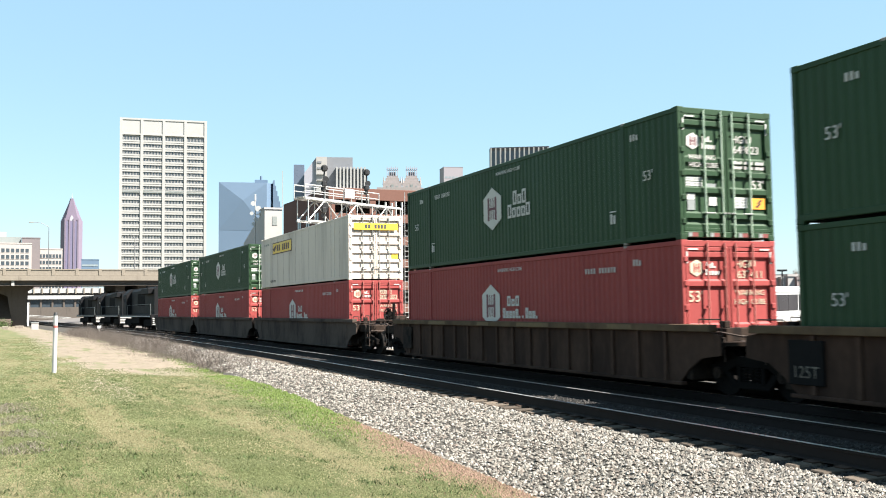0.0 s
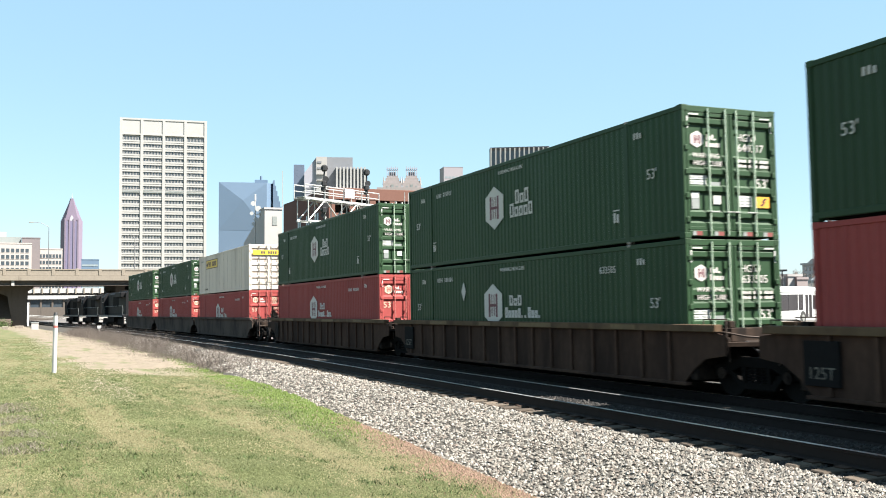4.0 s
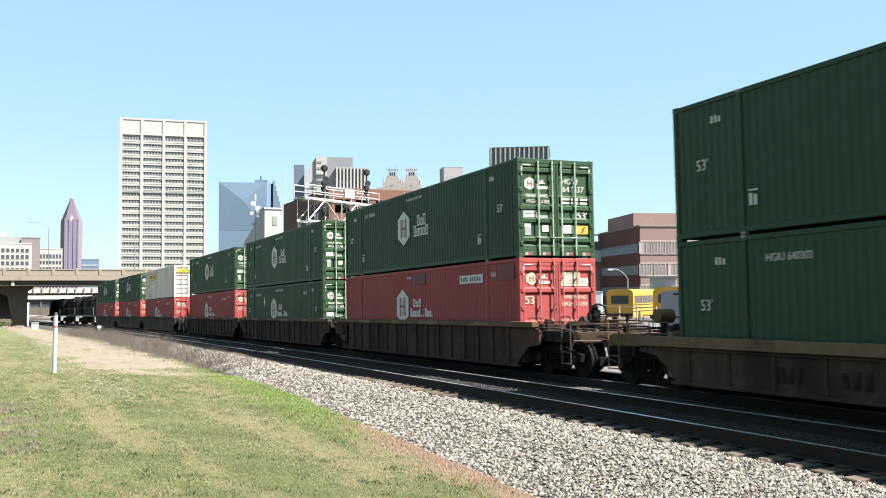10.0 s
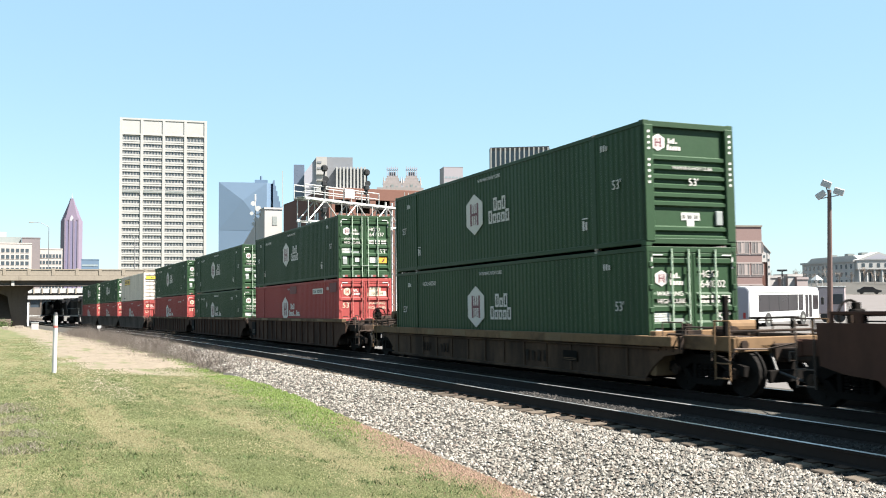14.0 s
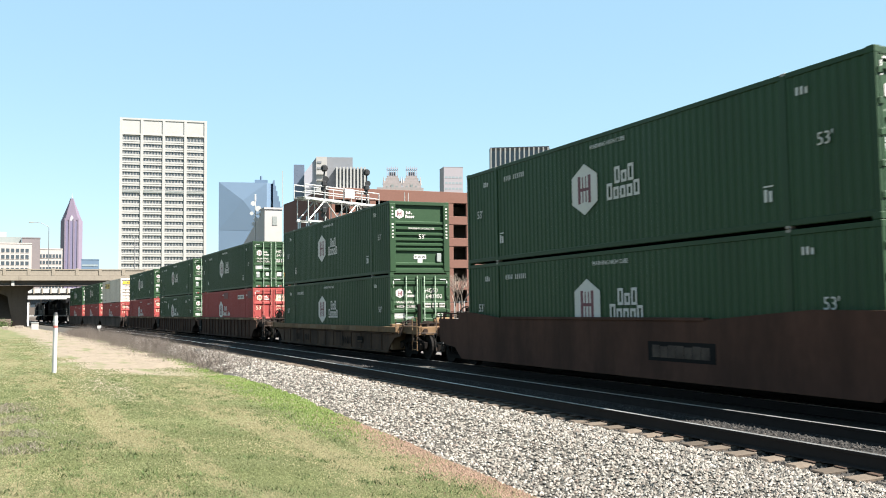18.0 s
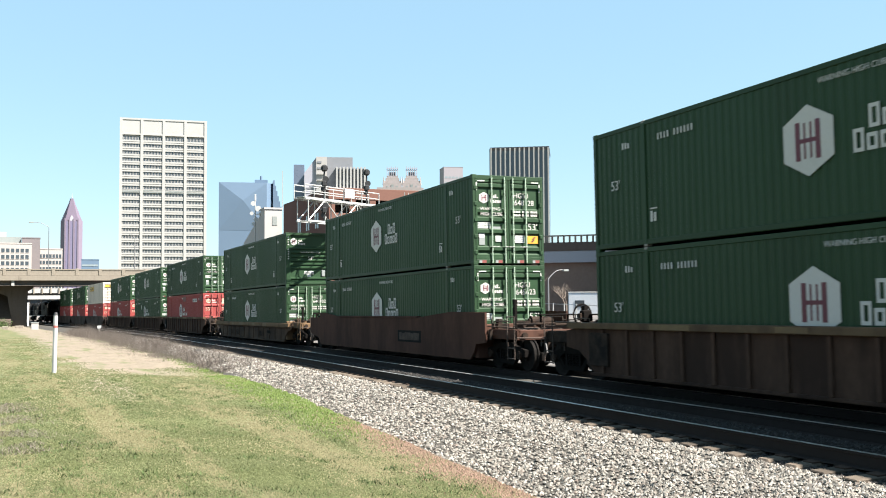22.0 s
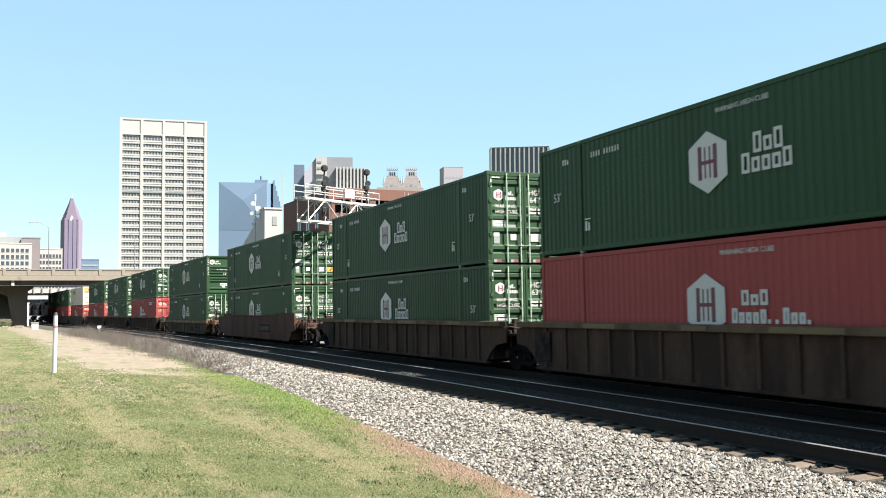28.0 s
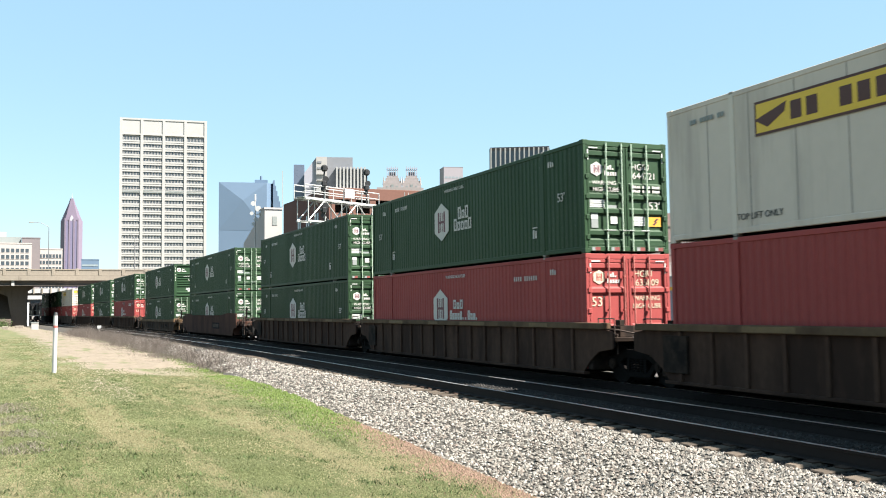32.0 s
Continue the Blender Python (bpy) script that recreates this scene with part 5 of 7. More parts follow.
    rows = (((1, 0.7, 1), 0.84, 7.27, 1.76, 0.40), ((1, 0.72, 0.72, 0.72, 0.9), 1.40, 7.33, 1.39, 0.40)) if kind == "plain" else \
           (((1, 0.7, 1), 0.78, 7.78, 1.68, 0.30), ((1, 0.72, 0.72, 0.72, 0.9, 0.2, 0.2, 1, 0.7, 0.7, 0.15), 2.20, 7.36, 1.33, 0.30))
    for row, (tb, ww, yy, zz, hh) in enumerate(rows):
        part("lettering", shared("bars%s%s" % (kind, row), lambda: frames(ww, hh, tb).mesh("lettering")), LETTER, t, "plain white upright frames", at=on_side(yy, zz))
    part("lettering", shared("whc", lambda: lettering("WARNING HIGH CUBE", 0.15)), LETTER, t, at=on_side(8.0, 2.59))
    for y in ((1.12, LENGTH - 0.95) if skin is GREEN else ()):
        part("lettering", shared("53", lambda: lettering("53'", 0.33)), LETTER, t, at=on_side(y, 1.52))
    if patched:
        for y0, y1, z0, z1 in ((0.30, 1.35, 2.28, 2.72), (7.0, 8.3, 2.34, 2.74)):
            part("repaint_patch", flat(rect(-(y1 - y0) / 2, (y1 - y0) / 2, -(z1 - z0) / 2, (z1 - z0) / 2)), PATCHRED, t, "darker red repaint patch", at=on_side((y0 + y1) / 2, (z0 + z1) / 2))
        plate = part("number_plate", flat(rect(-0.85, 0.85, -0.13, 0.13)), SIGNWHITE, t, "white painted number box", at=on_side(3.22, 2.38))
        part("lettering", bars(1.5, 0.15, (1, 1, 1, 1, 0, 1, 1, 1, 1, 1, 1), 0.45), BLACKINK, plate, at=(0, 0, 0.004))
    else:
        if skin is RED:
            part("lettering", shared("idbars", lambda: bars(1.4, 0.13, (1, 1, 1, 1, 0, 1, 1, 1, 1, 1, 1), 0.55).mesh("lettering")), LETTER, t, at=on_side(3.15, 2.36))
    for y in (2.54, LENGTH - 2.45):
        mark = part("lettering", shared("tabars", lambda: bars(0.26, 0.24, (1, 0.85), 0.35).mesh("lettering")), LETTER, t, at=on_side(y, 0.67))
        part("overline", shared("taline", lambda: flat(rect(-0.14, 0.12, 0.16, 0.19)).mesh("overline")), LETTER, mark)
    part("lettering", shared("yybars", lambda: bars(0.34, 0.15, (1, 1, 0.8), 0.45).mesh("lettering")), LETTER, t, at=on_side(1.60, 2.48))
    if skin is GREEN:
        part("lettering", MESHES["yybars"], LETTER, t, at=on_side(14.72, 2.42))
    if kind == "long" and skin is GREEN:
        part("hazard_diamond", flat([(0, -0.31), (0.17, 0), (0, 0.31), (-0.17, 0)]), LETTER, t, "faded white diamond placard", at=on_side(11.38, 2.01))
        part("lettering", lettering("633505", 0.24), LETTER, t, at=on_side(3.0, 2.34))
    return t


def paint_dark():
    return shared("darklogo", lambda: paint("dark plum logo", (0.10, 0.02, 0.03), 0.6))


def doors(t, skin, kind, patched=False):
    x = WIDE / 2
    if kind == "banner":
        ridges = (0.45, 0.85, 1.25, 1.65, 2.05)
    elif skin is RED:
        ridges = (0.35, 1.0, 1.95, 2.58)
    else:
        ridges = (0.28, 0.52, 1.08, 1.46, 1.74, 2.56)
    rod = shared("rod", lambda: Mb().tube((0, -0.035, 0.06), (0, -0.035, HIGH - 0.06), 0.022, 8).mesh("locking_rod"))
    keeper = shared("keeper", lambda: Mb().cbox(-0.035, 0.035, -0.045, 0.03, -0.025, 0.025, 0.006).mesh("rod_keeper"))
    handle = shared("handle", lambda: Mb().cbox(-0.03, 0.24, -0.07, -0.05, -0.016, 0.016, 0.006).mesh("handle"))
    hinge = shared("hinge", lambda: Mb().cbox(-0.05, 0.05, -0.025, 0.03, -0.06, 0.06, 0.01).mesh("hinge"))
    for s in (-1, 1):
        a, b = (-x + 0.1, -0.008) if s < 0 else (0.008, x - 0.1)
        mb = ridged_panel(a + 0.07, b - 0.07, 0.19, HIGH - 0.16, ridges)
        mb.cbox(a, a + 0.075, 0.0, 0.075, 0.18, HIGH - 0.155, 0.01).cbox(b - 0.075, b, 0.0, 0.075, 0.18, HIGH - 0.155, 0.01)
        mb.cbox(a, b, 0.005, 0.07, 0.18, 0.26, 0.01).cbox(a, b, 0.005, 0.07, HIGH - 0.24, HIGH - 0.155, 0.01)
        d = part("door", mb, skin, t, "ridged steel door leaf")
        for k, rx in enumerate((0.15, 0.62)):
            r = part("locking_rod", shared("rod" + skin.name, lambda: rod.copy()), RODS[skin.name], d, at=(s * rx, 0, 0))
            for z in (0.14, 0.55, 1.45, 2.3, HIGH - 0.14):
                part("rod_keeper", shared("keeper" + skin.name, lambda: keeper.copy()), skin, t, at=(s * rx, -0.005, z))
            part("handle", handle, STEEL, t, at=Matrix.Translation((s * rx, 0, 0.58)) @ (Matrix.Rotation(0 if s < 0 else math.pi, 4, "Y")))
        for k in range(5):
            part("hinge", shared("hinge" + skin.name, lambda: hinge.copy()), skin, t, at=(s * (x - 0.1), 0, 0.4 + k * 0.52))
        part("marker", shared("marker", lambda: Mb().box(-0.13, 0.13, -0.006, 0.0, -0.016, 0.016).mesh("marker")), SIGNWHITE, t, at=(s * 0.98, 0, HIGH - 0.2))
        part("marker", shared("markerv", lambda: Mb().box(-0.018, 0.018, -0.006, 0.0, -0.13, 0.13).mesh("marker")), SIGNWHITE, t, at=(s * (x - 0.14), 0, HIGH - 0.38))
    part("door_seal", Mb().box(-0.012, 0.012, 0.02, 0.06, 0.19, HIGH - 0.16), BLACK, t)
    yr = 0.05
    if kind == "banner":
        bn = part("banner", flat(rect(-1.05, 1.05, -0.15, 0.15)), YELLOW, t, "yellow banner with dark lettering bars", at=on_end(0, 2.38, -0.06))
        part("lettering", bars(1.05, 0.17, (1, 1, 0, 1, 1, 1, 1), 0.3), BLACKINK, bn, at=(0, 0, 0.004))
        part("sticker", flat(rect(-0.16, 0.16, -0.18, 0.18)), YELLOW, t, "yellow sticker", at=on_end(0.92, 1.1, yr))
        return
    ink = LETTER if skin is GREEN else shared("creamink", lambda: paint("yellowed cream lettering", (0.42, 0.355, 0.26), 0.6, var=0.15))
    ez = 2.16 if skin is GREEN else 2.29
    emblem(t, on_end(-0.86, ez, yr), 0.37, MAROON if skin is GREEN else RED, ink)
    part("lettering", shared("dbars", lambda: bars(0.34, 0.12, (1, 0.7, 1, 0.3, 0), 0.3).mesh("lettering")), ink, t, at=on_end(-0.43, ez + 0.06, yr))
    part("lettering", shared("dbars2", lambda: bars(0.40, 0.13, (1, 0.7, 0.7, 0.7, 0.7), 0.3).mesh("lettering")), ink, t, at=on_end(-0.42, ez - 0.09, yr))
    if patched:
        for xx, z, w, words in ((0.46, 2.42, 0.30, "UPHU"), (0.58, 2.19, 0.46, "201254")):
            box = part("number_plate", flat(rect(-w, w, -0.115, 0.115)), ink, t, "cream painted number box", at=on_end(xx, z, yr))
            part("lettering", lettering(words, 0.2), BLACKINK, box, at=(0, 0, 0.004))
    if skin is RED:
        part("lettering", shared("53d", lambda: lettering("53'", 0.34)), ink, t, at=on_end(-0.90, 1.66, yr))
        part("lettering", shared("wd", lambda: lettering("WARNING", 0.17)), ink, t, at=on_end(0.58, 1.74, yr))
        part("lettering", shared("hd", lambda: lettering("HIGH CUBE", 0.17)), ink, t, at=on_end(0.58, 1.54, yr))
        return
    for xx, z, words in ((-0.66, 1.80, "WARNING"), (-0.62, 1.63, "HIGH CUBE")):
        part("lettering", shared("door" + words, lambda: lettering(words, 0.15)), LETTER, t, at=on_end(xx, z, 0.004))
    for z in (1.73, 1.62):
        part("lettering", shared("noticebars", lambda: bars(0.86, 0.07, (1, 1, 0.8, 1, 0, 1, 0.8, 1, 1, 0, 1, 1, 0.9, 1), 0.3).mesh("lettering")), LETTER, t, at=on_end(0.63, z, 0.004))
    part("lettering", shared("53e", lambda: lettering("53'", 0.31)), LETTER, t, at=on_end(0.90, 1.24, yr))
    for xx, z, w, h, m in ((-0.96, 0.95, 0.10, 0.075, SIGNWHITE), (-0.95, 0.76, 0.10, 0.115, GREY), (-0.37, 0.85, 0.10, 0.095, SIGNWHITE), (0.41, 0.84, 0.17, 0.12, SIGNWHITE), (0.89, 0.83, 0.195, 0.125, SIGNORANGE), (-0.89, 1.33, 0.24, 0.045, SIGNWHITE), (-0.89, 1.22, 0.24, 0.045, SIGNWHITE), (-0.42, 1.20, 0.14, 0.04, GREY)):
        st = part("sticker", shared("sticker%s%s" % (w, h) + m.name, lambda: flat(rect(-w, w, -h, h)).mesh("sticker")), m, t, at=on_end(xx, z, yr - (0.004 if m is GREY else 0.008)))
        if xx in (0.41, -0.89):
            for k in range(3 if h > 0.1 else 1):
                part("lettering", shared("print%s" % w, lambda: bars(w * 1.7, 0.035, (1, 0.8, 1, 0, 1, 1, 0.8, 1), 0.35).mesh("lettering")), GREY, st, at=(0, (0.065 - 0.065 * k) if h > 0.1 else 0, 0.004))
        if m is SIGNORANGE:
            part("sticker_sign", shared("flash", lambda: flat([(-0.10, -0.07), (-0.03, -0.09), (0.06, 0.0), (0.02, 0.02), (0.11, 0.08), (0.03, 0.09), (-0.05, 0.01), (-0.01, -0.01)]).mesh("sticker_sign")), BANNERINK, st, at=(0.02, 0, 0.004))
    for xx in (-0.98, -0.40, 0.38, 0.95):
        part("marker", shared("reflred", lambda: Mb().box(0.0, 0.15, -0.006, 0.0, -0.045, 0.045).mesh("marker")), shared("reflr", lambda: paint("dull red reflector tape", (0.15, 0.035, 0.03), 0.5)), t, at=(xx, -0.001, 0.11))
        part("marker", shared("reflwhite", lambda: Mb().box(-0.10, -0.004, -0.006, 0.0, -0.045, 0.045).mesh("marker")), GREY, t, at=(xx, -0.001, 0.11))


def blank_end(t, skin):
    x = WIDE / 2
    for s in (-1, 1):
        part("end_post", Mb().cbox(min(s * x, s * (x - 0.26)), max(s * x, s * (x - 0.26)), -0.02, 0.14, 0.1, HIGH - 0.1, 0.02), skin, t, "wide end post with a column of number bars")
    part("end_wall", ridged_panel(-x + 0.26, x - 0.26, 0.17, HIGH - 0.14, (0.19, 0.40, 0.98, 1.18, 1.38, 1.60, 1.82, 2.04), 0.085, 0.065, 0.085), skin, t, "ridged end wall")
    emblem(t, on_end(-0.83, 2.40, 0.075), 0.4, MAROON)
    part("lettering", bars(0.34, 0.12, (1, 0.7, 1, 0.3, 0), 0.3), LETTER, t, at=on_end(-0.38, 2.45, 0.075))
    part("lettering", bars(0.40, 0.13, (1, 0.7, 0.7, 0.7, 0.7), 0.3), LETTER, t, at=on_end(-0.38, 2.30, 0.075))
    part("lettering", lettering("WARNING HIGH CUBE", 0.11), LETTER, t, at=on_end(0.08, 1.82, 0.012))
    part("lettering", lettering("53'", 0.25), LETTER, t, at=on_end(0.1, 1.49, 0.012))
    wp = part("plate", flat(rect(-0.26, 0.26, -0.09, 0.09)), SIGNWHITE, t, "white weight plate", at=on_end(0.03, 0.70, 0.075))
    part("lettering", bars(0.46, 0.09, (1, 1, 0, 1, 1, 1, 0, 1, 1, 1), 0.35), BLACKINK, wp, at=(0, -0.01, 0.004))
    part("plate", flat(rect(-0.1, 0.1, -0.08, 0.08)), SIGNWHITE, t, at=on_end(0.03, 0.55, 0.075))
    part("document_box", Mb().cbox(0.74, 0.93, 0.02, 0.08, 0.5, 0.84, 0.01), GREY, t)
    for s in (-1, 1):
        col = Mb()
        for k in range(10):
            if k != 4:
                col.box(s * (x - 0.13) - 0.035, s * (x - 0.13) + 0.035, -0.026, -0.02, 2.6 - k * 0.13, 2.655 - k * 0.13)
        part("lettering", col, LETTER, t)


# ---- wagons ----
def truck(t, y, radius=0.46):
    """A two-axle bogie under a wagon, its wheelsets as parts that can turn."""
    fr = Mb()
    for s in (-1, 1):
        a, b = min(s * 0.93, s * 1.05), max(s * 0.93, s * 1.05)
        fr.extrude([(y - 1.2, 0.62), (y - 1.2, 0.42), (y - 0.75, 0.47), (y - 0.45, 0.62), (y + 0.45, 0.62), (y + 0.75, 0.47), (y + 1.2, 0.42), (y + 1.2, 0.62), (y + 0.7, 0.72), (y + 0.4, 0.82), (y - 0.4, 0.82), (y - 0.7, 0.72)], 0, a, b)
        fr.extrude([(y - 0.78, 0.5), (y - 0.5, 0.19), (y + 0.5, 0.19), (y + 0.78, 0.5), (y + 0.6, 0.5), (y + 0.42, 0.31), (y - 0.42, 0.31), (y - 0.6, 0.5)], 0, a, b)
        for k in (-0.34, 0.34):
            fr.box(a, b, y + k - 0.05, y + k + 0.05, 0.28, 0.66)
        for k in (-0.18, 0.0, 0.18):
            for z in (0.33, 0.39, 0.45, 0.51, 0.57):
                fr.tube((s * 0.99, y + k, z - 0.02), (s * 0.99, y + k, z + 0.02), 0.075, 8)
        for k in (-0.92, 0.92):
            part("bearing_cap", Mb().tube((s * 1.05, y + k, 0.47), (s * 1.12, y + k, 0.47), 0.12, 10).tube((s * 1.12, y + k, 0.47), (s * 1.14, y + k, 0.47), 0.05, 8), GRIME, t)
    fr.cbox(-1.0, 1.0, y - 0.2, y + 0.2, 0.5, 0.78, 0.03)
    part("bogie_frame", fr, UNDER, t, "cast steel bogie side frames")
    # solid box fills the gap and blocks the lit ground behind
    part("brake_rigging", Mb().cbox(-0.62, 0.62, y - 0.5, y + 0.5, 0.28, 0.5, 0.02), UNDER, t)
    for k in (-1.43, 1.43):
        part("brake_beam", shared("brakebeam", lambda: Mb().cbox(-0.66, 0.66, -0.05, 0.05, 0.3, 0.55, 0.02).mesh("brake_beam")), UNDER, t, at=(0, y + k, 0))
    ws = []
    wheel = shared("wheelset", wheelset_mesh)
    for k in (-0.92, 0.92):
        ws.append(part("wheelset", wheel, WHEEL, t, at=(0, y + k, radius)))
    return ws


def wheelset_mesh():
    mb = Mb().tube((-0.95, 0, 0), (0.95, 0, 0), 0.08, 10)
    for s in (-1, 1):
        mb.tube((s * 0.72, 0, 0), (s * 0.83, 0, 0), 0.46, 20).tube((s * 0.68, 0, 0), (s * 0.72, 0, 0), 0.5, 20).tube((s * 0.83, 0, 0), (s * 0.9, 0, 0), 0.16, 10)
        for k in range(4):
            c, d = math.cos(k * math.pi / 2), math.sin(k * math.pi / 2)
            mb.tube((s * 0.83, 0.28 * c, 0.28 * d), (s * 0.845, 0.28 * c, 0.28 * d), 0.05, 6)
    return mb.mesh("wheelset")


WHEELSETS = []


def wagon(label, kind, rear, front, gap_rear=3.73, gap_front=3.73, stencil=False, wheels=()):
    """A well wagon whose container's rear stands at y 0. rear, front: 'joint' (shared bogie) or 'coupler'."""
    t = thing("well_wagon", label, "railway wagon", "wagons of the train")
    skin = {"ribbed": WELLBROWN, "yellow": WELLYELLOW, "smooth": WELLRED, "plain": WELLTAUPE}[kind]
    top = {"ribbed": 1.46, "yellow": 1.19, "smooth": 1.56, "plain": 1.46}[kind]
    for s in (-1, 1):
        if kind == "smooth":
            out = [(-1.1, 1.72), (1.4, 1.75), (4.2, 1.56), (13.6, 1.56), (15.6, 1.72), (16.55, 1.72), (16.6, 1.52), (18.2, 1.52), (18.12, 0.78), (17.6, 0.66), (16.9, 0.60), (16.4, 0.25), (0.0, 0.25), (-0.3, 0.5), (-0.45, 0.74), (-1.1, 0.80)]
            side = part("side_sill", Mb().extrude(out, 0, min(s * 1.40, s * 1.47), max(s * 1.40, s * 1.47)), skin, t, "smooth deep side plate")
            part("guard_rail", Mb().cbox(min(s * 1.40, s * 1.45), max(s * 1.40, s * 1.45), 16.5, 17.9, 1.66, 1.72, 0.01).cbox(min(s * 1.40, s * 1.45), max(s * 1.40, s * 1.45), 17.82, 17.9, 1.5, 1.68, 0.01).cbox(min(s * 1.40, s * 1.45), max(s * 1.40, s * 1.45), 17.2, 17.36, 1.5, 1.68, 0.01), skin, side, "open frame on the end of the side plate")
            part("top_rail", Mb().cbox(min(s * 1.34, s * 1.5), max(s * 1.34, s * 1.5), 4.3, 13.5, 1.53, 1.6, 0.01), skin, side)
            if s < 0:
                pl = part("name_panel", flat(rect(-1.14, 1.14, -0.21, 0.21)), PLATEBLACK, side, "dark panel with a worn pale bar", at=Matrix.Translation((-1.474, 5.13, 0.87)) @ SIDE_TURN)
                part("lettering", bars(1.95, 0.27, (1, 0.9, 1, 1, 0.9, 1, 0.95), 0.06), WELLTAUPE, pl, at=(0, 0, 0.004))
        else:
            lo = 0.2
            hi = top - (0.22 if kind == "yellow" else 0.15)
            out = [(-1.3, hi - 0.06), (-0.9, hi), (LENGTH + 0.9, hi), (LENGTH + 1.3, hi - 0.06), (LENGTH + 1.3, 0.84), (LENGTH + 0.7, 0.76), (LENGTH + 0.3, 0.52), (LENGTH - 0.05, lo), (0.05, lo), (-0.3, 0.52), (-0.7, 0.76), (-1.3, 0.84)]
            xs = 1.40 if kind == "yellow" else 1.41
            side = part("side_sill", Mb().extrude(out, 0, min(s * (xs - 0.04), s * xs), max(s * (xs - 0.04), s * xs)), skin, t, "deep steel side plate")
            # ribbed and yellow wagons get a lighter flange steel with painted-in light
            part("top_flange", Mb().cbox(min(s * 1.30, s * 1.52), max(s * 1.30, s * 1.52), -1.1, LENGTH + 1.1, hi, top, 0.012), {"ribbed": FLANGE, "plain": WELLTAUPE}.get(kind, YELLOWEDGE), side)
            part("bottom_flange", Mb().cbox(min(s * 1.30, s * 1.47), max(s * 1.30, s * 1.47), -0.1, LENGTH + 0.1, lo - 0.02, lo + 0.05, 0.01), skin, side)
            if kind == "ribbed" and s < 0:
                for y, w in ((2.1, 0.5), (6.3, 0.9), (9.4, 0.4), (13.0, 0.7)):
                    part("paint_patch", Mb().box(-1.524, -1.52, y - w, y + w, hi + 0.02, top - 0.02), OCHRE, side, "remnant of yellow paint")
            if kind == "ribbed":
                rib = shared("rib%d" % s, lambda: Mb().cbox(min(s * 1.41, s * 1.475), max(s * 1.41, s * 1.475), -0.05, 0.05, lo + 0.05, hi, 0.01).mesh("rib"))
                for k in range(16):
                    part("rib", rib, skin, side, at=(0, 0.45 + k * 1.017, 0))
                part("end_plate", Mb().cbox(min(s * 1.42, s * 1.482), max(s * 1.42, s * 1.482), LENGTH - 0.70, LENGTH + 0.12, 0.42, hi - 0.10, 0.01), PLATEBLACK if stencil else GRIME, side, "dark stencil panel")
            elif kind == "plain":
                for y in (0.2, LENGTH - 0.2):
                    part("end_plate", Mb().cbox(min(s * 1.42, s * 1.432), max(s * 1.42, s * 1.432), y - 0.3, y + 0.3, 0.6, hi - 0.1, 0.01), skin, side)
            else:
                part("ledge", Mb().cbox(min(s * 1.40, s * 1.46), max(s * 1.40, s * 1.46), -0.6, LENGTH + 0.6, 0.90, 0.95, 0.01), skin, side)
                rib = shared("yrib%d" % s, lambda: Mb().cbox(min(s * 1.40, s * 1.43), max(s * 1.40, s * 1.43), -0.05, 0.05, 0.25, 0.92, 0.01).mesh("rib"))
                for k in range(13):
                    part("rib", rib, skin, side, at=(0, 0.7 + k * 1.25, 0))
                if s < 0:
                    pl = part("placard", flat(rect(-0.34, 0.34, -0.13, 0.13)), UNDER, side, "dark placard with pale lines", at=Matrix.Translation((-1.436, 3.2, 0.62)) @ SIDE_TURN)
                    part("lettering", flat(rect(-0.30, 0.30, -0.07, -0.05)), FLANGE, pl, at=(0, 0, 0.004))
                    part("lettering", flat(rect(-0.30, 0.30, -0.11, -0.09)), FLANGE, pl, at=(0, 0, 0.004))
                    for y, w, hs in ((4.9, 1.3, (1, 0.9, 1, 1)), (12.8, 0.75, (1, 1, 1, 1)), (11.2, 0.75, (0.9, 1, 1))):
                        part("lettering", bars(w, 0.3, hs, 0.55), GRIME, side, "worn stencil bars", at=Matrix.Translation((-1.436, y, 0.56)) @ SIDE_TURN)
                    for y, w in ((9.9, 0.5), (6.6, 0.35), (3.9, 0.4), (12.2, 0.3)):
                        part("paint_patch", Mb().box(-1.524, -1.52, y - w, y + w, 0.99, 1.17), OCHRE, side, "bright remnant of yellow paint")
            if stencil and s < 0:
                part("lettering", lettering("125T", 0.30), WORNINK, side, "white stencilled letters", at=Matrix.Translation((-1.484, LENGTH - 0.29, 0.64)) @ SIDE_TURN)
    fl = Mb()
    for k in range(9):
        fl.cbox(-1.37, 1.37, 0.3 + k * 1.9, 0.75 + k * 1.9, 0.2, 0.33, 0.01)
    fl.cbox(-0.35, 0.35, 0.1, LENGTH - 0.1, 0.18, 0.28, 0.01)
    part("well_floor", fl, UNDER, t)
    for end, style, gap in ((-1, rear, gap_rear), (1, front, gap_front)):
        y0 = 0.0 if end < 0 else LENGTH
        reach = 1.55 if style == "joint" else gap - 0.85

        def Y(d):
            return y0 + end * d
        def box(mb, x0, x1, d0, d1, z0, z1, c=0.012):
            return mb.cbox(x0, x1, min(Y(d0), Y(d1)), max(Y(d0), Y(d1)), z0, z1, c)
        ptop = min(top, 1.26) if kind != "smooth" else 1.25
        # the yellow wagon's deck takes the ochre that holds its sunlight
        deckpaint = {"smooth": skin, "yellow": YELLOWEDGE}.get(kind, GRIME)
        pl = Mb().extrude([(-1.3, Y(0.3)), (1.3, Y(0.3)), (1.3, Y(min(1.2, reach - 0.3))), (0.55, Y(reach)), (-0.55, Y(reach)), (-1.3, Y(min(1.2, reach - 0.3)))], 2, ptop - 0.24, ptop - 0.16)
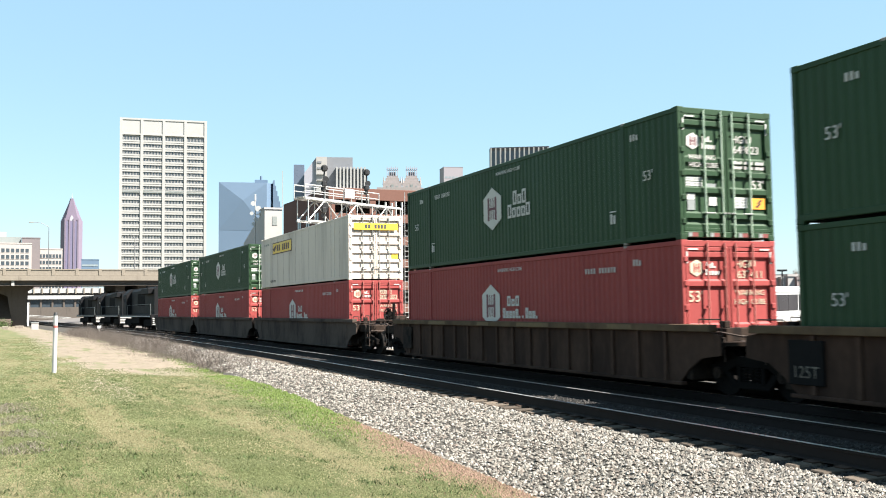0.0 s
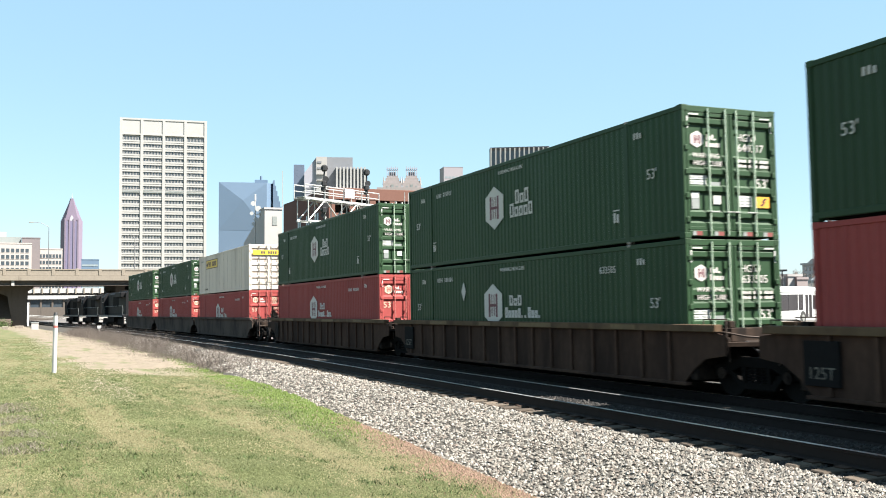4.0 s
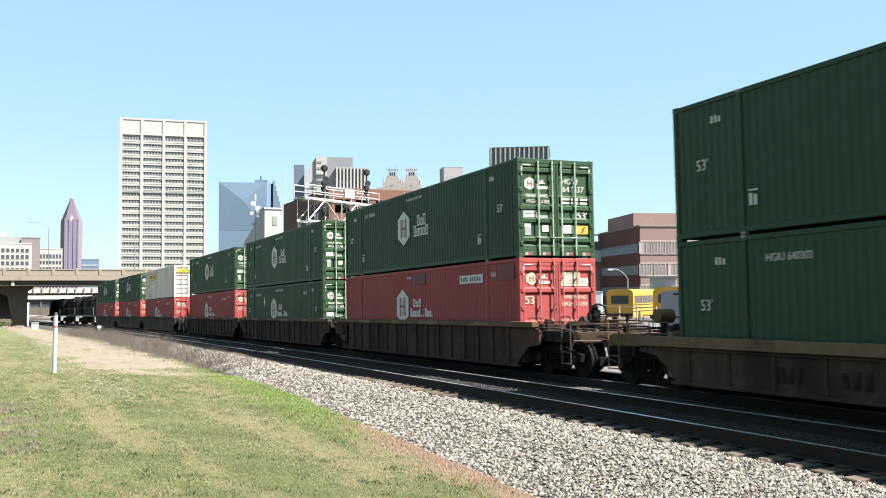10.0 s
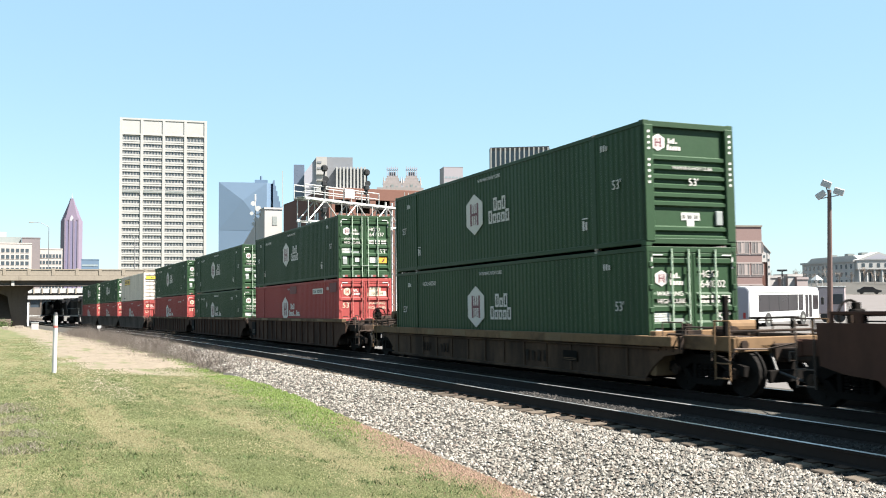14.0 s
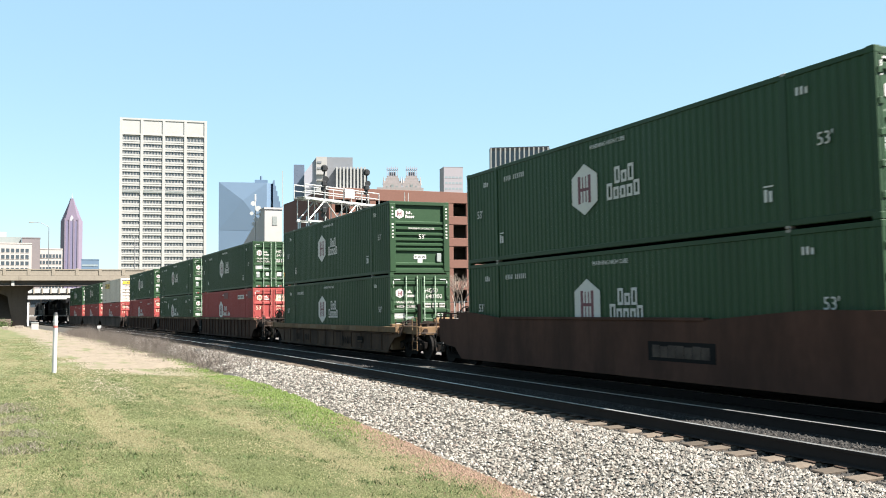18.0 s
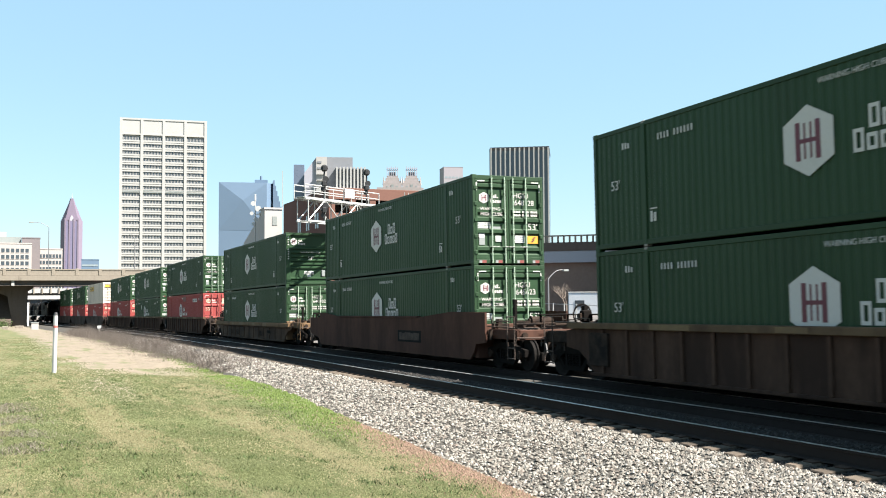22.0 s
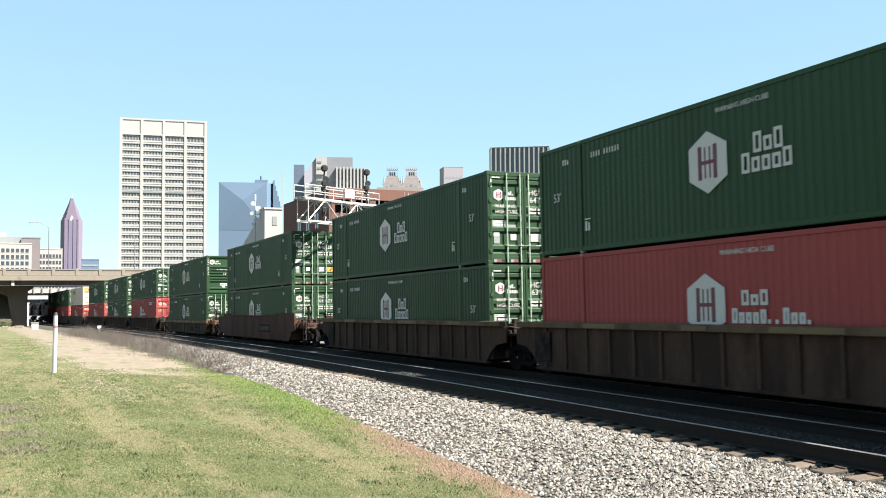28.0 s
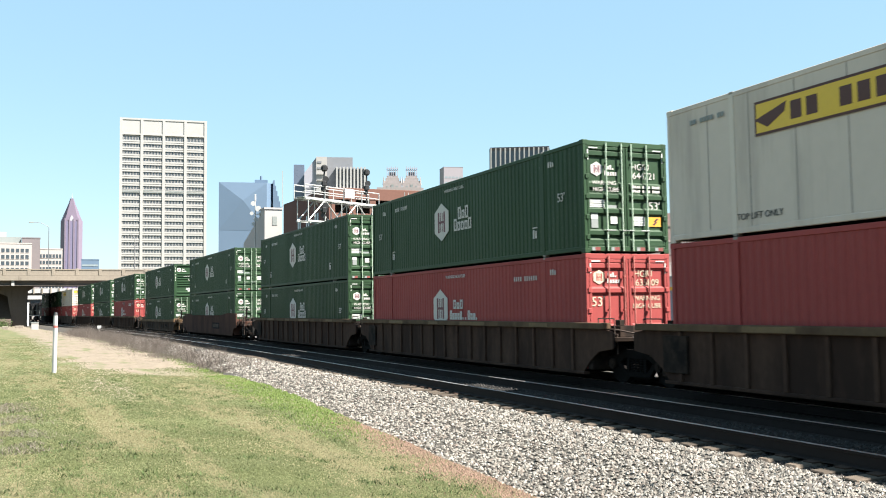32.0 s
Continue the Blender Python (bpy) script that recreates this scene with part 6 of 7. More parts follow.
        box(pl, -1.36, 1.36, 0.12, 0.34, 0.3, ptop + 0.1, 0.02)
        box(pl, -0.3, 0.3, 0.34, reach, 0.82, ptop - 0.24, 0.02)
        part("end_platform", pl, deckpaint, t, "grimy end platform")
        for sx in (-1, 1):
            rl = Mb().path([(sx * 1.24, Y(0.45), ptop - 0.16), (sx * 1.24, Y(0.45), ptop + 0.3), (sx * 1.24, Y(1.15), ptop + 0.3), (sx * 1.24, Y(1.15), ptop - 0.16)], 0.014)
            part("grab_rail", rl, BARSTEEL, t)
            gus = shared("gusset", lambda: Mb().cbox(-0.05, 0.05, -0.03, 0.03, -0.16, 0.16, 0.01).mesh("gusset"))
            for k, d in enumerate((0.5, 0.78, 1.02, 1.24)):
                part("gusset", gus, GRIME, t, at=(sx * 1.35, Y(d), 1.0 + 0.04 * (k % 2)))
        part("valve_box", box(box(Mb(), -0.95, -0.55, 0.5, 0.95, ptop - 0.16, ptop + 0.12), -0.85, -0.7, 0.6, 0.8, ptop + 0.12, ptop + 0.26), GRIME, t)
        part("pipe", Mb().path([(-1.02, Y(0.35), ptop + 0.03), (-1.02, Y(reach * 0.55), ptop + 0.03), (-0.8, Y(reach * 0.8), ptop - 0.05), (-0.2, Y(reach), ptop - 0.1)], 0.022), BARSTEEL, t)
        part("pipe", Mb().path([(-1.12, Y(0.35), ptop - 0.08), (-1.12, Y(reach * 0.7), ptop - 0.08), (-1.12, Y(reach * 0.7), 0.7)], 0.018), BARSTEEL, t)
        part("brake_rod", Mb().path([(-0.5, Y(0.2), 0.5), (-0.45, Y(1.2), 0.62), (-0.5, Y(reach), 0.55)], 0.025), UNDER, t)
        if style == "joint":
            part("articulation", box(Mb().tube((0, Y(1.4), 0.98), (0, Y(1.4), 1.16), 0.3, 12), -0.2, 0.2, 1.2, 1.72, 0.86, 1.06, 0.03), GRIME, t)
            part("air_hose", Mb().path([(-0.7, Y(1.1), 1.1), (-0.75, Y(1.5), 0.92), (-0.7, Y(1.9), 0.95)], 0.025), BLACK, t)
            if end < 0:
                WHEELSETS.extend(truck(t, -1.73))
        else:
            WHEELSETS.extend(truck(t, Y(1.62)))
            for sx in (-1, 1):
                part("side_beam", box(Mb(), sx * 1.16 - 0.05, sx * 1.16 + 0.05, 1.1, reach, 0.92, 1.22), deckpaint, t)
                part("push_pole_pocket", Mb().tube((sx * 1.0, Y(reach), 1.05), (sx * 1.0, Y(reach + 0.06), 1.05), 0.09, 10), GRIME, t)
            part("end_sill", box(Mb(), -1.25, 1.25, reach - 0.12, reach, 0.9, 1.2, 0.02), deckpaint, t)
            part("coupler", box(box(box(Mb(), -0.13, 0.13, reach, gap - 0.12, 0.74, 0.98, 0.03), -0.2, 0.16, gap - 0.3, gap + 0.04, 0.7, 1.02, 0.05), -0.3, 0.3, reach, reach + 0.12, 0.68, 1.06, 0.02), GRIME, t, "knuckle coupler")
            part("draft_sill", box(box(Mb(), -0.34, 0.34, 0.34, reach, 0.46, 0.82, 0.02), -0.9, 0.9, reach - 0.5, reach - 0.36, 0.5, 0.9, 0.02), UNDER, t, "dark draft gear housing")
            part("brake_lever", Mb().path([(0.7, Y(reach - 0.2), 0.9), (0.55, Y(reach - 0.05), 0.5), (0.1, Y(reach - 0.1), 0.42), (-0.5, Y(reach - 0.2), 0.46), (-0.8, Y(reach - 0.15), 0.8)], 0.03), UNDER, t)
            part("air_hose", Mb().path([(-0.3, Y(reach), 0.85), (-0.4, Y(reach + 0.25), 0.52), (-0.3, Y(gap - 0.02), 0.36), (-0.1, Y(gap), 0.45)], 0.032), BLACK, t)
            part("air_hose", Mb().path([(0.3, Y(reach), 0.85), (0.36, Y(reach + 0.3), 0.55), (0.25, Y(gap - 0.05), 0.42), (0.1, Y(gap), 0.5)], 0.03), BLACK, t)
            part("uncoupling_lever", Mb().path([(-1.34, Y(reach + 0.05), 0.8), (-1.3, Y(reach + 0.1), 0.98), (-0.5, Y(reach + 0.12), 0.96), (-0.15, Y(gap - 0.3), 1.08)], 0.017), BARSTEEL, t)
            for sx in (-1, 1):
                lad = Mb()
                for z in (0.38, 0.68):
                    lad.tube((sx * 1.3, Y(reach - 0.5), z), (sx * 1.3, Y(reach - 0.06), z), 0.016)
                for d in (reach - 0.5, reach - 0.06):
                    lad.tube((sx * 1.3, Y(d), 0.34), (sx * 1.3, Y(d), ptop + 0.34), 0.017)
                lad.path([(sx * 1.3, Y(reach - 0.5), ptop + 0.34), (sx * 1.3, Y(reach - 0.06), ptop + 0.34)], 0.017)
                part("step_ladder", lad, BARSTEEL if kind != "yellow" else YELLOWEDGE, t)
                part("handrail", Mb().path([(sx * 1.2, Y(1.2), ptop + 0.02), (sx * 1.2, Y(1.2), ptop + 0.2), (sx * 1.2, Y(reach - 0.5), ptop + 0.2)], 0.02), BARSTEEL, t)
            for xx, z, r in ((-0.95, ptop - 0.08, 0.035), (-0.45, ptop - 0.04, 0.05), (0.3, ptop - 0.06, 0.04), (0.8, ptop, 0.05)):
                part("brake_pipe", Mb().tube((xx, Y(0.4), z), (xx, Y(reach - 0.1), z), r, 8), BARSTEEL, t)
            part("cross_pipe", Mb().path([(-1.1, Y(reach - 0.3), ptop + 0.12), (1.1, Y(reach - 0.3), ptop + 0.12)], 0.03), GRIME, t)
            tank = Mb().tube((0.3, Y(0.75), ptop + 0.16), (1.05, Y(0.75), ptop + 0.16), 0.16, 14)
            part("air_reservoir", tank.tube((0.24, Y(0.75), ptop + 0.16), (0.3, Y(0.75), ptop + 0.16), 0.1, 10), GRIME if kind != "yellow" else YELLOWEDGE, t)
            part("brake_cylinder", Mb().tube((-0.35, Y(1.2), ptop + 0.06), (-0.35, Y(1.75), ptop + 0.06), 0.15, 14).tube((-0.35, Y(1.75), ptop + 0.06), (-0.35, Y(2.2), ptop + 0.06), 0.035, 8), GRIME, t)
            if kind == "yellow" and end > 0:
                tk = part("air_reservoir", Mb().tube((-1.03, Y(1.15), 1.62), (-0.62, Y(1.15), 1.62), 0.16, 16), YELLOWEDGE, t, "tan reservoir on a bracket")
                part("bracket", box(Mb(), -0.9, -0.76, 1.08, 1.22, ptop - 0.16, 1.49), GRIME, tk)
            shelf = part("step_shelf", box(Mb(), -0.2, 0.9, reach - 0.75, reach - 0.4, ptop + 0.36, ptop + 0.4), UNDER, t, "dark grated step shelf")
            for xx in (-0.12, 0.82):
                part("shelf_leg", box(Mb(), xx - 0.03, xx + 0.03, reach - 0.6, reach - 0.54, ptop - 0.16, ptop + 0.36), UNDER, shelf)
            if end in wheels:
                st = part("brake_stand", box(box(Mb(), -0.33, -0.19, reach - 0.55, reach - 0.42, ptop - 0.16, ptop + 0.62), -0.40, -0.12, reach - 0.6, reach - 0.4, ptop + 0.18, ptop + 0.5, 0.03), UNDER, t)
                part("gear_box", box(Mb(), -0.47, -0.40, reach - 0.56, reach - 0.44, ptop + 0.24, ptop + 0.42), GRIME, st)
                ring = Mb()
                yw, zc = Y(reach - 0.34), ptop + 0.38
                pts = [(-0.26 + 0.28 * math.cos(k * math.pi / 9), yw, zc + 0.28 * math.sin(k * math.pi / 9)) for k in range(19)]
                ring.path(pts, 0.024)
                for k in range(4):
                    ring.tube((-0.26, yw, zc), pts[k * 4 + 1], 0.012, 5)
                part("brake_wheel", ring, UNDER, st)
            else:
                part("stanchion", box(Mb(), -1.1, -1.0, reach - 0.5, reach - 0.4, ptop - 0.16, ptop + (0.2 if kind == "yellow" and end > 0 else 0.85)), UNDER, t)
    return t


def locomotive(label):
    """A six-axle road engine seen from its long-hood end."""
    t = thing("locomotive", label, "locomotive", "locomotives of the train")
    n = 21.3
    part("underframe", Mb().cbox(-1.5, 1.5, 0, n, 1.35, 1.65, 0.03), LOCOBLACK, t)
    part("long_hood", Mb().extrude([(-0.95, 1.65), (0.95, 1.65), (0.95, 4.2), (0.7, 4.5), (-0.7, 4.5), (-0.95, 4.2)], 1, 0.9, n - 5.2), LOCOBLACK, t)
    part("radiator_wing", Mb().cbox(-1.5, 1.5, 1.6, 6.0, 3.75, 4.35, 0.05), LOCOBLACK, t)
    part("cab", Mb().extrude([(-1.5, 1.65), (1.5, 1.65), (1.5, 3.9), (0.95, 4.55), (-0.95, 4.55), (-1.5, 3.9)], 1, n - 5.2, n - 2.6), LOCOBLACK, t)
    part("nose", Mb().cbox(-0.95, 0.95, n - 2.6, n - 0.9, 1.65, 3.2, 0.08), LOCOBLACK, t)
    for s in (-1, 1):
        part("cab_window", Mb().box(min(s * 1.5, s * 1.515), max(s * 1.5, s * 1.515), n - 4.7, n - 3.2, 3.1, 3.8), GLASS, t)
        part("side_stripe", Mb().box(min(s * 1.5, s * 1.512), max(s * 1.5, s * 1.512), 0.2, n - 0.2, 1.42, 1.52), LETTER, t, "white frame stripe")
        part("handrail", Mb().path([(s * 1.42, 0.3, 1.65), (s * 1.42, 0.3, 2.7), (s * 1.42, n - 5.4, 2.7), (s * 1.42, n - 5.4, 1.65)], 0.018), GREY, t)
        part("grille", Mb().box(min(s * 0.955, s * 0.97), max(s * 0.955, s * 0.97), 6.6, 11.5, 2.6, 3.9), UNDER, t)
    for k in range(4):
        part("end_stripe", Mb().box(-1.3, 1.3, -0.16, -0.14, 0.62 + k * 0.2, 0.72 + k * 0.2), LETTER, t, "white stripe on the black pilot")
    part("pilot", Mb().cbox(-1.45, 1.45, -0.14, 0.1, 0.5, 1.4, 0.03), LOCOBLACK, t)
    part("fuel_tank", Mb().extrude([(-1.4, 0.75), (-1.0, 0.4), (1.0, 0.4), (1.4, 0.75), (1.4, 1.35), (-1.4, 1.35)], 1, 7.6, 13.2), UNDER, t)
    part("headlight", Mb().cbox(-0.25, 0.25, 0.86, 0.92, 3.6, 3.8, 0.02), GALV, t)
    part("number_board", Mb().box(0.3, 0.8, 0.87, 0.9, 3.95, 4.15), LETTER, t)
    part("exhaust", Mb().cbox(-0.4, 0.4, 8.5, 9.6, 4.5, 4.75, 0.03), UNDER, t)
    for y in (3.6, n - 4.3):
        fr = Mb()
        for s in (-1, 1):
            fr.extrude([(y - 2.4, 0.45), (y + 2.4, 0.45), (y + 2.4, 0.95), (y + 1.6, 1.15), (y - 1.6, 1.15), (y - 2.4, 0.95)], 0, min(s * 1.0, s * 1.2), max(s * 1.0, s * 1.2))
        part("bogie_frame", fr, UNDER, t)
        for k in (-1.7, 0, 1.7):
            WHEELSETS.append(part("wheelset", shared("wheelset", wheelset_mesh), WHEEL, t, at=(0, y + k, 0.5)))
    part("coupler", Mb().cbox(-0.14, 0.14, -0.7, -0.14, 0.74, 0.98, 0.04), UNDER, t)
    return t


green = container("dark green corrugated container with a white hexagonal emblem, rear doors closed", GREEN, "plain")
green_long = container("dark green corrugated container low in its wagon, long white lettering", GREEN, "long")
green_blank = container("dark green container with its ridged blank end to the rear", GREEN, "plain", "blank")
red = container("faded red corrugated container low in its wagon, white emblem", RED, "long")
red_patched = container("faded red container with darker repaint patches and boxed numbers", RED, "long", "doors", True)
white = container("smooth white container with a yellow lettered banner", WHITE, "banner")

# rear ends along the train, in metres behind the sixth wagon's
CARS = [("A", -101.50), ("B", -81.95), ("C", -62.50), ("D", -39.24), ("E", -19.73), ("F", 0.0), ("G", 23.45), ("H", 46.82), ("I", 70.11), ("J", 89.59), ("K", 109.25)]
LOADS = {"A": (red, green), "B": (red, green), "C": (red, white), "D": (red, green), "E": (green_long, green), "F": (red_patched, green), "G": (green, green_blank),
         "H": (green, green), "I": (green, green), "J": (red, green), "K": (red, white)}
ENDS = {"A": ("joint", "coupler"), "B": ("joint", "joint"), "C": ("coupler", "joint"), "D": ("joint", "coupler"), "E": ("joint", "joint"), "F": ("coupler", "joint"),
        "G": ("coupler", "coupler"), "H": ("coupler", "coupler"), "I": ("joint", "coupler"), "J": ("joint", "joint"), "K": ("joint", "joint")}
FLOOR = {"A": 0.29, "B": 0.29, "C": 0.27, "D": 0.37, "E": 0.385, "F": 0.395, "G": 0.32, "H": 0.325, "I": 0.295, "J": 0.31, "K": 0.30}   # height of each well's floor
NUMBERS = {"D": ("637411", "649823"), "E": ("633505", "640317"), "F": ("", "647337"), "G": ("640302", ""), "H": ("645623", "648128"), "I": ("639922", "647922"), "J": ("635809", "644721")}
TRAIN, CODED, used = [], [], set()


def number(t, digits, box):
    """The code of one container on its rear doors, and low containers' sides."""
    if box in (white, red_patched, green_blank):
        return
    if digits == "640302":
        part("lettering", lettering("HGIU 640302", 0.21), LETTER, t, "white code on the side", at=on_side(12.85, 2.41))
    elif box is not red:
        part("lettering", shared("sidebars", lambda: bars(1.3, 0.14, (1, 1, 1, 1, 0, 1, 1, 1, 1, 1, 1), 0.6).mesh("lettering")), LETTER, t, at=on_side(12.85, 2.43))
    ink = LETTER if box is not red else MESHES["creamink"]
    dz = 0.0 if ink is LETTER else 0.12
    if not digits:
        part("lettering", shared("dbars3" + ink.name, lambda: frames(0.56, 0.17, (1, 1, 0.9, 0, 1), 0.022).mesh("lettering")), ink, t, at=on_end(0.48, 2.25 + dz, 0.046))
        part("lettering", shared("dbars4" + ink.name, lambda: frames(0.82, 0.18, (1, 1, 1, 0, 1, 1, 1), 0.022).mesh("lettering")), ink, t, at=on_end(0.60, 2.02 + dz, 0.046))
        return
    part("lettering", lettering("HGIU", 0.235), ink, t, "white code letters", at=on_end(0.48, 2.25 + dz, 0.046))
    part("lettering", lettering(digits, 0.245), ink, t, "white code number", at=on_end(0.60, 2.02 + dz, 0.046))


for nm, off in CARS:
    kind = "yellow" if nm == "G" else "smooth" if nm == "H" else "plain" if nm in "ABC" else "ribbed"
    lab = {"plain": "taupe smooth-sided well wagon carrying two stacked containers", "ribbed": "sooty brown ribbed well wagon carrying two stacked containers", "yellow": "rusty yellow well wagon carrying two stacked green containers",
           "smooth": "oxide brown smooth-sided well wagon carrying two green containers"}[kind]
    gr = {"C": 3.55, "F": 3.65, "G": 3.61, "H": 3.57}.get(nm, 3.65)
    gf = {"D": 3.55, "G": 3.65, "H": 3.61, "I": 3.57, "A": 2.3}.get(nm, 3.65)
    TRAIN.append((wagon(lab, kind, *ENDS[nm], gr, gf, stencil=nm in "EF", wheels={"C": (-1,), "F": (-1,), "H": (1,), "I": (1,)}.get(nm, ())), off, 0.0))
    for level, box in enumerate(LOADS[nm]):
        ob = box if box not in used else copy_thing(box, Matrix())
        used.add(box)
        TRAIN.append((ob, off, FLOOR[nm] + level * (HIGH + 0.004)))
        CODED.append((ob, NUMBERS.get(nm, ("", ""))[level], box))
for coded in CODED:
    number(*coded)
engine = locomotive("black diesel locomotive with white stripes")
for k in range(3):
    ob = engine if k == 0 else copy_thing(engine, Matrix())
    TRAIN.append((ob, -(101.50 + LENGTH + 3.2 + k * 22.6), 0.0))


# ======== ties, stones, grass, brush, posts ========
rng = random.Random(7)


def sleepers():
    tie = Mb().cbox(-1.3, 1.3, -0.115, 0.115, -0.18, 0.0, 0.012).mesh("tie")
    worn = Mb().cbox(-1.24, 1.32, -0.105, 0.12, -0.18, 0.0, 0.03).mesh("tie")
    plate = Mb().cbox(-0.19, 0.19, -0.09, 0.09, 0.0, 0.018, 0.005).mesh("tie_plate")
    for nm, off, rise, y0, n, lab in (("track_ties_1", NEAR_OFFSET, NEAR_RISE, 4.0, 170, "weathered timber ties of the empty track"), ("track_ties_2", TRAIN_SHIFT, 0.0, 4.0, 90, "dark timber ties under the train")):
        t = thing(nm, lab, "railway ties", kind="structure")
        for k in range(n):
            y = y0 + k * 0.53 + rng.uniform(-0.03, 0.03)
            m = Matrix.Translation(on_track(y, off + rng.uniform(-0.05, 0.05), rise - 0.205)) @ Matrix.Rotation(-CANT, 4, "Y") @ Matrix.Rotation(rng.uniform(-0.015, 0.015), 4, "Z")
            p = part("tie", tie if rng.random() < 0.6 else worn, TIE, t, at=m)
            if nm.endswith("1") and k < 60:
                part("tie_plate", plate, RUST, p, at=(-0.753, 0, 0))
    return


sleepers()


def pebble(vs, fs, p, r):
    """A rough eight-faced stone."""
    n = len(vs)
    q = [rng.uniform(0.65, 1.25) * r for _ in range(6)]
    ang = rng.uniform(0, 6.28)
    c, s = math.cos(ang), math.sin(ang)
    x, y, z = p
    h = rng.uniform(-0.35, 0.35)
    vs += [(x + q[0] * c, y + q[0] * s, z + h * r), (x - q[1] * s, y + q[1] * c, z - h * r), (x - q[2] * c, y - q[2] * s, z + h * r), (x + q[3] * s, y - q[3] * c, z - h * r),
           (x + rng.uniform(-0.3, 0.3) * r, y + rng.uniform(-0.3, 0.3) * r, z + q[4] * 0.75), (x, y, z - q[5] * 0.6)]
    fs += [(n, n + 1, n + 4), (n + 1, n + 2, n + 4), (n + 2, n + 3, n + 4), (n + 3, n, n + 4), (n + 1, n, n + 5), (n + 2, n + 1, n + 5), (n + 3, n + 2, n + 5), (n, n + 3, n + 5)]


def loose_stones():
    vs, fs, vs2, fs2 = [], [], [], []
    for y0 in range(6, 96):
        y1, per, r = y0 + 1, 640 * (10.0 / (y0 + 0.5)) ** 1.6, 0.0225 + 0.00060 * y0
        for k in range(int((y1 - y0) * 3.1 * per)):
            y, a = rng.uniform(y0, y1), rng.uniform(-8.5, -5.35)
            if a < grass_edge(y) - 0.15 + rng.gauss(0, 0.12):
                continue
            pebble(vs, fs, on_track(y, a, max(bed_height(a), -0.56) + rng.uniform(0.0, 0.02)), r * rng.uniform(0.6, 1.35))
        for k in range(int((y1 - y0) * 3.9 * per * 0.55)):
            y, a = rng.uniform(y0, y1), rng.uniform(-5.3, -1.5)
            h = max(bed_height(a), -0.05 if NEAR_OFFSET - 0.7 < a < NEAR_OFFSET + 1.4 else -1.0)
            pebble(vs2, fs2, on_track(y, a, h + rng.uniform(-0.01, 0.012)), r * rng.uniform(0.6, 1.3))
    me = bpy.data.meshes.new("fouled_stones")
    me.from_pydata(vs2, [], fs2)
    # these dark stops carry the shade that the train throws here
    me.materials.append(islands("shade-darkened brown stone", [(0.009, 0.008, 0.0075), (0.014, 0.012, 0.011), (0.007, 0.0065, 0.006), (0.040, 0.032, 0.027), (0.010, 0.009, 0.008), (0.018, 0.015, 0.013)]))
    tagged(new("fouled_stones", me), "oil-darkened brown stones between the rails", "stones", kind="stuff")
    me = bpy.data.meshes.new("ballast_stones")
    me.from_pydata(vs, [], fs)
    me.materials.append(islands("crushed granite", [(0.070, 0.062, 0.053), (0.11, 0.098, 0.083), (0.175, 0.163, 0.142), (0.22, 0.204, 0.180), (0.115, 0.100, 0.085), (0.255, 0.238, 0.212), (0.080, 0.070, 0.060), (0.15, 0.120, 0.100)]))
    return tagged(new("ballast_stones", me), "loose pale and dark crushed granite stones", "stones", kind="stuff")


loose_stones()


def grass_ground(x, y):
    a = x - centre(y)
    k = noise.noise((x * 0.35, y * 0.35, 0)) * 0.045 + noise.noise((x * 0.09, y * 0.09, 3)) * 0.08
    return GRADE * (y - 20) + ground_rise(a, y) + k


def blades(name, spots, stops, label, lean=0.6, nap=False):
    """Thin triangles; spots gives place, height and width. nap: laid over one way, as mown turf lies."""
    vs, fs = [], []
    for x, y, z, h, w in spots:
        ang = rng.uniform(-0.8, 0.8) if nap else rng.uniform(0, 6.28)
        c, s = math.cos(ang) * w, math.sin(ang) * w
        lx, ly = rng.uniform(-lean, lean) * h, (rng.uniform(0.4, 1.0) if nap else rng.uniform(-1, 1)) * lean * h
        n = len(vs)
        vs += [(x - c, y - s, z - 0.01), (x + c, y + s, z - 0.01), (x + lx, y + ly, z + h)]
        fs.append((n, n + 1, n + 2))
    me = bpy.data.meshes.new(name)
    me.from_pydata(vs, [], fs)
    me.materials.append(islands(name + " blades", stops))
    return tagged(new(name, me), label, "grass" if "grass" in name else "brush", kind="stuff")


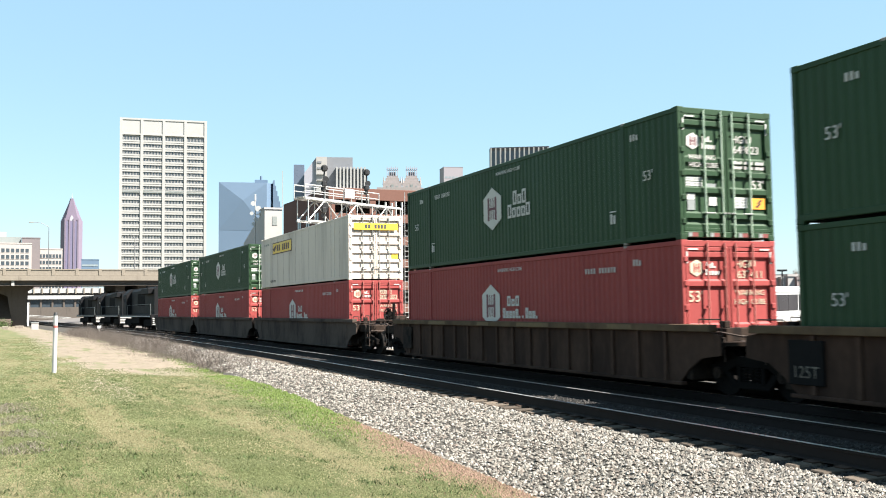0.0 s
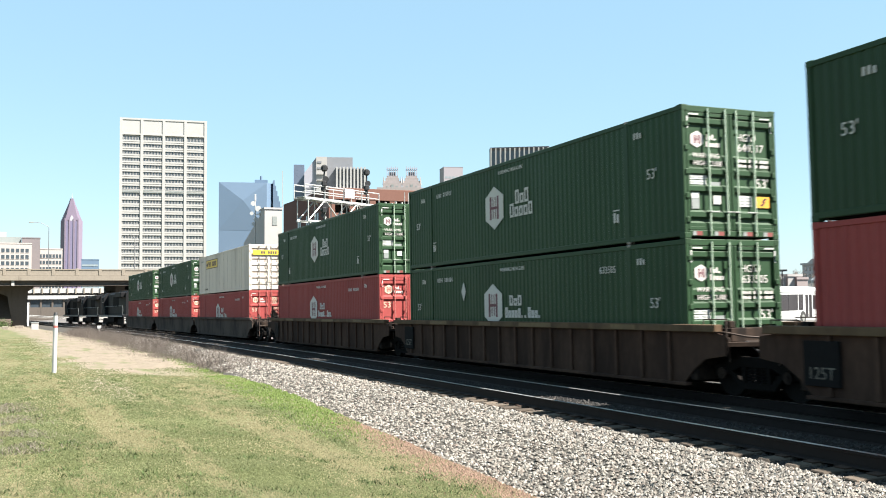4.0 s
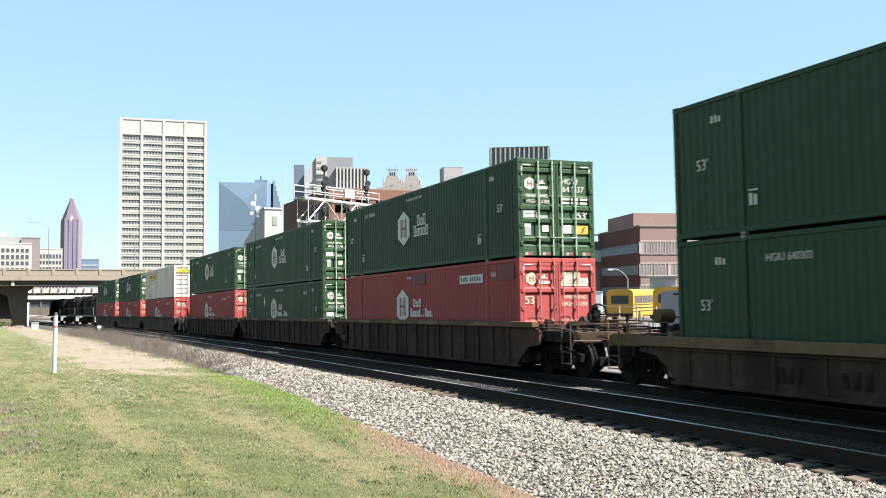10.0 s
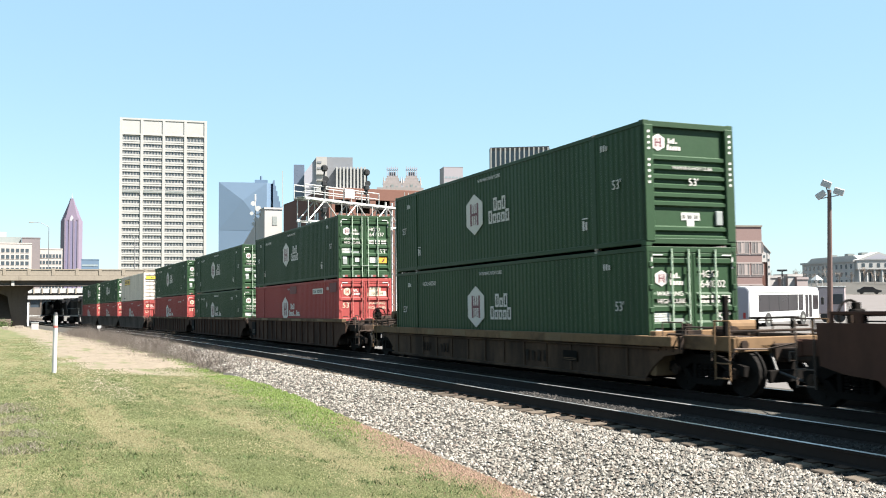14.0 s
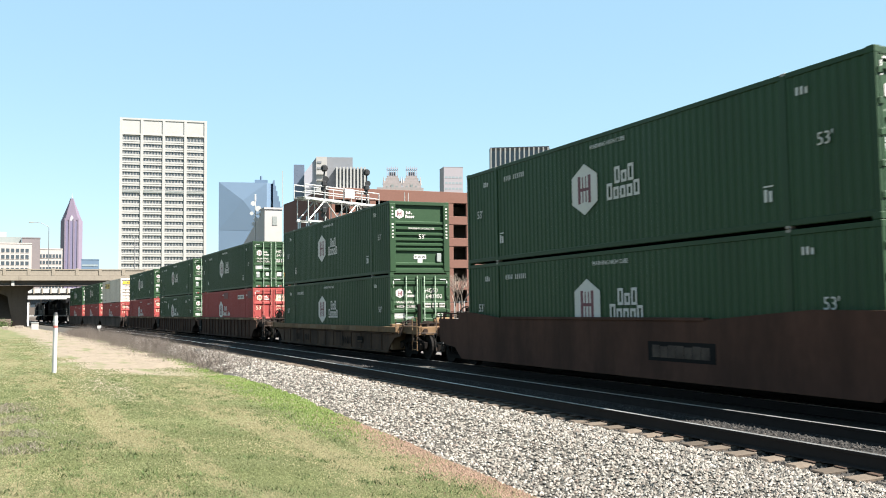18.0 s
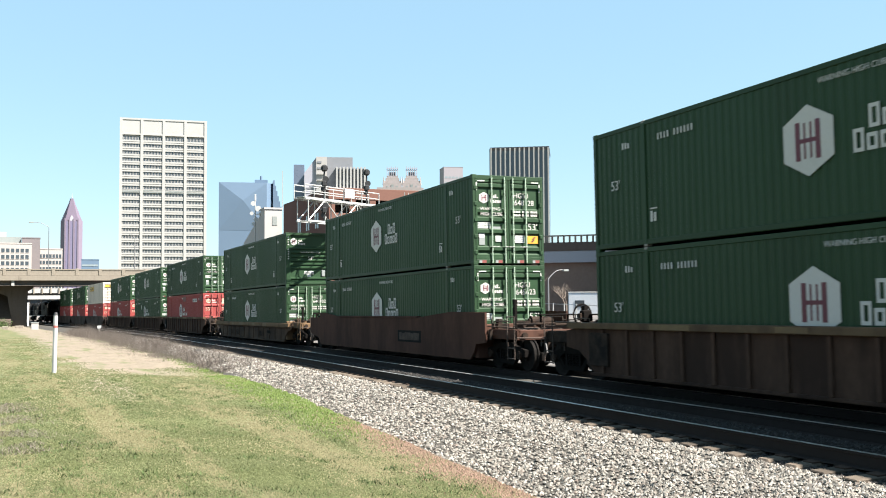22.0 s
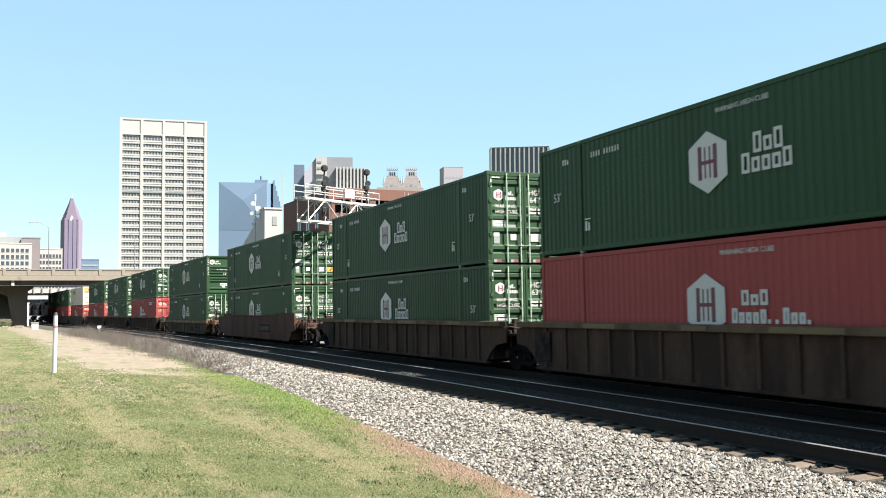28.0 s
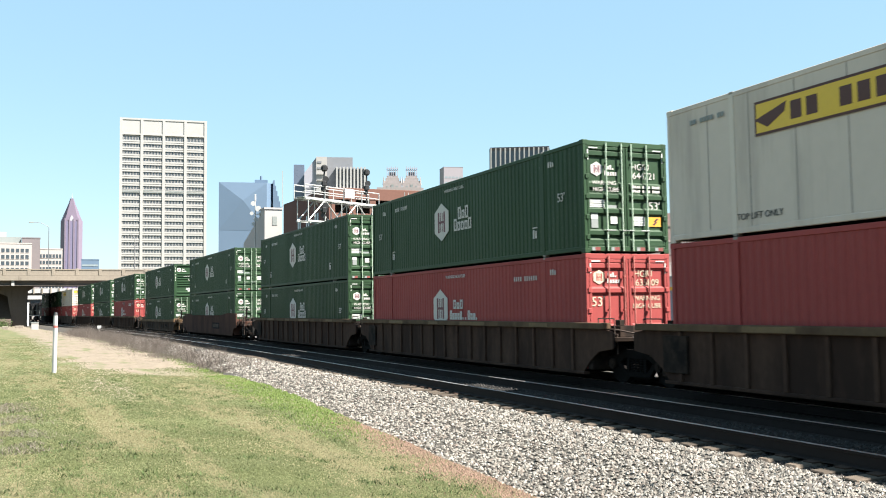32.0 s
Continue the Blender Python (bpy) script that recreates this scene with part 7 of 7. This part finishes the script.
def lawn():
    green_spots, straw_spots, lush_spots = [], [], []
    for y0 in range(8, 90):
        y1, per = y0 + 1, 1700 * (10.5 / (y0 + 0.5)) ** 2.2
        n = int((y1 - y0) * 15 * per)
        for k in range(n):
            y = rng.uniform(y0, y1)
            x = rng.uniform(-1.0 - y * 0.08, 6.6)
            a = x - centre(y)
            edge = grass_edge(y) + 0.05 + 0.3 * noise.noise((x * 1.3, y * 1.3, 9))
            if a > edge:
                continue
            d = 1.0 * noise.noise((x * 0.8 + y * 0.08, y * 0.11, 5)) + 0.8 * noise.noise((x * 2.1, y * 0.34, 2)) + 0.5 * noise.noise((x * 6, y * 1.6, 1))
            bare = max(0.0, 1 - abs(a + 10.3) / 3.6) * min(max((y - 33) / 14, 0), 1)
            if rng.random() < bare * 2.4 + 0.9 * min(bare * 6, 1) * noise.noise((x * 0.7, y * 0.35, 6)):
                continue
            far = 1 + max(0, y - 12) * 0.035
            spot = (x, y, grass_ground(x, y) + 0.006, rng.uniform(0.006, 0.015) * (1 + 0.4 * max(d, 0)) * far ** 0.5, rng.uniform(0.008, 0.019) * far)
            lush = (1.0 + 1.2 * noise.noise((y * 0.45, 1, 8))) * max(0.0, 1 - (edge - a) / 1.7) * min(max((y - 15) / 6, 0), 1)
            if lush > rng.random():
                lush_spots.append((*spot[:3], spot[3] * 2.4, spot[4]))
                continue
            (straw_spots if d + rng.gauss(0, 0.22) > 0.18 else green_spots).append(spot)
    blades("grass", green_spots, [(0.029, 0.037, 0.0075), (0.037, 0.045, 0.0100), (0.050, 0.056, 0.0155), (0.033, 0.040, 0.0085)], "short mown green grass with clover patches", 2.2, True)
    blades("dry_grass", straw_spots, [(0.068, 0.063, 0.026), (0.100, 0.088, 0.043), (0.060, 0.057, 0.022), (0.080, 0.072, 0.032)], "short straw-coloured dead grass", 2.2, True)
    blades("tall_grass", lush_spots, [(0.042, 0.070, 0.008), (0.054, 0.085, 0.011), (0.068, 0.095, 0.016), (0.045, 0.075, 0.009)], "lush bright green grass along the ballast", 0.7, True)
    edge = []
    for k in range(40000):
        y = rng.uniform(7.5, 22)
        if rng.random() > min(1.0, max(0.05, (20 - y) / 4)) * (0.75 + 1.3 * noise.noise((y * 0.8, 2, 4))):
            continue
        a = grass_edge(y) + rng.gauss(0.02, 0.30) + 0.3 * noise.noise((y * 0.6, 0, 4))
        x = a + centre(y)
        edge.append((x, y, grass_ground(x, y) + 0.005, rng.uniform(0.010, 0.035), rng.uniform(0.008, 0.020)))
    blades("dead_grass", edge, [(0.115, 0.068, 0.048), (0.165, 0.102, 0.075), (0.085, 0.052, 0.035), (0.130, 0.098, 0.062)], "reddish dead grass along the ballast edge", 1.0, True)


lawn()


def weeds():
    """Grey dead twigs beside the path, and dark tufts scattered in the turf."""
    spots = []
    for k in range(5200):
        y = rng.uniform(14.8, 23.5)
        x = -0.075 * y + 0.9 + rng.gauss(0, 0.36)
        if noise.noise((x * 1.5, y * 0.9, 21)) > -0.12:
            spots.append((x, y, grass_ground(x, y), rng.uniform(0.02, 0.07), rng.uniform(0.004, 0.010)))
    blades("dead_twigs", spots, [(0.10, 0.085, 0.07), (0.14, 0.12, 0.10), (0.075, 0.062, 0.052), (0.12, 0.098, 0.08)], "grey-brown dead twigs lying in the grass", 1.8)
    spots = []
    for k in range(420):
        y = 8.5 + 24 * rng.random() ** 1.4
        x = rng.uniform(-0.5 - y * 0.05, 5.5)
        if x - centre(y) > grass_edge(y) - 0.3:
            continue
        for i in range(rng.randint(10, 34)):
            u, v = x + rng.gauss(0, 0.07), y + rng.gauss(0, 0.10)
            spots.append((u, v, grass_ground(u, v), rng.uniform(0.02, 0.065), rng.uniform(0.006, 0.014)))
    blades("weed_grass", spots, [(0.030, 0.052, 0.012), (0.040, 0.066, 0.015), (0.050, 0.074, 0.018), (0.034, 0.056, 0.014)], "dark green weed tufts in the mown grass", 0.9)


weeds()


def brush():
    spots = []
    for k in range(56000):
        y = 37 + 80 * rng.random() ** 1.05
        a = rng.gauss(-7.6, 1.0)
        if a > -5.6:
            continue
        clump = noise.noise((a * 0.9, y * 0.5, 11))
        if clump < 0.0 and rng.random() < 0.8:
            continue
        p = on_track(y, a, bed_height(a) if a > -8.5 else -0.6)
        spots.append((p.x, p.y, p.z, rng.uniform(0.25, 1.15) * (0.7 + max(clump, 0)) * (0.35 + 0.65 * min((y - 37) / 25, 1)), rng.uniform(0.003, 0.007)))
    blades("dry_brush", spots, [(0.070, 0.057, 0.048), (0.095, 0.077, 0.064), (0.048, 0.039, 0.034), (0.115, 0.092, 0.075)], "dry leafless brush along the far ballast", 0.9)


brush()


def bush(x, y, z, r):
    """A low leafy bush: many small leaves on a few stems."""
    t = thing("bush", "low green bush on the earth slope by the bridge", "bush", at=pose(x, y, z))
    stems = Mb()
    for k in range(7):
        stems.tube((0, 0, -0.2), (rng.uniform(-r, r) * 0.6, rng.uniform(-r, r) * 0.4, rng.uniform(0.5, 0.9) * r), 0.03, 5, 0.01)
    part("stem", stems, BARK, t)
    vs, fs = [], []
    for k in range(1400):
        p = Vector((rng.gauss(0, 0.42), rng.gauss(0, 0.36), abs(rng.gauss(0.35, 0.28)))) * r
        a, b = (Vector((rng.uniform(-1, 1), rng.uniform(-1, 1), rng.uniform(-1, 1))) * 0.16 for q in range(2))
        n = len(vs)
        vs += [p, p + a, p + a * 0.5 + b]
        fs.append((n, n + 1, n + 2))
    part("crown", Mb().add(vs, fs), islands("bush leaves", [(0.030, 0.055, 0.012), (0.050, 0.080, 0.018), (0.040, 0.065, 0.015), (0.065, 0.090, 0.025)]), t)
    return t


bush(-6.3, 170.0, -3.5, 1.6)


def marker_post():
    x, y = 0.41, 35.2
    t = thing("marker_post", "slim white marker post with a dark cap in the grass", "post", at=pose(x, y, grass_ground(x, y), 0, 0.8, 0))
    part("post", Mb().tube((0, 0, -0.05), (0, 0, 1.98), 0.075, 12, 0.072), ENAMEL, t)
    part("cap", Mb().tube((0, 0, 1.98), (0, 0, 2.08), 0.08, 12, 0.05), BLACK, t)
    part("band", Mb().tube((0, 0, 1.55), (0, 0, 1.63), 0.079, 12), shared("band", lambda: paint("faded red tape", (0.3, 0.08, 0.07), 0.6)), t)


marker_post()


def small_sign():
    p = on_track(103, -5.9, -0.15)
    t = thing("marker_sign", "small white marker sign on a short stake", "sign", at=pose(*p))
    part("stake", Mb().tube((0, 0, -0.1), (0, 0, 0.75), 0.03), GALV, t)
    part("plate", Mb().cbox(-0.2, 0.2, -0.04, -0.02, 0.55, 0.85, 0.008), ENAMEL, t)


small_sign()


def roadside_block(x, y, w):
    t = thing("concrete_block", "low weathered concrete block on the grass", "block", at=pose(x, y, grass_ground(x, y) - 0.05))
    part("block", Mb().cbox(-w / 2, w / 2, -0.3, 0.3, 0, 0.45, 0.05), CONCRETE, t)


roadside_block(-4.6, 142, 0.8)
roadside_block(-3.2, 160, 1.2)


def pier_guard():
    t = thing("guard_post", "tall white-painted post beside the bridge pier", "post", at=pose(-2.3, 184, GRADE * 164 - 0.3))
    part("post", Mb().cbox(-0.17, 0.17, -0.1, 0.1, 0, 4.2, 0.02), ENAMEL, t)


pier_guard()


# ======== bare trees and small yard things ========
def bare_tree(x, y, h, label, seed, z=None):
    r = random.Random(seed)
    t = thing("bare_tree", label, "tree", "bare trees in the yard", at=pose(x, y, yard_ground(x, y) if z is None else z))
    trunk, twigs = Mb(), Mb()

    def grow(p, d, length, rad, depth):
        q = p + d * length
        (trunk if depth < 2 else twigs).tube(p, q, rad, 6 if depth < 2 else 4, rad * 0.68)
        if depth >= 5:
            return
        for k in range(3 if depth < 3 else 2):
            nd = (d + Vector((r.uniform(-0.75, 0.75), r.uniform(-0.75, 0.75), r.uniform(-0.1, 0.5)))).normalized()
            grow(q - d * length * r.uniform(0, 0.25), nd, length * r.uniform(0.6, 0.82), rad * 0.62, depth + 1)
    grow(Vector((0, 0, -0.1)), Vector((0, 0, 1)), h * 0.28, h * 0.018, 0)
    part("trunk", trunk, BARK, t)
    part("crown", twigs, BARK, t, "leafless twigs")
    return t


for x, y, h, sd in ((46.5, 93, 8.5, 1), (49.5, 101, 9.5, 2), (43.6, 97, 7.0, 3), (57.5, 105, 7.5, 4), (53.0, 112, 9.0, 11), (61.5, 118, 8.0, 12), (48.5, 110, 8.0, 13), (66, 112, 7.0, 14)):
    bare_tree(x, y, h, "leafless grey-brown tree behind the yard fence", sd)
for k in range(-4, 9):
    az = radians(44.7 + 0.6 * k)
    bare_tree(234 * math.sin(az), 234 * math.cos(az), 4.6 + (k * 5 % 3) * 0.7, "leafless grey-brown tree in front of the pale building", 26 + k, 2.6)

street_lamp(46.6, 82.6, yard_ground(46.6, 82.6), 4.2, 1.7, "short white yard lamp with a long arm")
street_lamp(54.6, 80.5, yard_ground(54.6, 80.5), 4.2, -1.8, "short white yard lamp with a long arm")


def yard_fence():
    t = thing("yard_fence", "grey wire fence with steel posts and rails along the yard", "fence")
    post = Mb().tube((0, 0, 0), (0, 0, 2.1), 0.04, 6).mesh("fence_post")
    prev = None
    for k in range(26):
        y = 38 + k * 2.6
        x = centre(y) + 13.5 + (y - 38) * 0.28
        p = Vector((x, y, yard_ground(x, y)))
        part("fence_post", post, GALV, t, at=p)
        if prev is not None:
            for z in (0.15, 1.1, 2.05):
                part("fence_rail", Mb().tube(prev + Vector((0, 0, z)), p + Vector((0, 0, z)), 0.018, 5), GALV, t)
        prev = p


yard_fence()


def narrow_house():
    t = thing("narrow_house", "narrow pale building with a steep gable above a brown wall", "building", at=facing(145.75, 162.1, 12))
    part("wall", Mb().box(-2.9, 0.85, 0, 8, -6, 8.2), BRICKDARK, t, "brown lower wall")
    part("wall", Mb().box(-2.9, 1.0, -0.15, 8, 8.2, 10.35), CREAM, t)
    part("gable", Mb().extrude([(-2.9, 10.35), (1.0, 10.35), (-0.95, 12.5)], 1, -0.1, 8), CREAM, t)
    for sx in (-1, 1):
        part("roof", Mb().extrude([(-0.95, 12.75), (-0.95 + sx * 2.25, 10.3), (-0.95 + sx * 2.25, 10.1), (-0.95, 12.5)], 1, -0.4, 8.2), GALV, t)
    pier = part("pier", Mb().box(0.45, 1.05, -0.25, 0.0, -6, 10.3), CREAM, t, "pale corner strip")
    win = Mb().box(-0.17, 0.17, -0.04, 0.02, 0, 0.5).mesh("window")
    for z in (5.4, 6.9, 8.4):
        part("window", win, GLASS, pier, at=(0.75, -0.25, z))
    part("window", win, GLASS, t, at=(-0.3, -0.15, 9.2))
    return t


narrow_house()
for az, w, top, coat in ((42.45, 4.5, 5.2, CREAM), (43.15, 3.0, 4.9, STONEWHITE), (43.55, 3.4, 5.5, CREAM), (43.95, 2.6, 4.8, PINKCONC)):
    windowed_block("low_building", "low pale building beyond the yard", facing(225 * math.sin(radians(az)), 225 * math.cos(radians(az)), 14), w, 6, -6, top, coat, 2, 1, 0.7, 0.5, GLASS, 0.4, 0.6)


def gazebo():
    t = thing("tent_roof", "small white pyramid roof on posts", "shelter", at=pose(97, 98, yard_ground(97, 98)))
    part("roof", Mb().add([(-0.6, -0.6, 4.6), (0.6, -0.6, 4.6), (0.6, 0.6, 4.6), (-0.6, 0.6, 4.6), (0, 0, 5.3)], [(0, 1, 4), (1, 2, 4), (2, 3, 4), (3, 0, 4), (3, 2, 1, 0)]), ENAMEL, t)
    for x in (-0.5, 0.5):
        for y in (-0.5, 0.5):
            part("post", Mb().tube((x, y, 0), (x, y, 4.6), 0.05), GALV, t)


gazebo()


# ======== what moves ========
RUN = [(0, -22.774), (1.5, -15.468), (3, -8.193), (4.5, -1.046), (6, 5.915), (7.5, 12.753), (9, 19.507), (10.5, 26.107), (12, 32.594), (13.5, 39.04), (15.5, 47.592), (17, 53.886), (18.5, 60.094), (20, 66.113), (21.5, 71.879), (23, 77.634), (24.5, 83.341), (26.5, 90.702), (28, 96.041), (29, 99.565), (30.5, 104.791), (32, 109.935)]


def run(t):
    """How far the train has gone at t seconds (a smooth curve through RUN)."""
    i = max(j for j in range(len(RUN) - 1) if RUN[j][0] <= t)
    (t0, s0), (t1, s1) = RUN[i], RUN[i + 1]

    def slope(j):
        a, b = RUN[max(j - 1, 0)], RUN[min(j + 1, len(RUN) - 1)]
        return (b[1] - a[1]) / (b[0] - a[0])
    h, u = t1 - t0, (t - t0) / (t1 - t0)
    return (2 * u ** 3 - 3 * u * u + 1) * s0 + (u ** 3 - 2 * u * u + u) * h * slope(i) + (-2 * u ** 3 + 3 * u * u) * s1 + (u ** 3 - u * u) * h * slope(i + 1)


def motions():
    times = [k * 0.8 for k in range(41)]
    for ob, off, up in TRAIN:
        length = 21.3 if ob.name.startswith("locomotive") else LENGTH
        walk(ob, [(t, car_pose(run(t) - off, length) @ Matrix.Translation((0, 0, up))) for t in times])

    # every wheelset rolls with its vehicle
    steps = [k * 0.13 for k in range(246)] + [32.0]
    turns = [-math.degrees(run(min(t, 32.0)) / 0.46) for t in steps]
    for ob in [o for o in scene.objects if o.name.startswith("wheelset")]:
        p = ob.matrix_basis.translation.copy()
        walk(ob, [(t, pose(*p, a, 0, 0)) for t, a in zip(steps, turns)])


motions()
